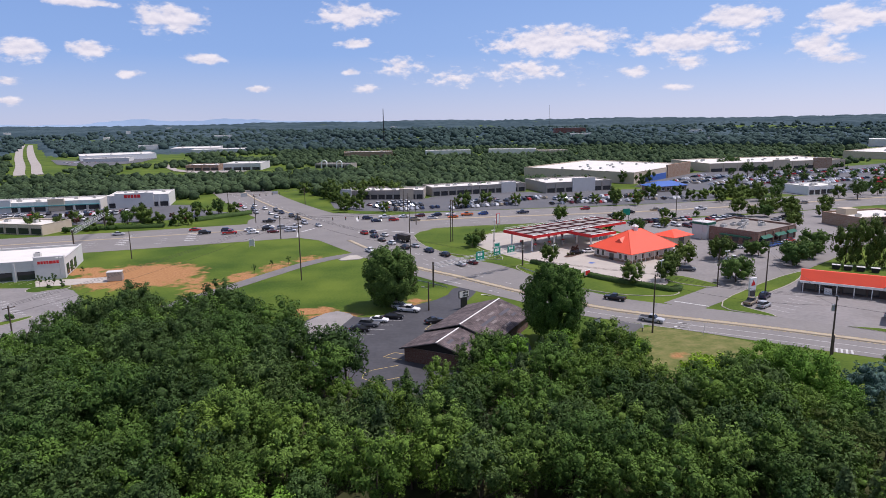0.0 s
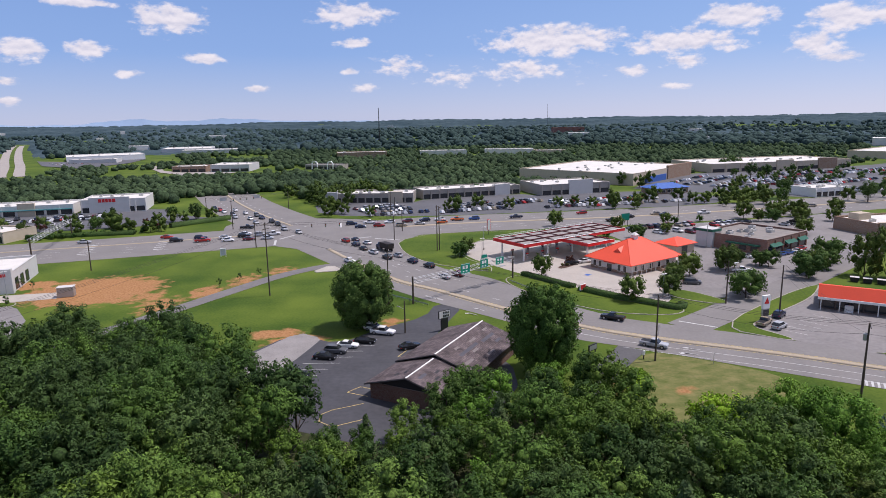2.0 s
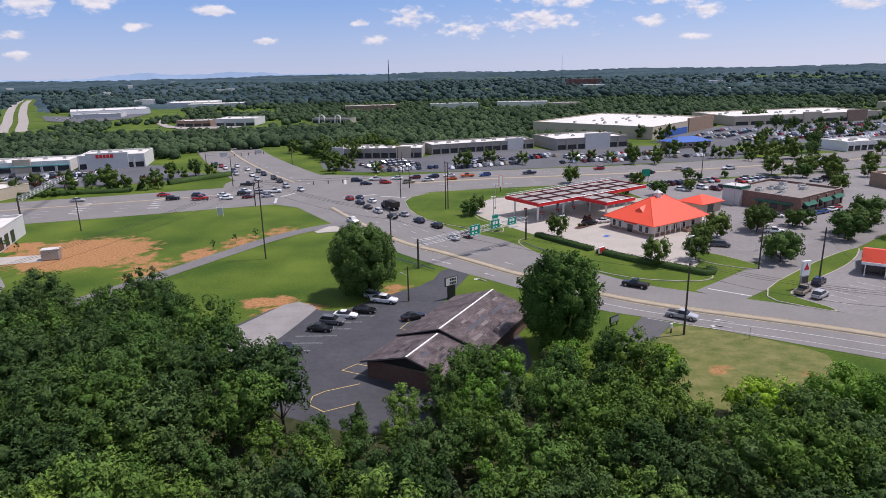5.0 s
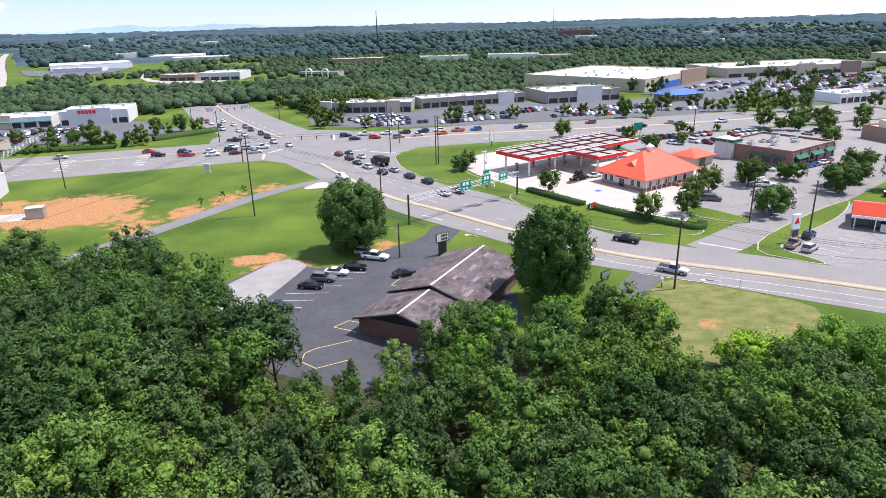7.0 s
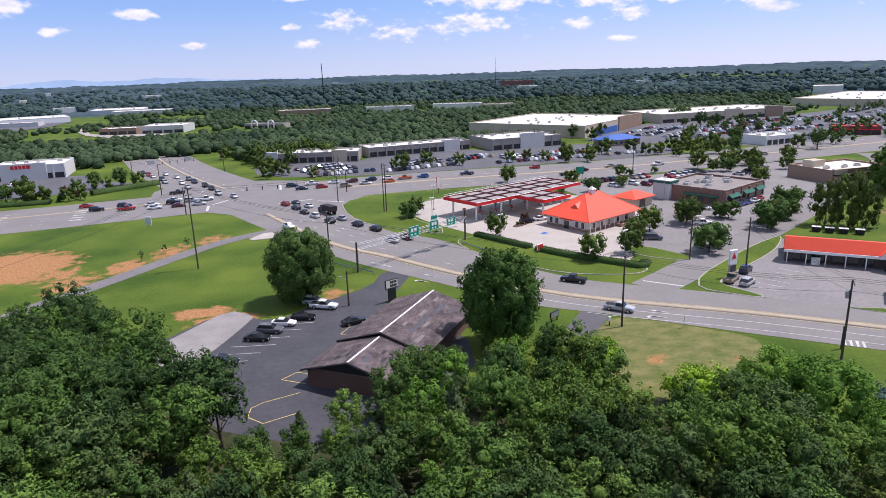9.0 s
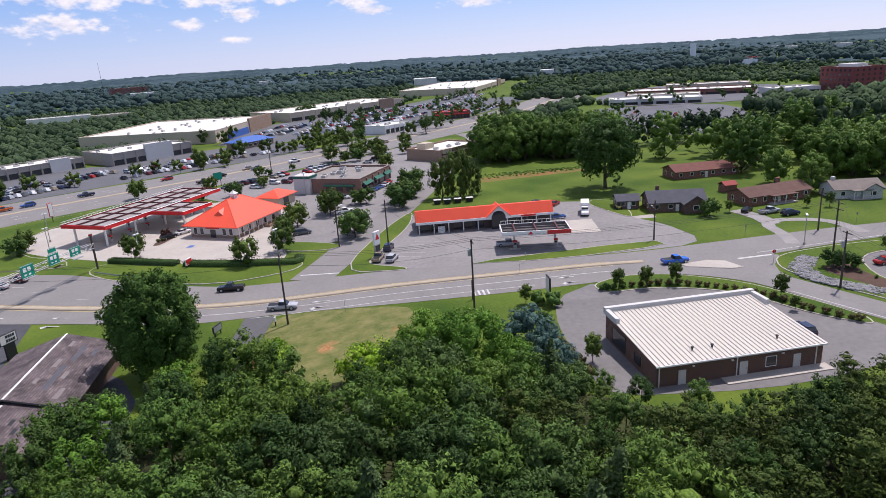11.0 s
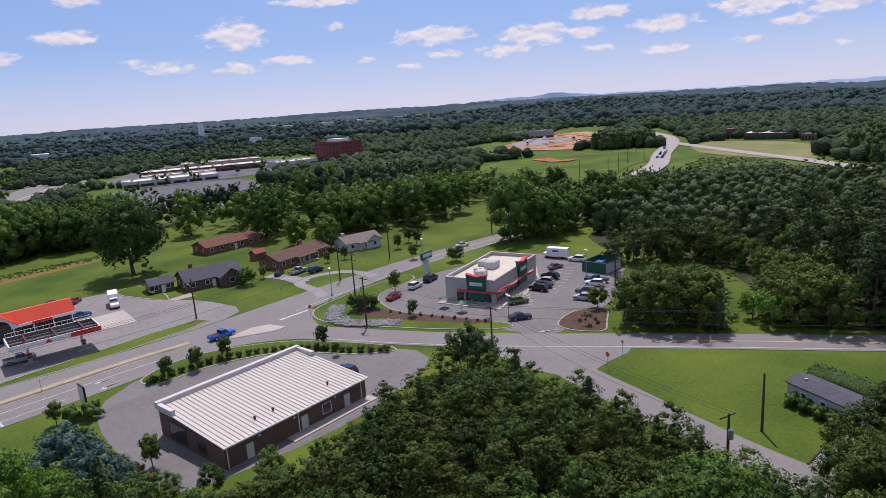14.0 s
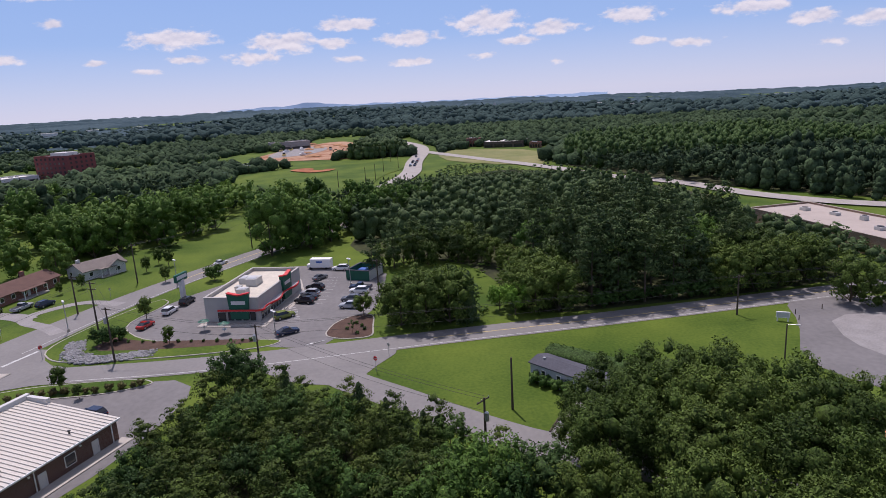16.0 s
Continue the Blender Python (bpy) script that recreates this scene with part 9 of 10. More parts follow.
for _ in range(34):
    a, r = radians(rg.uniform(-40, 130)), rg.uniform(1000, 3600)
    x, y = r * math.cos(a), r * math.sin(a)
    w, d, h = rg.uniform(10, 44), rg.uniform(10, 30), rg.uniform(6.5, 8.5) + r * 0.0012
    c, s = math.cos(a + 1.57), math.sin(a + 1.57)
    slab(bm, [(x + u * c - v * s, y + u * s + v * c) for u, v in ((-w / 2, -d / 2), (w / 2, -d / 2), (w / 2, d / 2), (-w / 2, d / 2))], float(terrain(x, y)), float(terrain(x, y)) + h)
tagged(part("far_town_buildings", bm, ROOF_WHITE, None), "many pale roofs scattered among far woods", "buildings", "", "stuff")

# ---------------- vehicles ----------------
CAR_PAINT = {"black": (0.012, 0.012, 0.014), "white": (0.75, 0.75, 0.74), "silver": (0.42, 0.43, 0.45), "grey": (0.12, 0.125, 0.135), "red": (0.4, 0.025, 0.02), "blue": (0.03, 0.09, 0.28), "navy": (0.015, 0.025, 0.06),
             "tan": (0.3, 0.25, 0.18), "maroon": (0.13, 0.02, 0.025), "orange": (0.6, 0.13, 0.03), "green": (0.16, 0.2, 0.05), "bright_blue": (0.02, 0.12, 0.5)}
# stations along the length (front to rear): x, low z, top z, half width; then the glasshouse: x, belt z, roof z, half width at belt and roof
CAR_SHAPE = {}
CAR_SHAPE["sedan"] = (4.75, [(2.37, 0.4, 0.62, 0.62), (2.25, 0.28, 0.74, 0.8), (1.5, 0.22, 0.88, 0.9), (0.75, 0.2, 0.96, 0.91), (-0.6, 0.2, 0.98, 0.91), (-1.6, 0.22, 1.02, 0.9), (-2.2, 0.28, 0.98, 0.82), (-2.36, 0.42, 0.8, 0.66)], [(0.95, 0.95, 0.97, 0.8, 0.78), (0.15, 0.97, 1.4, 0.84, 0.62), (-0.85, 0.98, 1.44, 0.84, 0.63), (-1.75, 1.0, 1.05, 0.8, 0.72)], (1.42, -1.4), 0.33)
CAR_SHAPE["suv"] = (4.8, [(2.4, 0.45, 0.75, 0.68), (2.28, 0.32, 0.92, 0.86), (1.5, 0.26, 1.06, 0.94), (0.8, 0.25, 1.1, 0.95), (-1.4, 0.25, 1.12, 0.95), (-2.2, 0.3, 1.12, 0.9), (-2.38, 0.45, 1.0, 0.8)], [(1.0, 1.09, 1.11, 0.85, 0.83), (0.35, 1.1, 1.62, 0.88, 0.7), (-1.7, 1.12, 1.68, 0.88, 0.71), (-2.25, 1.12, 1.2, 0.84, 0.76)], (1.5, -1.42), 0.37)
CAR_SHAPE["pickup"] = (5.7, [(2.85, 0.5, 0.85, 0.72), (2.7, 0.38, 1.0, 0.9), (1.8, 0.32, 1.12, 0.98), (1.0, 0.32, 1.14, 0.99), (-0.55, 0.32, 1.14, 0.99), (-0.6, 0.32, 1.12, 0.99), (-2.7, 0.36, 1.12, 0.97), (-2.83, 0.48, 1.08, 0.92)], [(1.2, 1.12, 1.14, 0.88, 0.86), (0.6, 1.13, 1.74, 0.92, 0.74), (-0.45, 1.13, 1.76, 0.92, 0.74), (-0.62, 1.12, 1.18, 0.9, 0.8)], (1.85, -1.75), 0.41)
CAR_SHAPE["van"] = (5.1, [(2.55, 0.45, 0.8, 0.7), (2.4, 0.32, 1.0, 0.9), (1.7, 0.26, 1.1, 0.97), (-2.2, 0.26, 1.14, 0.97), (-2.5, 0.4, 1.1, 0.88)], [(1.6, 1.09, 1.12, 0.88, 0.86), (0.7, 1.1, 1.7, 0.92, 0.74), (-2.0, 1.14, 1.76, 0.92, 0.76), (-2.42, 1.12, 1.2, 0.86, 0.8)], (1.6, -1.5), 0.35)


CARS = {}
WHEEL = None


def wheel_meshes():
    bm = bmesh.new()
    cyl(bm, (0, -0.12, 0), (0, 0.12, 0), 1.0, seg=14)
    tyre = bpy.data.meshes.new("tyre")
    bm.to_mesh(tyre)
    bm.free()
    tyre.materials.append(RUBBER)
    bm = bmesh.new()
    cyl(bm, (0, -0.135, 0), (0, 0.135, 0), 0.62, seg=10)
    rim = bpy.data.meshes.new("rim")
    bm.to_mesh(rim)
    bm.free()
    rim.materials.append(RIM)
    return tyre, rim


def car_parts(kind, colour):
    global WHEEL
    if WHEEL is None:
        WHEEL = wheel_meshes()
    if (kind, colour) in CARS:
        return CARS[kind, colour]
    L, body, cab, axles, wr = CAR_SHAPE[kind]
    paint = mat("car_paint_" + colour, CAR_PAINT[colour], 0.22, var=0.05, spec=0.55)
    bm = bmesh.new()
    loft(bm, [[(x, -w * 0.9, lo), (x, -w, lo + (hi - lo) * 0.35), (x, -w * 0.985, lo + (hi - lo) * 0.8), (x, -w * 0.86, hi), (x, w * 0.86, hi), (x, w * 0.985, lo + (hi - lo) * 0.8), (x, w, lo + (hi - lo) * 0.35), (x, w * 0.9, lo)] for x, lo, hi, w in body])
    out = {"body": (bm, paint)}
    bm = bmesh.new()
    loft(bm, [[(x, -wb, b - 0.03), (x, -wt, r), (x, wt, r), (x, wb, b - 0.03)] for x, b, r, wb, wt in cab])
    out["glasshouse"] = (bm, DARKGLASS)
    (x1, _, r1, _, w1), (x2, _, r2, _, w2) = cab[1], cab[2]
    bm = bmesh.new()
    loft(bm, [[(x, -w, r - 0.02), (x, -w * 0.92, r + 0.05), (x, w * 0.92, r + 0.05), (x, w, r - 0.02)] for x, r, w in ((x1 + 0.05, r1, w1), ((x1 + x2) / 2, (r1 + r2) / 2 + 0.02, (w1 + w2) / 2 + 0.01), (x2 - 0.05, r2, w2))])
    out["roof"] = (bm, paint)
    if kind == "pickup":
        bm = bmesh.new()
        box(bm, -2.68, -0.8, 0.85, -0.72, 0.8, 1.135)
        out["cargo_bed"] = (bm, BLACK)
    hz = body[1][2] - 0.16
    for s, nm in ((1, "headlight"), (-1, "headlight")):
        bm = bmesh.new()
        box(bm, L / 2 - 0.2, s * 0.5, hz - 0.08, L / 2 - 0.02, s * 0.78, hz + 0.06)
        out[nm + str(s)] = (bm, LAMP_W)
        bm = bmesh.new()
        rz = body[-1][2] - 0.12
        box(bm, -L / 2 + 0.16, s * 0.55, rz - 0.12, -L / 2 - 0.005, s * 0.8, rz + 0.04)
        out["taillight" + str(s)] = (bm, LAMP_R)
    made = []
    for nm, (bm, m) in out.items():
        me = bpy.data.meshes.new(nm.rstrip("-1"))
        bm.to_mesh(me)
        bm.free()
        me.materials.append(m)
        made.append((nm.rstrip("-1"), me))
    CARS[kind, colour] = (made, axles, wr)
    return CARS[kind, colour]


def car(x, y, deg, kind="sedan", colour="silver", group="", z=0.09, where="on the road", s=1.0, fine=True):
    made, axles, wr = car_parts(kind, colour)
    c = new({"sedan": "car", "suv": "suv", "pickup": "pickup_truck", "van": "minivan"}[kind])
    c.matrix_world = pose(x, y, z, 0, 0, deg) @ Matrix.Diagonal((s, s, s, 1))
    nm = {"sedan": "sedan car", "suv": "sport utility car", "pickup": "pickup truck", "van": "minivan"}[kind]
    tagged(c, f"{colour.replace('_', ' ')} {nm} {where}", {"pickup": "truck"}.get(kind, "car"), group)
    for n, me in made:
        if fine or "light" not in n:
            obj(n, me, None, c)
    hw = CAR_SHAPE[kind][1][2][3] - 0.1
    for ax in axles:
        for sgn in (-1, 1):
            w = obj("wheel", WHEEL[0], None, c)
            w.matrix_local = pose(ax, sgn * hw, wr) @ Matrix.Diagonal((wr, 1, wr, 1))
            if fine:
                obj("rim", WHEEL[1], None, w)
    return c


G1, G2, G3, G4 = "cars queueing on the highway", "cars queueing on the main road", "cars on the north street", "cars in the parking lots"
for x, y, k, c in ((-109, 280, "sedan", "red"), (-102, 272, "suv", "black"), (-94, 277, "suv", "navy"), (-91, 271, "pickup", "red"), (-84, 277, "sedan", "white"), (-81, 271, "sedan", "white"), (-77, 279.5, "suv", "black"), (-73, 273, "sedan", "maroon"),
                   (-71, 282, "suv", "silver"), (-66, 274.5, "sedan", "silver"), (-78, 285, "sedan", "white"), (-66, 283.5, "pickup", "white"), (-139, 272, "sedan", "silver"), (-82, 301, "pickup", "black")):
    car(x, y, 17, k, c, G1, where="waiting on the highway", s=1.08)
for x, y, k, c in ((-36, 306, "suv", "navy"), (-31, 298, "sedan", "navy"), (-28, 309, "pickup", "white"), (-23, 300, "suv", "red"), (-19, 310, "sedan", "white"), (-13, 300, "suv", "tan"), (-11, 311, "suv", "maroon"), (-5, 304, "sedan", "silver"), (-3, 313, "suv", "navy"),
                   (4, 315, "sedan", "white"), (5, 307, "sedan", "orange"), (12, 313.5, "pickup", "orange"), (20, 315, "suv", "blue"), (40, 318, "pickup", "navy"), (73, 327, "suv", "red"), (82, 304, "pickup", "black"), (92, 313, "sedan", "black"),
                   (107, 321, "sedan", "tan"), (110, 318, "sedan", "navy"), (130, 321, "pickup", "white"), (177, 334, "suv", "silver"), (191, 338, "sedan", "tan")):
    car(x, y, 190 if y > 306 else 12, k, c, G1, where="on the highway", s=1.08)
for x, y, k, c in ((-119, 367, "sedan", "navy"), (-109, 352, "sedan", "white"), (-101, 341, "suv", "black"), (-97, 332, "suv", "silver"), (-96, 346, "sedan", "white"), (-88, 327, "sedan", "white"), (-82, 315, "sedan", "silver"), (-83, 329, "suv", "navy"), (-75, 317, "suv", "black"),
                   (-88, 338, "suv", "grey"), (-70, 308, "suv", "black"), (-64, 295, "suv", "silver"), (-56, 287, "sedan", "silver"), (-113, 358, "suv", "red"), (-105, 358, "sedan", "white")):
    car(x, y, 300, k, c, G3, where="queueing on the street", s=1.05)
for x, y, k, c in ((-33, 266, "suv", "red"), (-29.5, 268, "sedan", "navy"), (-28, 258, "suv", "navy"), (-24, 260.5, "sedan", "white"), (-24.2, 250, "sedan", "black"), (-19.8, 243, "suv", "white"), (-14.1, 234, "suv", "black"), (-10.6, 237, "sedan", "silver"),
                   (-5.1, 227.5, "suv", "navy"), (0.6, 220.2, "suv", "black"), (5.6, 205.6, "sedan", "silver"), (9.6, 208, "suv", "maroon")):
    car(x, y, 125, k, c, G2, where="queueing on the main road")
car(-26.4, 229.2, 305, "pickup", "white", G2, where="turning off the crossing")
car(45, 163, 146, "pickup", "black", G2, where="on the main road")
car(121, 107.6, -28, "pickup", "bright_blue", G2, where="on the main road")
car(48.8, 144.6, -35, "pickup", "silver", G2, where="on the main road")
car(201.6, 72.3, -34, "sedan", "white", G2, where="on the main road")
for x, y, d, k, c, w in ((-19.3, 141, -10, "sedan", "black", "in a painted bay"), (-17.6, 144.4, -12, "suv", "grey", "in a painted bay"), (-15.6, 147.5, -10, "sedan", "white", "in a painted bay"), (-12.2, 150, -8, "sedan", "black", "in the tree's shade"),
                         (-8.8, 155.6, -18, "pickup", "white", "under the shade tree"), (-11, 158.5, -15, "suv", "white", "under the shade tree"), (-2.3, 146.2, 28, "sedan", "black", "beside the restaurant"), (-23.3, 131.4, -10, "pickup", "black", "at the lot's edge")):
    car(x, y, d, k, c, G4, 0.05, "parked " + w)
for x, y, d, k, c in ((75.6, 194, -15, "van", "grey"), (46.8, 220.6, 20, "suv", "black"), (51.5, 223, 20, "sedan", "white"), (95.7, 207, -15, "pickup", "white"), (105.7, 226, -20, "sedan", "white"), (119, 228.5, 35, "sedan", "blue"), (123, 231, 35, "sedan", "blue"), (127, 233.5, 35, "sedan", "white"),
                      (130.5, 237, 35, "sedan", "red"), (103, 251, 30, "sedan", "white"), (106.5, 246.5, 30, "suv", "white"), (101, 275, -60, "suv", "white"), (105, 272, -60, "suv", "maroon"), (109, 274, -60, "van", "maroon"), (92, 273, -60, "sedan", "white"), (96, 276, -60, "suv", "silver")):
    car(x, y, d, k, c, G4, 0.06, "parked in the lot")
for x, y, d, k, c in ((84.4, 163, 45, "suv", "navy"), (80.2, 154.8, 40, "suv", "silver"), (78.2, 157.6, 45, "pickup", "tan"), (106, 143.4, -37, "pickup", "silver"), (143.4, 164, 20, "sedan", "red"), (132.5, 152.6, -30, "sedan", "blue"), (140, 168, 10, "suv", "black")):
    car(x, y, d, k, c, G4, 0.06, "parked at the store")
for x, y, d, k, c in ((156.8, 75.6, -16, "suv", "white"), (163.2, 73.2, -16, "van", "black"), (147.8, 78.4, -20, "sedan", "red"), (154.6, 44.8, 64, "suv", "black"), (157.6, 44, 64, "sedan", "black"), (160.4, 43.8, 64, "suv", "silver"), (165, 42.8, 64, "suv", "black"), (174.5, 42, -40, "sedan", "grey"),
                      (145, 48.6, -60, "suv", "green"), (134.5, 47, -65, "sedan", "navy"), (182.3, 49.6, -10, "suv", "white"), (183.5, 56, 60, "suv", "black"), (182, 36.6, 70, "suv", "white"), (161.6, 31.6, 70, "pickup", "navy"), (158.6, 32, 70, "suv", "white"), (152.4, 34, 72, "suv", "grey"), (147.6, 34.4, 72, "suv", "silver"),
                      (105.4, 74, 60, "suv", "navy"), (172.6, 109.2, -25, "suv", "navy"), (171.4, 114, -20, "pickup", "silver"), (169.4, 119, 10, "sedan", "black")):
    car(x, y, d, k, c, G4, 0.06, "parked by the building")
rg = random.Random(4)
COL = ["white", "white", "white", "silver", "silver", "silver", "grey", "grey", "black", "black", "black", "navy", "red", "tan", "maroon"]
for ox, oy, deg, n, m, dr, keep in ((-32, 340, 30, 9, 3, 8.5, 0.9), (16, 355, 27, 9, 2, 8.5, 0.5), (68, 360, 17, 9, 2, 9, 0.6), (-228, 322, 15, 22, 2, 9.5, 0.55), (-215, 307, 15, 18, 1, 9.5, 0.5), (84, 283, 15, 18, 1, 7, 0.8), (150, 286, 40, 9, 1, 7, 0.8), (118, 286, 20, 8, 1, 6, 0.8)):
    for row in range(m):
        for k in range(n):
            if rg.random() > keep:
                continue
            u, v = k * 2.9, row * dr
            c, s = math.cos(radians(deg)), math.sin(radians(deg))
            car(ox + u * c - v * s, oy + u * s + v * c, deg + 90 + rg.choice((0, 180)) + rg.uniform(-3, 3), rg.choice(("sedan", "suv", "suv", "van", "pickup")), rg.choice(COL), "cars in the shopping lots", 0.05, "parked in a shopping lot", 1.0, False)


def far_cars(name, label, rows, lift=0.05):
    """Rows of parked cars far off, in one mesh for each colour."""
    by = {}
    g = random.Random(8)
    for ox, oy, deg, n, m, dr, keep in rows:
        for row in range(m):
            for k in range(n):
                if g.random() < keep:
                    c, s = math.cos(radians(deg)), math.sin(radians(deg))
                    u, v = k * 2.9, row * dr + (row % 2) * -2.5
                    by.setdefault(g.choice(COL), []).append(pose(ox + u * c - v * s, oy + u * s + v * c, lift, 0, 0, deg + 90))
    for colour, ms in by.items():
        bm = bmesh.new()
        for m in ms:
            for a, b, z0, z1, y in ((-2.3, 2.3, 0.3, 0.95, 0.9), (-1.7, 0.9, 0.95, 1.5, 0.75)):
                vs = [bm.verts.new(m @ Vector(p)) for p in ((a, -y, z0), (b, -y, z0), (b, y, z0), (a, y, z0), (a + 0.25, -y * 0.9, z1), (b - 0.35, -y * 0.9, z1), (b - 0.35, y * 0.9, z1), (a + 0.25, y * 0.9, z1))]
                for f in ((4, 5, 6, 7), (0, 1, 5, 4), (1, 2, 6, 5), (2, 3, 7, 6), (3, 0, 4, 7)):
                    bm.faces.new([vs[i] for i in f])
        ob = part(name, bm, mat("car_paint_" + colour, CAR_PAINT[colour], 0.22), None)
        tagged(ob, f"many {colour} {label}", "cars", "", "stuff")


far_cars("parked_cars", "cars parked in far lots", [(200, 418, 48, 24, 7, 9.0, 0.85), (232, 420, 30, 30, 6, 10, 0.8), (255, 500, 13, 34, 2, 10, 0.7), (330, 480, 35, 24, 4, 11, 0.7), (-430, 745, 40, 22, 3, 10, 0.8), (410, 540, 37, 25, 4, 11, 0.7), (300, 412, 26, 30, 2, 9, 0.6), (420, 476, 34, 30, 2, 9, 0.6), (252, 396, 22, 10, 2, 8, 0.6), (340, 290, -60, 12, 3, 12, 0.4), (296, 240, -30, 14, 2, 12, 0.3), (-30, 332.5, 20, 12, 1, 8, 0.9), (5, 338.5, 22, 13, 1, 8, 0.9), (60, 350, 15, 15, 1, 8, 0.8), (42, 366, 27, 8, 2, 8.5, 0.8), (96, 372, 17, 14, 2, 9, 0.7), (84, 353, 15, 20, 1, 8, 0.6), (-196, 330, 15, 14, 2, 9, 0.7)])
far_cars("waiting_cars", "cars waiting at the far junction", [(440, -8, -99.6, 2, 7, 11, 0.6)], 0.5)

for x, y in ((121.5, 193.5), (124, 191.6), (126.9, 190), (130.2, 188.2)):
    d = thing("dumpster", "dark steel dumpster with a pale lid behind the store", "dumpster", x, y, -31, 0.03, "dumpsters behind the store")
    bm = bmesh.new()
    loft(bm, [[(-0.95, y0, 0.15), (0.95, y0, 0.15), (1.1, y0, 1.35), (-1.1, y0, 1.35)] for y0 in (-0.8, 0.8)])
    part("bin_body", bm, BLACK, d)
    bpart("lid", d, OFFWHITE, (-1.15, -0.85, 1.35, -0.03, 0.85, 1.45), (0.03, -0.85, 1.35, 1.15, 0.85, 1.45), bevel=0.03)

# delivery trucks
v = thing("box_truck", "white box truck parked beside the store", "truck", 141.3, 150.4, 222, 0.04)
bpart("cargo_box", v, WHITE, (-4.0, -1.15, 0.9, 1.2, 1.15, 3.3), bevel=0.06)
bm = bmesh.new()
loft(bm, [[(x, -1.0, lo), (x, -1.02, hi * 0.6), (x, -0.9, hi), (x, 0.9, hi), (x, 1.02, hi * 0.6), (x, 1.0, lo)] for x, lo, hi in ((1.25, 0.5, 2.5), (2.3, 0.5, 2.45), (2.9, 0.5, 1.5), (3.9, 0.55, 1.3), (4.1, 0.6, 1.1))])
part("cab", bm, WHITE, v)
bpart("windscreen", v, DARKGLASS, (2.35, -0.85, 1.55, 2.72, 0.85, 2.3))
bpart("chassis", v, BLACK, (-4.0, -0.5, 0.5, 3.5, 0.5, 0.88))
for x in (2.9, -2.6):
    for s in (-0.95, 0.95):
        w = obj("wheel", WHEEL[0], None, v)
        w.matrix_local = pose(x, s, 0.45) @ Matrix.Diagonal((0.45, 1.2, 0.45, 1))
v = thing("step_van", "white step van with blue markings behind the shop", "van", 186, 42.5, 72, 0.04)
bpart("body", v, WHITE, (-3.6, -1.1, 0.5, 2.4, 1.1, 3.0), (2.4, -1.0, 0.5, 3.4, 1.0, 1.5), bevel=0.1)
bpart("windscreen", v, DARKGLASS, (2.38, -0.9, 1.6, 2.44, 0.9, 2.6))
bpart("side_marking", v, BLUE_P, (-1.2, 1.1, 1.9, 0.6, 1.12, 2.4), label="blue side marking")
for x in (2.3, -2.3):
    for s in (-0.95, 0.95):
        w = obj("wheel", WHEEL[0], None, v)
        w.matrix_local = pose(x, s, 0.4) @ Matrix.Diagonal((0.4, 1.2, 0.4, 1))
v = thing("dump_truck", "dark dump truck queueing on the main road", "truck", -16.2, 248.4, 125, 0.09)
bm = bmesh.new()
loft(bm, [[(x, -1.2, lo), (x, -1.3, 3.0), (x, -1.2, 3.05), (x, 1.2, 3.05), (x, 1.3, 3.0), (x, 1.2, lo)] for x, lo in ((1.4, 1.1), (-4.3, 1.1), (-4.6, 1.5))])
part("dump_body", bm, mat("dark_brown_steel", (0.03, 0.025, 0.022), 0.6), v)
bm = bmesh.new()
loft(bm, [[(x, -1.1, 0.6), (x, -1.1, hi * 0.8), (x, -0.95, hi), (x, 0.95, hi), (x, 1.1, hi * 0.8), (x, 1.1, 0.6)] for x, hi in ((1.6, 2.7), (3.0, 2.65), (3.2, 1.9), (4.6, 1.7))])
part("cab", bm, mat("car_paint_navy", CAR_PAINT["navy"], 0.3), v)
bpart("windscreen", v, DARKGLASS, (3.02, -0.9, 1.9, 3.18, 0.9, 2.5))
for x in (3.6, -2.2, -3.4):
    for s in (-1.0, 1.0):
        w = obj("wheel", WHEEL[0], None, v)
        w.matrix_local = pose(x, s, 0.5) @ Matrix.Diagonal((0.5, 1.6, 0.5, 1))
v = thing("loader_tractor", "small yellow loader parked on the lawn edge", "tractor", 150.5, 146.2, 60, 0.03)
bpart("body", v, PAINT_Y, (-0.8, -0.5, 0.5, 1.0, 0.5, 1.2), bevel=0.06)
bpart("cab", v, BLACK, (-0.6, -0.45, 1.2, 0.3, 0.45, 2.0), bevel=0.04)
for x in (-0.6, 0.8):
    for s in (-0.6, 0.6):
        w = obj("wheel", WHEEL[0], None, v)
        w.matrix_local = pose(x, s, 0.42) @ Matrix.Diagonal((0.42, 1, 0.42, 1))


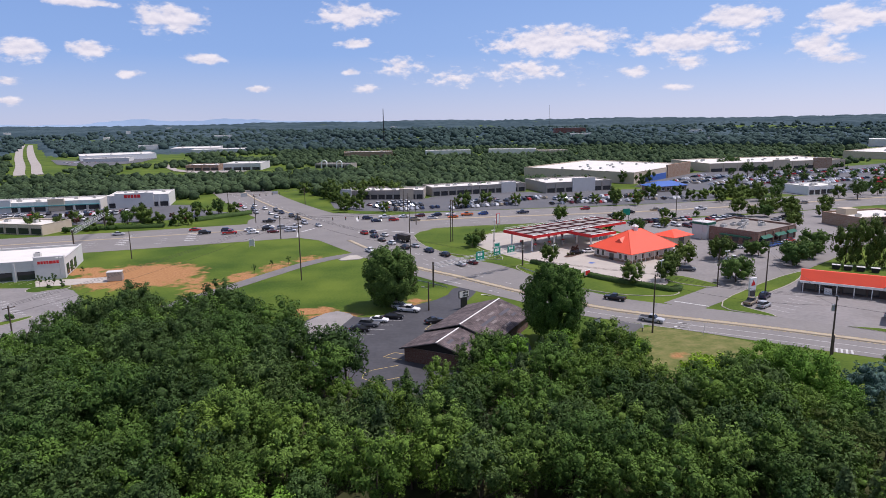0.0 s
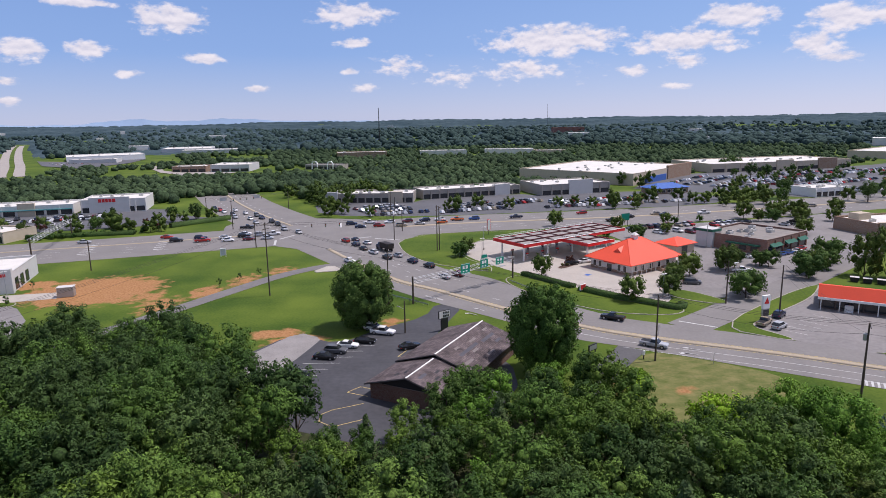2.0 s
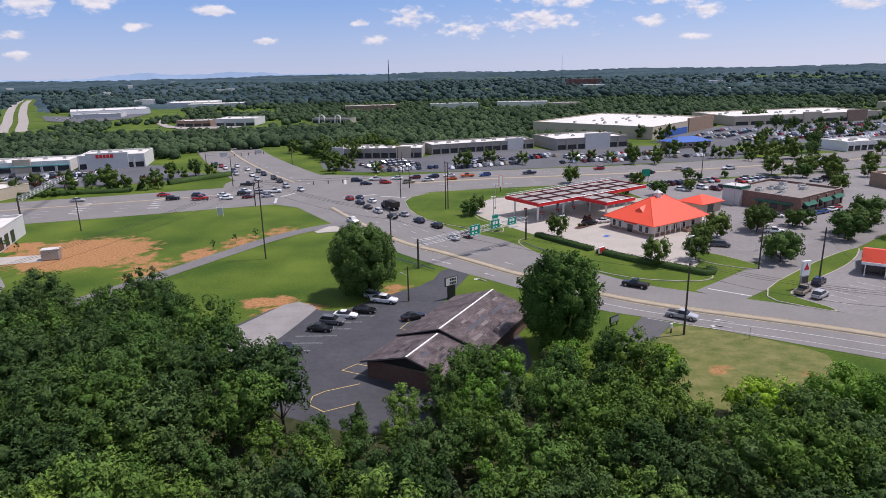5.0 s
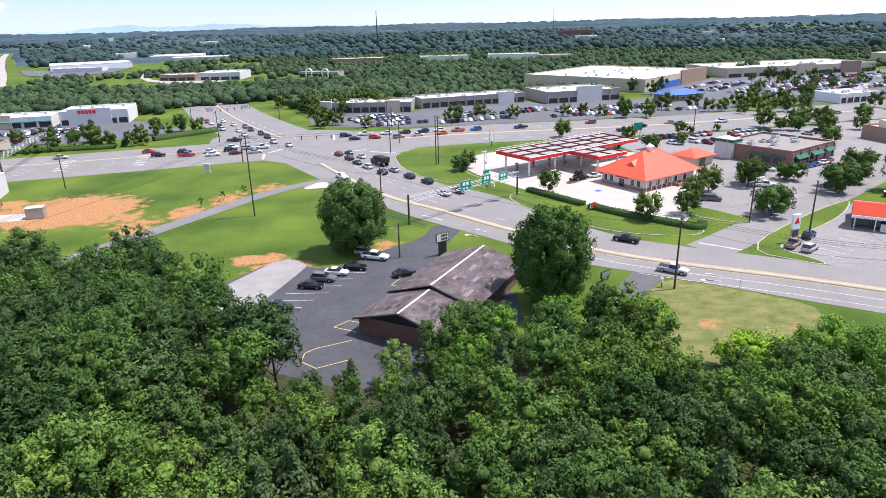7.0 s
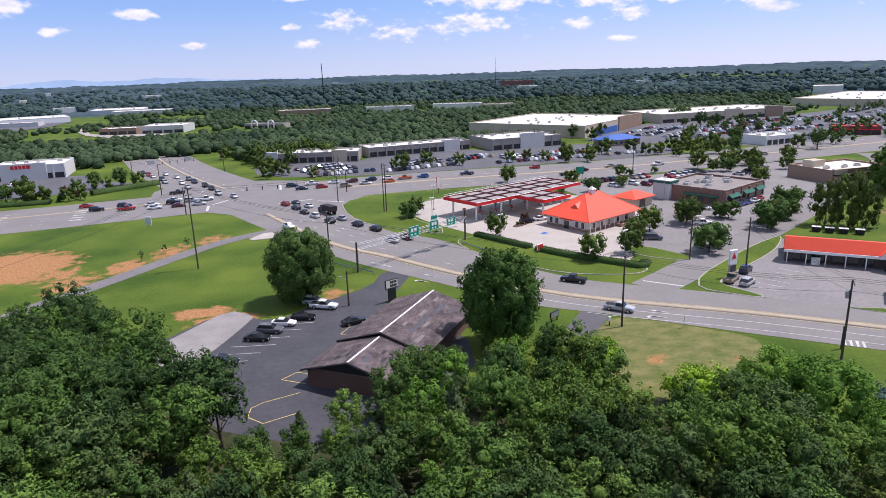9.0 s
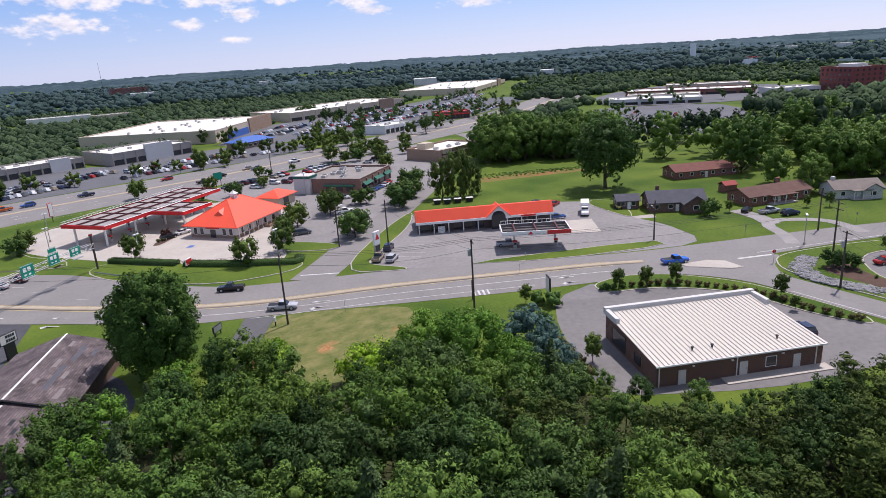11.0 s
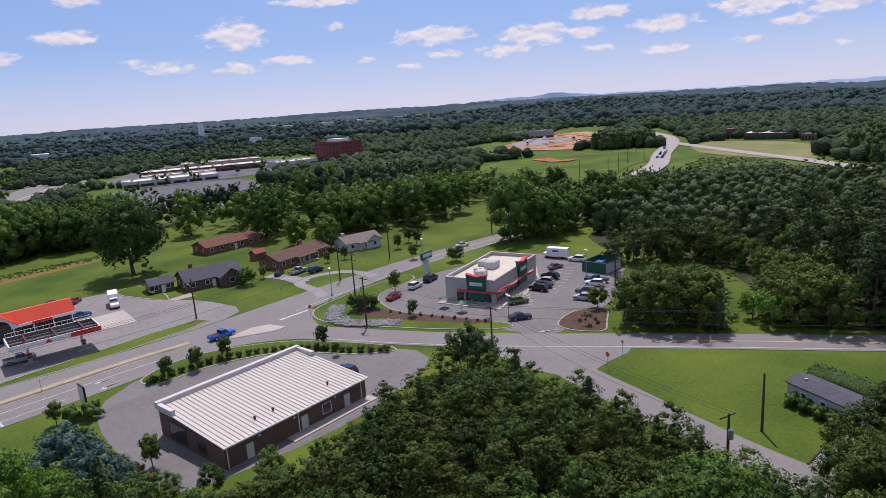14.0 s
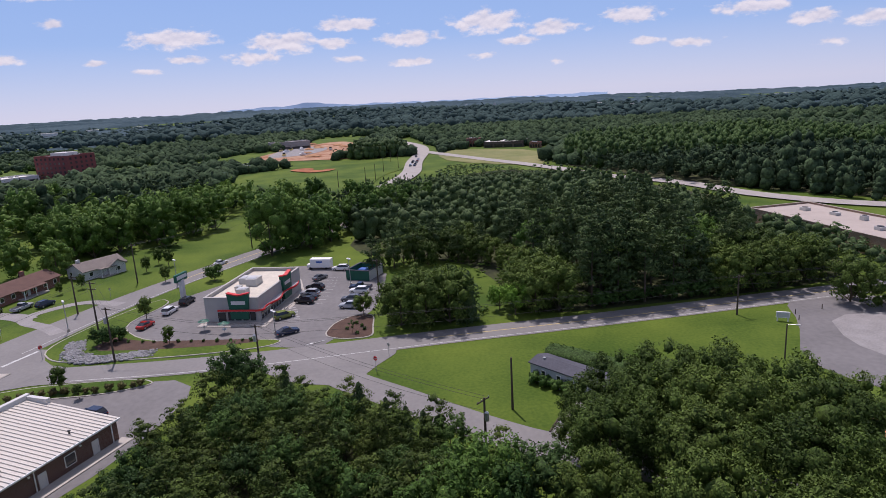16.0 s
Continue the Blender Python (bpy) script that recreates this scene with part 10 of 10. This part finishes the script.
# ---------------- poles, wires and signs ----------------
def utility_pole(x, y, h, deg=0, arms=1, lamp=False, transformer=False, label="weathered wooden utility pole"):
    p = thing("utility_pole", label, "utility pole", x, y, deg, 0, "utility poles")
    bm = bmesh.new()
    cyl(bm, (0, 0, -0.3), (0, 0, h), 0.2, 0.13, 10)
    part("pole", bm, WOOD_POLE, p)
    for k in range(arms):
        z = h - 0.5 - k * 1.3
        a = bpart("crossarm", p, WOOD_POLE, (-1.25, -0.24, z, 1.25, -0.12, z + 0.14))
        for s in (-1.1, 0.3, 1.1):
            bm = bmesh.new()
            cyl(bm, (s, -0.18, z + 0.14), (s, -0.18, z + 0.32), 0.05, 0.04, 6)
            part("insulator", bm, STEEL, a)
    if transformer:
        bm = bmesh.new()
        cyl(bm, (0.1, 0.42, h - 3.0), (0.1, 0.42, h - 1.9), 0.3, seg=12)
        cyl(bm, (0.1, 0.42, h - 1.9), (0.1, 0.42, h - 1.75), 0.3, 0.15, 12)
        part("transformer", bm, STEEL, p)
    if lamp:
        bm = bmesh.new()
        cyl(bm, (0, 0, h - 2), (1.6, 0, h - 1.6), 0.04, seg=6)
        box(bm, 1.3, -0.15, h - 1.68, 2.0, 0.15, h - 1.52)
        part("lamp_arm", bm, STEEL, p)
    return p


POLES = {"a": (46.5, 136.9, 13.4), "b": (75.2, 118.4, 13.3), "c": (84.7, 163.5, 12.5), "d": (76.8, 174.5, 11.1), "e": (-43, 189.3, 20.5), "f": (3.1, 245.7, 16.7), "g": (-9.3, 179.5, 14.1), "h": (132.3, 121.1, 9.6), "i": (128.7, 78.5, 10.8),
         "j": (142.4, 85.9, 12.7), "k": (117.3, 50.3, 8.5), "l": (80.9, 17.3, 8.0), "m": (91.9, 11.0, 8.2), "n": (119.1, -41.7, 8.1), "o": (158.6, 27.3, 8.0), "q": (-110.7, 223.8, 10.0), "r": (188, 92, 11), "s": (222, 66, 11), "t": (163, 98, 9.5), "u": (-88, 300, 13), "v": (-20, 330, 12), "w": (110, 300, 12), "x": (122, -90, 9), "y": (-90, 128, 11)}
for k, (x, y, h) in POLES.items():
    utility_pole(x, y, h, {"e": 60, "a": 55, "b": 60, "j": 60, "i": 60, "l": 130, "m": 40, "n": 90}.get(k, 60), 0 if k in "mqhgcd" else 3 if k == "e" else 2 if k in "jf" else 1, k in "gqh", k in "ilkb")
utility_pole(78, 122.3, 4.0, 0, 0)
utility_pole(-3.8, 156.2, 7.6, 150, 0, True)
utility_pole(3.9, 246.6, 16.2, 60, 1)


def wire(a, b, sag, off=0.0, dz=0.0):
    (x0, y0, h0), (x1, y1, h1) = POLES[a], POLES[b]
    d = Vector((x1 - x0, y1 - y0)).normalized()
    ox, oy = -d.y * off, d.x * off
    c = bpy.data.curves.new("power_line", "CURVE")
    c.dimensions, c.bevel_depth, c.bevel_resolution = "3D", 0.022, 0
    sp = c.splines.new("POLY")
    sp.points.add(14)
    for k in range(15):
        t = k / 14
        sp.points[k].co = (x0 + (x1 - x0) * t + ox, y0 + (y1 - y0) * t + oy, h0 - 0.2 + dz + (h1 - h0) * t - 4 * sag * t * (1 - t), 1)
    ob = new("power_line", c)
    c.materials.append(BLACK)
    tagged(ob, "thin dark overhead power line", "cable", "overhead lines")


for a, b in (("e", "g"), ("g", "a"), ("a", "b"), ("b", "j"), ("j", "r"), ("r", "s"), ("j", "i"), ("i", "k"), ("k", "l"), ("k", "n"), ("n", "x"), ("e", "y"), ("c", "b")):
    for off in ((-1.0, 0, 1.0) if a in "eabjr" else (-0.4, 0.4)):
        wire(a, b, 0.9, off, 0.25)
    wire(a, b, 1.3, 0, -1.6)


for x, y in ((360, 39), (368, 24), (380, 18), (422, 11), (441, 0), (486, 2)):
    utility_pole(x, y, 9.5, 10, 0, label="far wooden utility pole in the field")


def signal_span(a, b, h, heads, boards):
    """Traffic signals hung on a wire between two steel poles; heads and boards: shares of the way across."""
    a, b = Vector(a), Vector(b)
    d = b - a
    W = d.length
    g = thing("traffic_signals", "black traffic signals hung on a wire over the street", "traffic signal", a.x, a.y, math.degrees(math.atan2(d.y, d.x)), 0, "traffic signals")
    for x in (0, W):
        bm = bmesh.new()
        cyl(bm, (x, 0, 0), (x, 0, h + 1.2), 0.2, 0.14, 10)
        part("pole", bm, WOOD_POLE, g)
    bm = bmesh.new()
    for dz in (0.0, 0.7):
        pts = [(W * k / 12, 0, h + dz - 1.6 * (k / 12) * (1 - k / 12)) for k in range(13)]
        for p, q in zip(pts, pts[1:]):
            cyl(bm, p, q, 0.035, seg=4)
    part("span_wire", bm, BLACK, g)
    for t in heads:
        z = h - 1.6 * t * (1 - t)
        s = bpart("signal_head", g, BLACK, (W * t - 0.2, -0.15, z - 1.25, W * t + 0.2, 0.15, z - 0.1), bevel=0.04)
        for k, m in enumerate((LAMP_R, PAINT_Y, SIGN_GREEN)):
            bm = bmesh.new()
            cyl(bm, (W * t, -0.2, z - 0.3 - k * 0.36), (W * t, -0.15, z - 0.3 - k * 0.36), 0.13, seg=10)
            part("signal_lens", bm, m, s)
    for t in boards:
        z = h - 1.6 * t * (1 - t)
        bpart("lane_board", g, STEEL, (W * t - 1.7, -0.06, z - 0.9, W * t + 1.7, 0.06, z + 0.9), label="plain grey back of a street sign")


signal_span((-113, 338), (-78, 364), 8.6, (0.32, 0.4, 0.48, 0.56, 0.66), (0.2, 0.6))
signal_span((-66, 258), (-14, 268), 8.4, (0.4, 0.5, 0.6), ())
signal_span((-12, 288), (-18, 330), 8.4, (0.3, 0.45, 0.6), ())


def light_pole(x, y, h, deg=0):
    p = thing("parking_light", "tall grey parking lot light with two heads", "street lamp", x, y, deg, 0, "parking lot lights")
    bm = bmesh.new()
    cyl(bm, (0, 0, 0), (0, 0, h), 0.11, 0.08, 8)
    part("pole", bm, STEEL, p)
    bm = bmesh.new()
    cyl(bm, (0, 0, 0), (0, 0, 0.7), 0.28, seg=10)
    part("base", bm, CONCRETE, p)
    for s in (-1, 1):
        bm = bmesh.new()
        box(bm, s * 0.15, -0.22, h - 0.15, s * 0.85, 0.22, h + 0.05)
        part("lamp_head", bm, WHITE, p)


for x, y, h in ((36, 205.5, 6.5), (63, 181, 6.5), (18.5, 232, 7), (20, 246, 8.5), (100, 244, 8), (134.9, 49.5, 5.1), (166, 34, 7), (182, 80, 7), (150, 95, 7), (86, 190, 7), (-116, 190, 8)):
    light_pole(x, y, h, 30)


def post_sign(name, label, x, y, deg, w, h, z, board, posts=(0.0,), face=None, post_mat=None, t=0.3):
    s = thing(name, label, "sign", x, y, deg)
    bm = bmesh.new()
    for px in posts:
        cyl(bm, (px, 0, 0), (px, 0, z + h * 0.5), 0.12, seg=8)
    part("post", bm, post_mat or BLACK, s)
    b = bpart("board", s, board, (-w / 2, -t / 2, z, w / 2, t / 2, z + h), bevel=0.04)
    if face:
        bpart("panel", b, face, (-w / 2 + 0.15, -t / 2 - 0.015, z + 0.15, w / 2 - 0.15, -t / 2, z + h - 0.15), (-w / 2 + 0.15, t / 2, z + 0.15, w / 2 - 0.15, t / 2 + 0.015, z + h - 0.15))
    return s


s = post_sign("restaurant_sign", "dark restaurant sign with pale lettered panel", 5.1, 157.2, 35, 3.2, 1.9, 3.0, BLACK, (-0.6, 0.6), OFFWHITE)
bpart("sign_base", s, BLACK, (-0.9, -0.2, 0.0, 0.9, 0.2, 3.0))
for k in range(2):
    word_bars(s, (0.36, 0.36, 0.3, 0.36), 0.35, -0.16, 4.1 - k * 0.75, 0.5, BLACK, 0.08)
s = thing("price_sign", "tall white gas price sign with a red triangle", "sign", 79.3, 159.7, 20)
bpart("pylon", s, STEEL, (-0.9, -0.25, 0, 0.9, 0.25, 3.2))
b = bpart("board", s, WHITE, (-1.05, -0.28, 3.2, 1.05, 0.28, 6.4), bevel=0.04)
bm = bmesh.new()
for sy in (-0.3, 0.3):
    vs = [bm.verts.new((x, sy, z)) for x, z in ((-0.75, 4.4), (0.75, 4.4), (0, 6.0))]
    bm.faces.new(vs)
part("triangle", bm, RED, b, "red triangle emblem")
bpart("price_panel", s, DARKGLASS, (-0.85, -0.27, 1.5, 0.85, -0.255, 3.0))
s = thing("shop_pylon", "tall pylon sign with a bow-shaped board", "sign", 165.5, 74.5, -20)
bpart("pylon", s, STUCCO, (-0.55, -0.45, 0, 0.55, 0.45, 5.6))
b = bpart("board", s, GREEN_P, (-2.4, -0.35, 5.3, 2.4, 0.35, 7.2), bevel=0.15, label="green bow-shaped sign board")
bpart("panel", b, OFFWHITE, (-2.0, -0.38, 5.9, 2.0, -0.35, 6.8), (-2.0, 0.35, 5.9, 2.0, 0.38, 6.8))
post_sign("shop_sign", "dark shop sign with pale panel on a post", 87.2, 111.3, 60, 2.6, 3.0, 2.0, BLACK, (0.0,), OFFWHITE)
post_sign("plot_sign", "dark boxy sign at the driveway", 35.2, 141.5, 40, 2.6, 1.3, 0.7, BLACK, (-0.9, 0.9), STEEL)
post_sign("white_board_sign", "white sale sign on two posts in the grass", -73.2, 242, 10, 2.0, 2.6, 0.5, WHITE, (-0.85, 0.85), STUCCO, WHITE)
post_sign("forecourt_sign", "small red and white forecourt sign", 43.2, 187.6, 40, 2.4, 1.6, 0.7, WHITE, (-0.9, 0.9), RED)
post_sign("station_pylon", "red station sign on a post", 24, 276, 30, 1.6, 4.5, 2.0, RED, (0.0,), WHITE)
post_sign("grill_sign", "green sign board on posts beside the highway", 84, 291, 20, 4.0, 3.0, 2.6, GREEN_P, (-1.2, 1.2), SIGN_GREEN)
post_sign("lawn_sign", "white sign board on the lawn by the road", 113.4, -47.5, 60, 2.4, 1.2, 0.7, WHITE, (-0.9, 0.9), STUCCO, WHITE)
post_sign("diner_sign", "dark round-topped sign beside the highway", 190, 318, 30, 3.0, 3.5, 4.0, BLACK)
post_sign("survey_box", "small white box on a post by the plot", 44.5, 137.8, 20, 0.5, 0.9, 0.9, WHITE)


def stop_sign(x, y, deg):
    s = thing("stop_sign", "red octagonal stop sign on a steel post", "sign", x, y, deg)
    bm = bmesh.new()
    cyl(bm, (0, 0, 0), (0, 0, 2.9), 0.05, seg=6)
    part("post", bm, STEEL, s)
    bm = bmesh.new()
    cyl(bm, (0, -0.07, 2.55), (0, -0.04, 2.55), 0.42, seg=8)
    p = part("plate", bm, RED, s)
    p.rotation_euler = (0, 0, 0)
    text(p, "STOP", 0, -0.075, 2.44, 0.26, WHITE)


stop_sign(110.7, 30.1, 230)
stop_sign(134.0, 93.5, 150)
for x, y, d in ((117.5, 27.5, 40), (100, 131, 60), (52, 151.5, 50), (-3, 182.5, 40), (57, 134.5, 60), (94, 126.5, 60), (176, 95, 60), (149, 108, 60)):
    s = thing("small_sign_post", "thin steel post with a small plate", "sign", x, y, d, 0.1, "small road signs")
    bm = bmesh.new()
    cyl(bm, (0, 0, 0), (0, 0, 2.3), 0.045, seg=6)
    part("post", bm, STEEL, s)
    bpart("plate", s, STEEL, (-0.3, -0.04, 1.75, 0.3, -0.01, 2.3))

# overhead sign gantry across the main road
ga, gb = Vector((-2.9, 179.0)), Vector((25.8, 203.8))
d = gb - ga
g = thing("sign_gantry", "steel truss gantry with green road signs", "sign gantry", ga.x, ga.y, math.degrees(math.atan2(d.y, d.x)))
W = d.length
bm = bmesh.new()
cyl(bm, (0, 0, 0), (0, 0, 7.4), 0.26, 0.22, 12)
part("upright", bm, WOOD_POLE, g)
bm = bmesh.new()
cyl(bm, (W, 0, 0), (W, 0, 8.6), 0.26, 0.22, 12)
part("upright", bm, WOOD_POLE, g)
bm = bmesh.new()
n = 18
for y in (-0.55, 0.55):
    for z in (5.6, 6.8):
        cyl(bm, (0, y, z), (W, y, z), 0.07, seg=6)
    for k in range(n):
        x0, x1 = k * W / n, (k + 1) * W / n
        cyl(bm, (x0, y, 5.6 if k % 2 else 6.8), (x1, y, 6.8 if k % 2 else 5.6), 0.045, seg=5)
for k in range(n + 1):
    for z in (5.6, 6.8):
        cyl(bm, (k * W / n, -0.55, z), (k * W / n, 0.55, z), 0.045, seg=5)
part("truss", bm, STEEL, g, "galvanised lattice truss")
for x, w, h, z in ((18.0, 3.4, 2.8, 5.2), (25.3, 3.0, 2.6, 5.6), (25.3, 2.2, 1.2, 8.3), (31.6, 3.2, 2.2, 5.6)):
    b = bpart("sign_panel", g, SIGN_GREEN, (x - w / 2, -0.78, z, x + w / 2, -0.68, z + h), bevel=0.03, label="green road sign with white legend")
    bpart("border", b, WHITE, (x - w / 2 + 0.08, -0.792, z + 0.08, x + w / 2 - 0.08, -0.782, z + 0.16), (x - w / 2 + 0.08, -0.792, z + h - 0.16, x + w / 2 - 0.08, -0.782, z + h - 0.08))
    if h > 2:
        bpart("legend", b, WHITE, *[(x - w * 0.32 + i * w * 0.34, -0.795, z + h * 0.48, x - w * 0.32 + i * w * 0.34 + w * 0.24, -0.782, z + h * 0.8) for i in range(2)],
              *[(x - w * 0.3 + i * w * 0.34, -0.795, z + h * 0.18, x - w * 0.3 + i * w * 0.34 + w * 0.18, -0.782, z + h * 0.3) for i in range(2)], label="white legend marks")
    bpart("walkway", b, STEEL, (x - w / 2, -1.5, 5.05, x + w / 2, -0.8, 5.12))


def guard_rail(pts):
    g = thing("guard_rail", "galvanised steel guard rail on posts", "guard rail", 0, 0, 0)
    t = spline(pts, 2.0)
    for k in range(0, len(t), 1):
        bpart("post", g, STEEL, (t[k, 0] - 0.06, t[k, 1] - 0.06, 0, t[k, 0] + 0.06, t[k, 1] + 0.06, 0.75))
    nn = sides(t)
    prof = [(0.0, 0.42), (0.1, 0.5), (0.02, 0.58), (0.1, 0.68), (0.0, 0.76), (-0.04, 0.58)]
    bm = bmesh.new()
    loft(bm, [[(p[0] + m[0] * o, p[1] + m[1] * o, z) for o, z in prof] for p, m in zip(t, nn)])
    part("rail", bm, STEEL, g)


guard_rail([(24.5, 200), (28.5, 192.5), (33, 186.5), (36, 183)])
guard_rail([(-9, 186), (-4, 181.5), (1, 176.5)])
# second gantry over the highway in the west
g = thing("sign_gantry", "long grey lattice gantry over the highway", "sign gantry", -139.5, 239, 105)
bm = bmesh.new()
cyl(bm, (0, 0, 0), (0, 0, 8.0), 0.28, seg=10)
part("upright", bm, WOOD_POLE, g)
bm = bmesh.new()
cyl(bm, (50, 0, 0), (50, 0, 9.0), 0.28, seg=10)
part("upright", bm, WOOD_POLE, g)
bm = bmesh.new()
for y in (-0.7, 0.7):
    for z in (6.6, 8.0):
        cyl(bm, (0, y, z), (50, y, z), 0.09, seg=6)
    for k in range(26):
        cyl(bm, (k * 50 / 26, y, 6.6 if k % 2 else 8.0), ((k + 1) * 50 / 26, y, 8.0 if k % 2 else 6.6), 0.06, seg=5)
part("truss", bm, STEEL, g, "galvanised lattice truss")

# equipment box on the clay, low fence, riprap
e = thing("equipment_trailer", "small grey metal equipment box on bare clay", "container", -102.5, 190.5, 17)
bpart("body", e, STEEL, (0, 0, 0.1, 4.2, 2.6, 2.8), bevel=0.05)
bpart("lid", e, STUCCO, (-0.1, -0.1, 2.8, 4.3, 2.7, 2.95))
f = thing("timber_edging", "low timber edging along the lawn", "edging", 0, 0, 0)
for k in range(5):
    a, b = Vector((93.4, 1.2)).lerp(Vector((84.2, 7.8)), k / 5), Vector((93.4, 1.2)).lerp(Vector((84.2, 7.8)), (k + 0.96) / 5)
    bm = bmesh.new()
    cyl(bm, (a.x, a.y, 0.15), (b.x, b.y, 0.15), 0.14, seg=6)
    part("timber", bm, WOOD_POLE, f)
rg = np.random.default_rng(15)
V, F = [], []
path = spline([(141, 90), (134.5, 88.2), (131, 84.2), (130.4, 80.5), (130.6, 77), (131.2, 73.5)], 0.5)
at = 0
for p in path[:, :2]:
    for _ in range(26):
        q = p + rg.uniform(-1, 1, 2) * 1.8
        s = rg.uniform(0.18, 0.42)
        V.append(ICO1[0] * rg.uniform(0.65, 1.2, (len(ICO1[0]), 1)) * s * (1, 1, 0.7) + (q[0], q[1], 0.2))
        F.append(ICO1[1] + at)
        at += len(ICO1[0])
tagged(obj("riprap", np_mesh("riprap", np.concatenate(V), np.concatenate(F)), ROCK), "heap of grey riprap stones along the verge", "rocks", "", "stuff")
lamp = thing("lawn_lamp", "dark wooden lamp pole with a small arm", "street lamp", 97.6, -36.6, -40)
bm = bmesh.new()
cyl(bm, (0, 0, 0), (0, 0, 6.2), 0.13, 0.1, 8)
part("pole", bm, WOOD_POLE, lamp)
bm = bmesh.new()
cyl(bm, (0, 0, 6.0), (0, -1.3, 6.25), 0.04, seg=6)
part("arm", bm, STEEL, lamp)
bpart("lamp_head", lamp, STUCCO, (-0.14, -1.9, 6.15, 0.14, -1.25, 6.35), bevel=0.04)
for x, y in ((116.2, -52.2), (117.3, -58.8), (113, -50.6)):
    b = thing("gate_post", "short dark post at the lot entrance", "post", x, y, 0, 0, "posts at the lot entrance")
    bm = bmesh.new()
    cyl(bm, (0, 0, 0), (0, 0, 1.0), 0.09, 0.08, 8)
    part("shaft", bm, WOOD_POLE, b)
# masts on the horizon
for x, y, h, w in ((-110, 1250, 62, 1.2), (290, 1760, 70, 0.5), (560, 150, 12, 0.3)):
    m = thing("radio_mast", "thin tall mast above far woods", "mast", x, y, 0, float(terrain(x, y)))
    bm = bmesh.new()
    cyl(bm, (0, 0, 0), (0, 0, h), w, w * 0.5, 6)
    part("shaft", bm, BLACK, m)

# spoil heaps and vehicles on the construction site
rg = random.Random(44)
for _ in range(12):
    x, y = rg.uniform(525, 760), rg.uniform(22, 112)
    m = thing("clay_heap", "heap of red clay on the construction site", "heap", x, y, rg.uniform(0, 90), float(terrain(x, y)) + 0.3, "heaps on the construction site")
    bm = bmesh.new()
    w = rg.uniform(4, 10)
    bmesh.ops.create_icosphere(bm, subdivisions=2, radius=1)
    for v in bm.verts:
        v.co = Vector((v.co.x * w, v.co.y * w * 0.7, max(0.0, v.co.z) * rg.uniform(1.6, 2.6)))
    part("clay_mound", bm, DIRT, m)
for k in range(8):
    x, y = rg.uniform(585, 700), rg.uniform(45, 100)
    m = thing("site_machine", "small building-site machine far off", "machine", x, y, rg.uniform(0, 180), float(terrain(x, y)) + 0.6, "machines on the site")
    bpart("body", m, (WHITE, PAINT_Y, STEEL)[k % 3], (-3, -1.3, 0.5, 3, 1.3, 1.9), bevel=0.1)
    bpart("cab", m, BLACK if k % 3 else WHITE, (-1, -1.1, 1.9, 1.2, 1.1, 3.1), bevel=0.1)
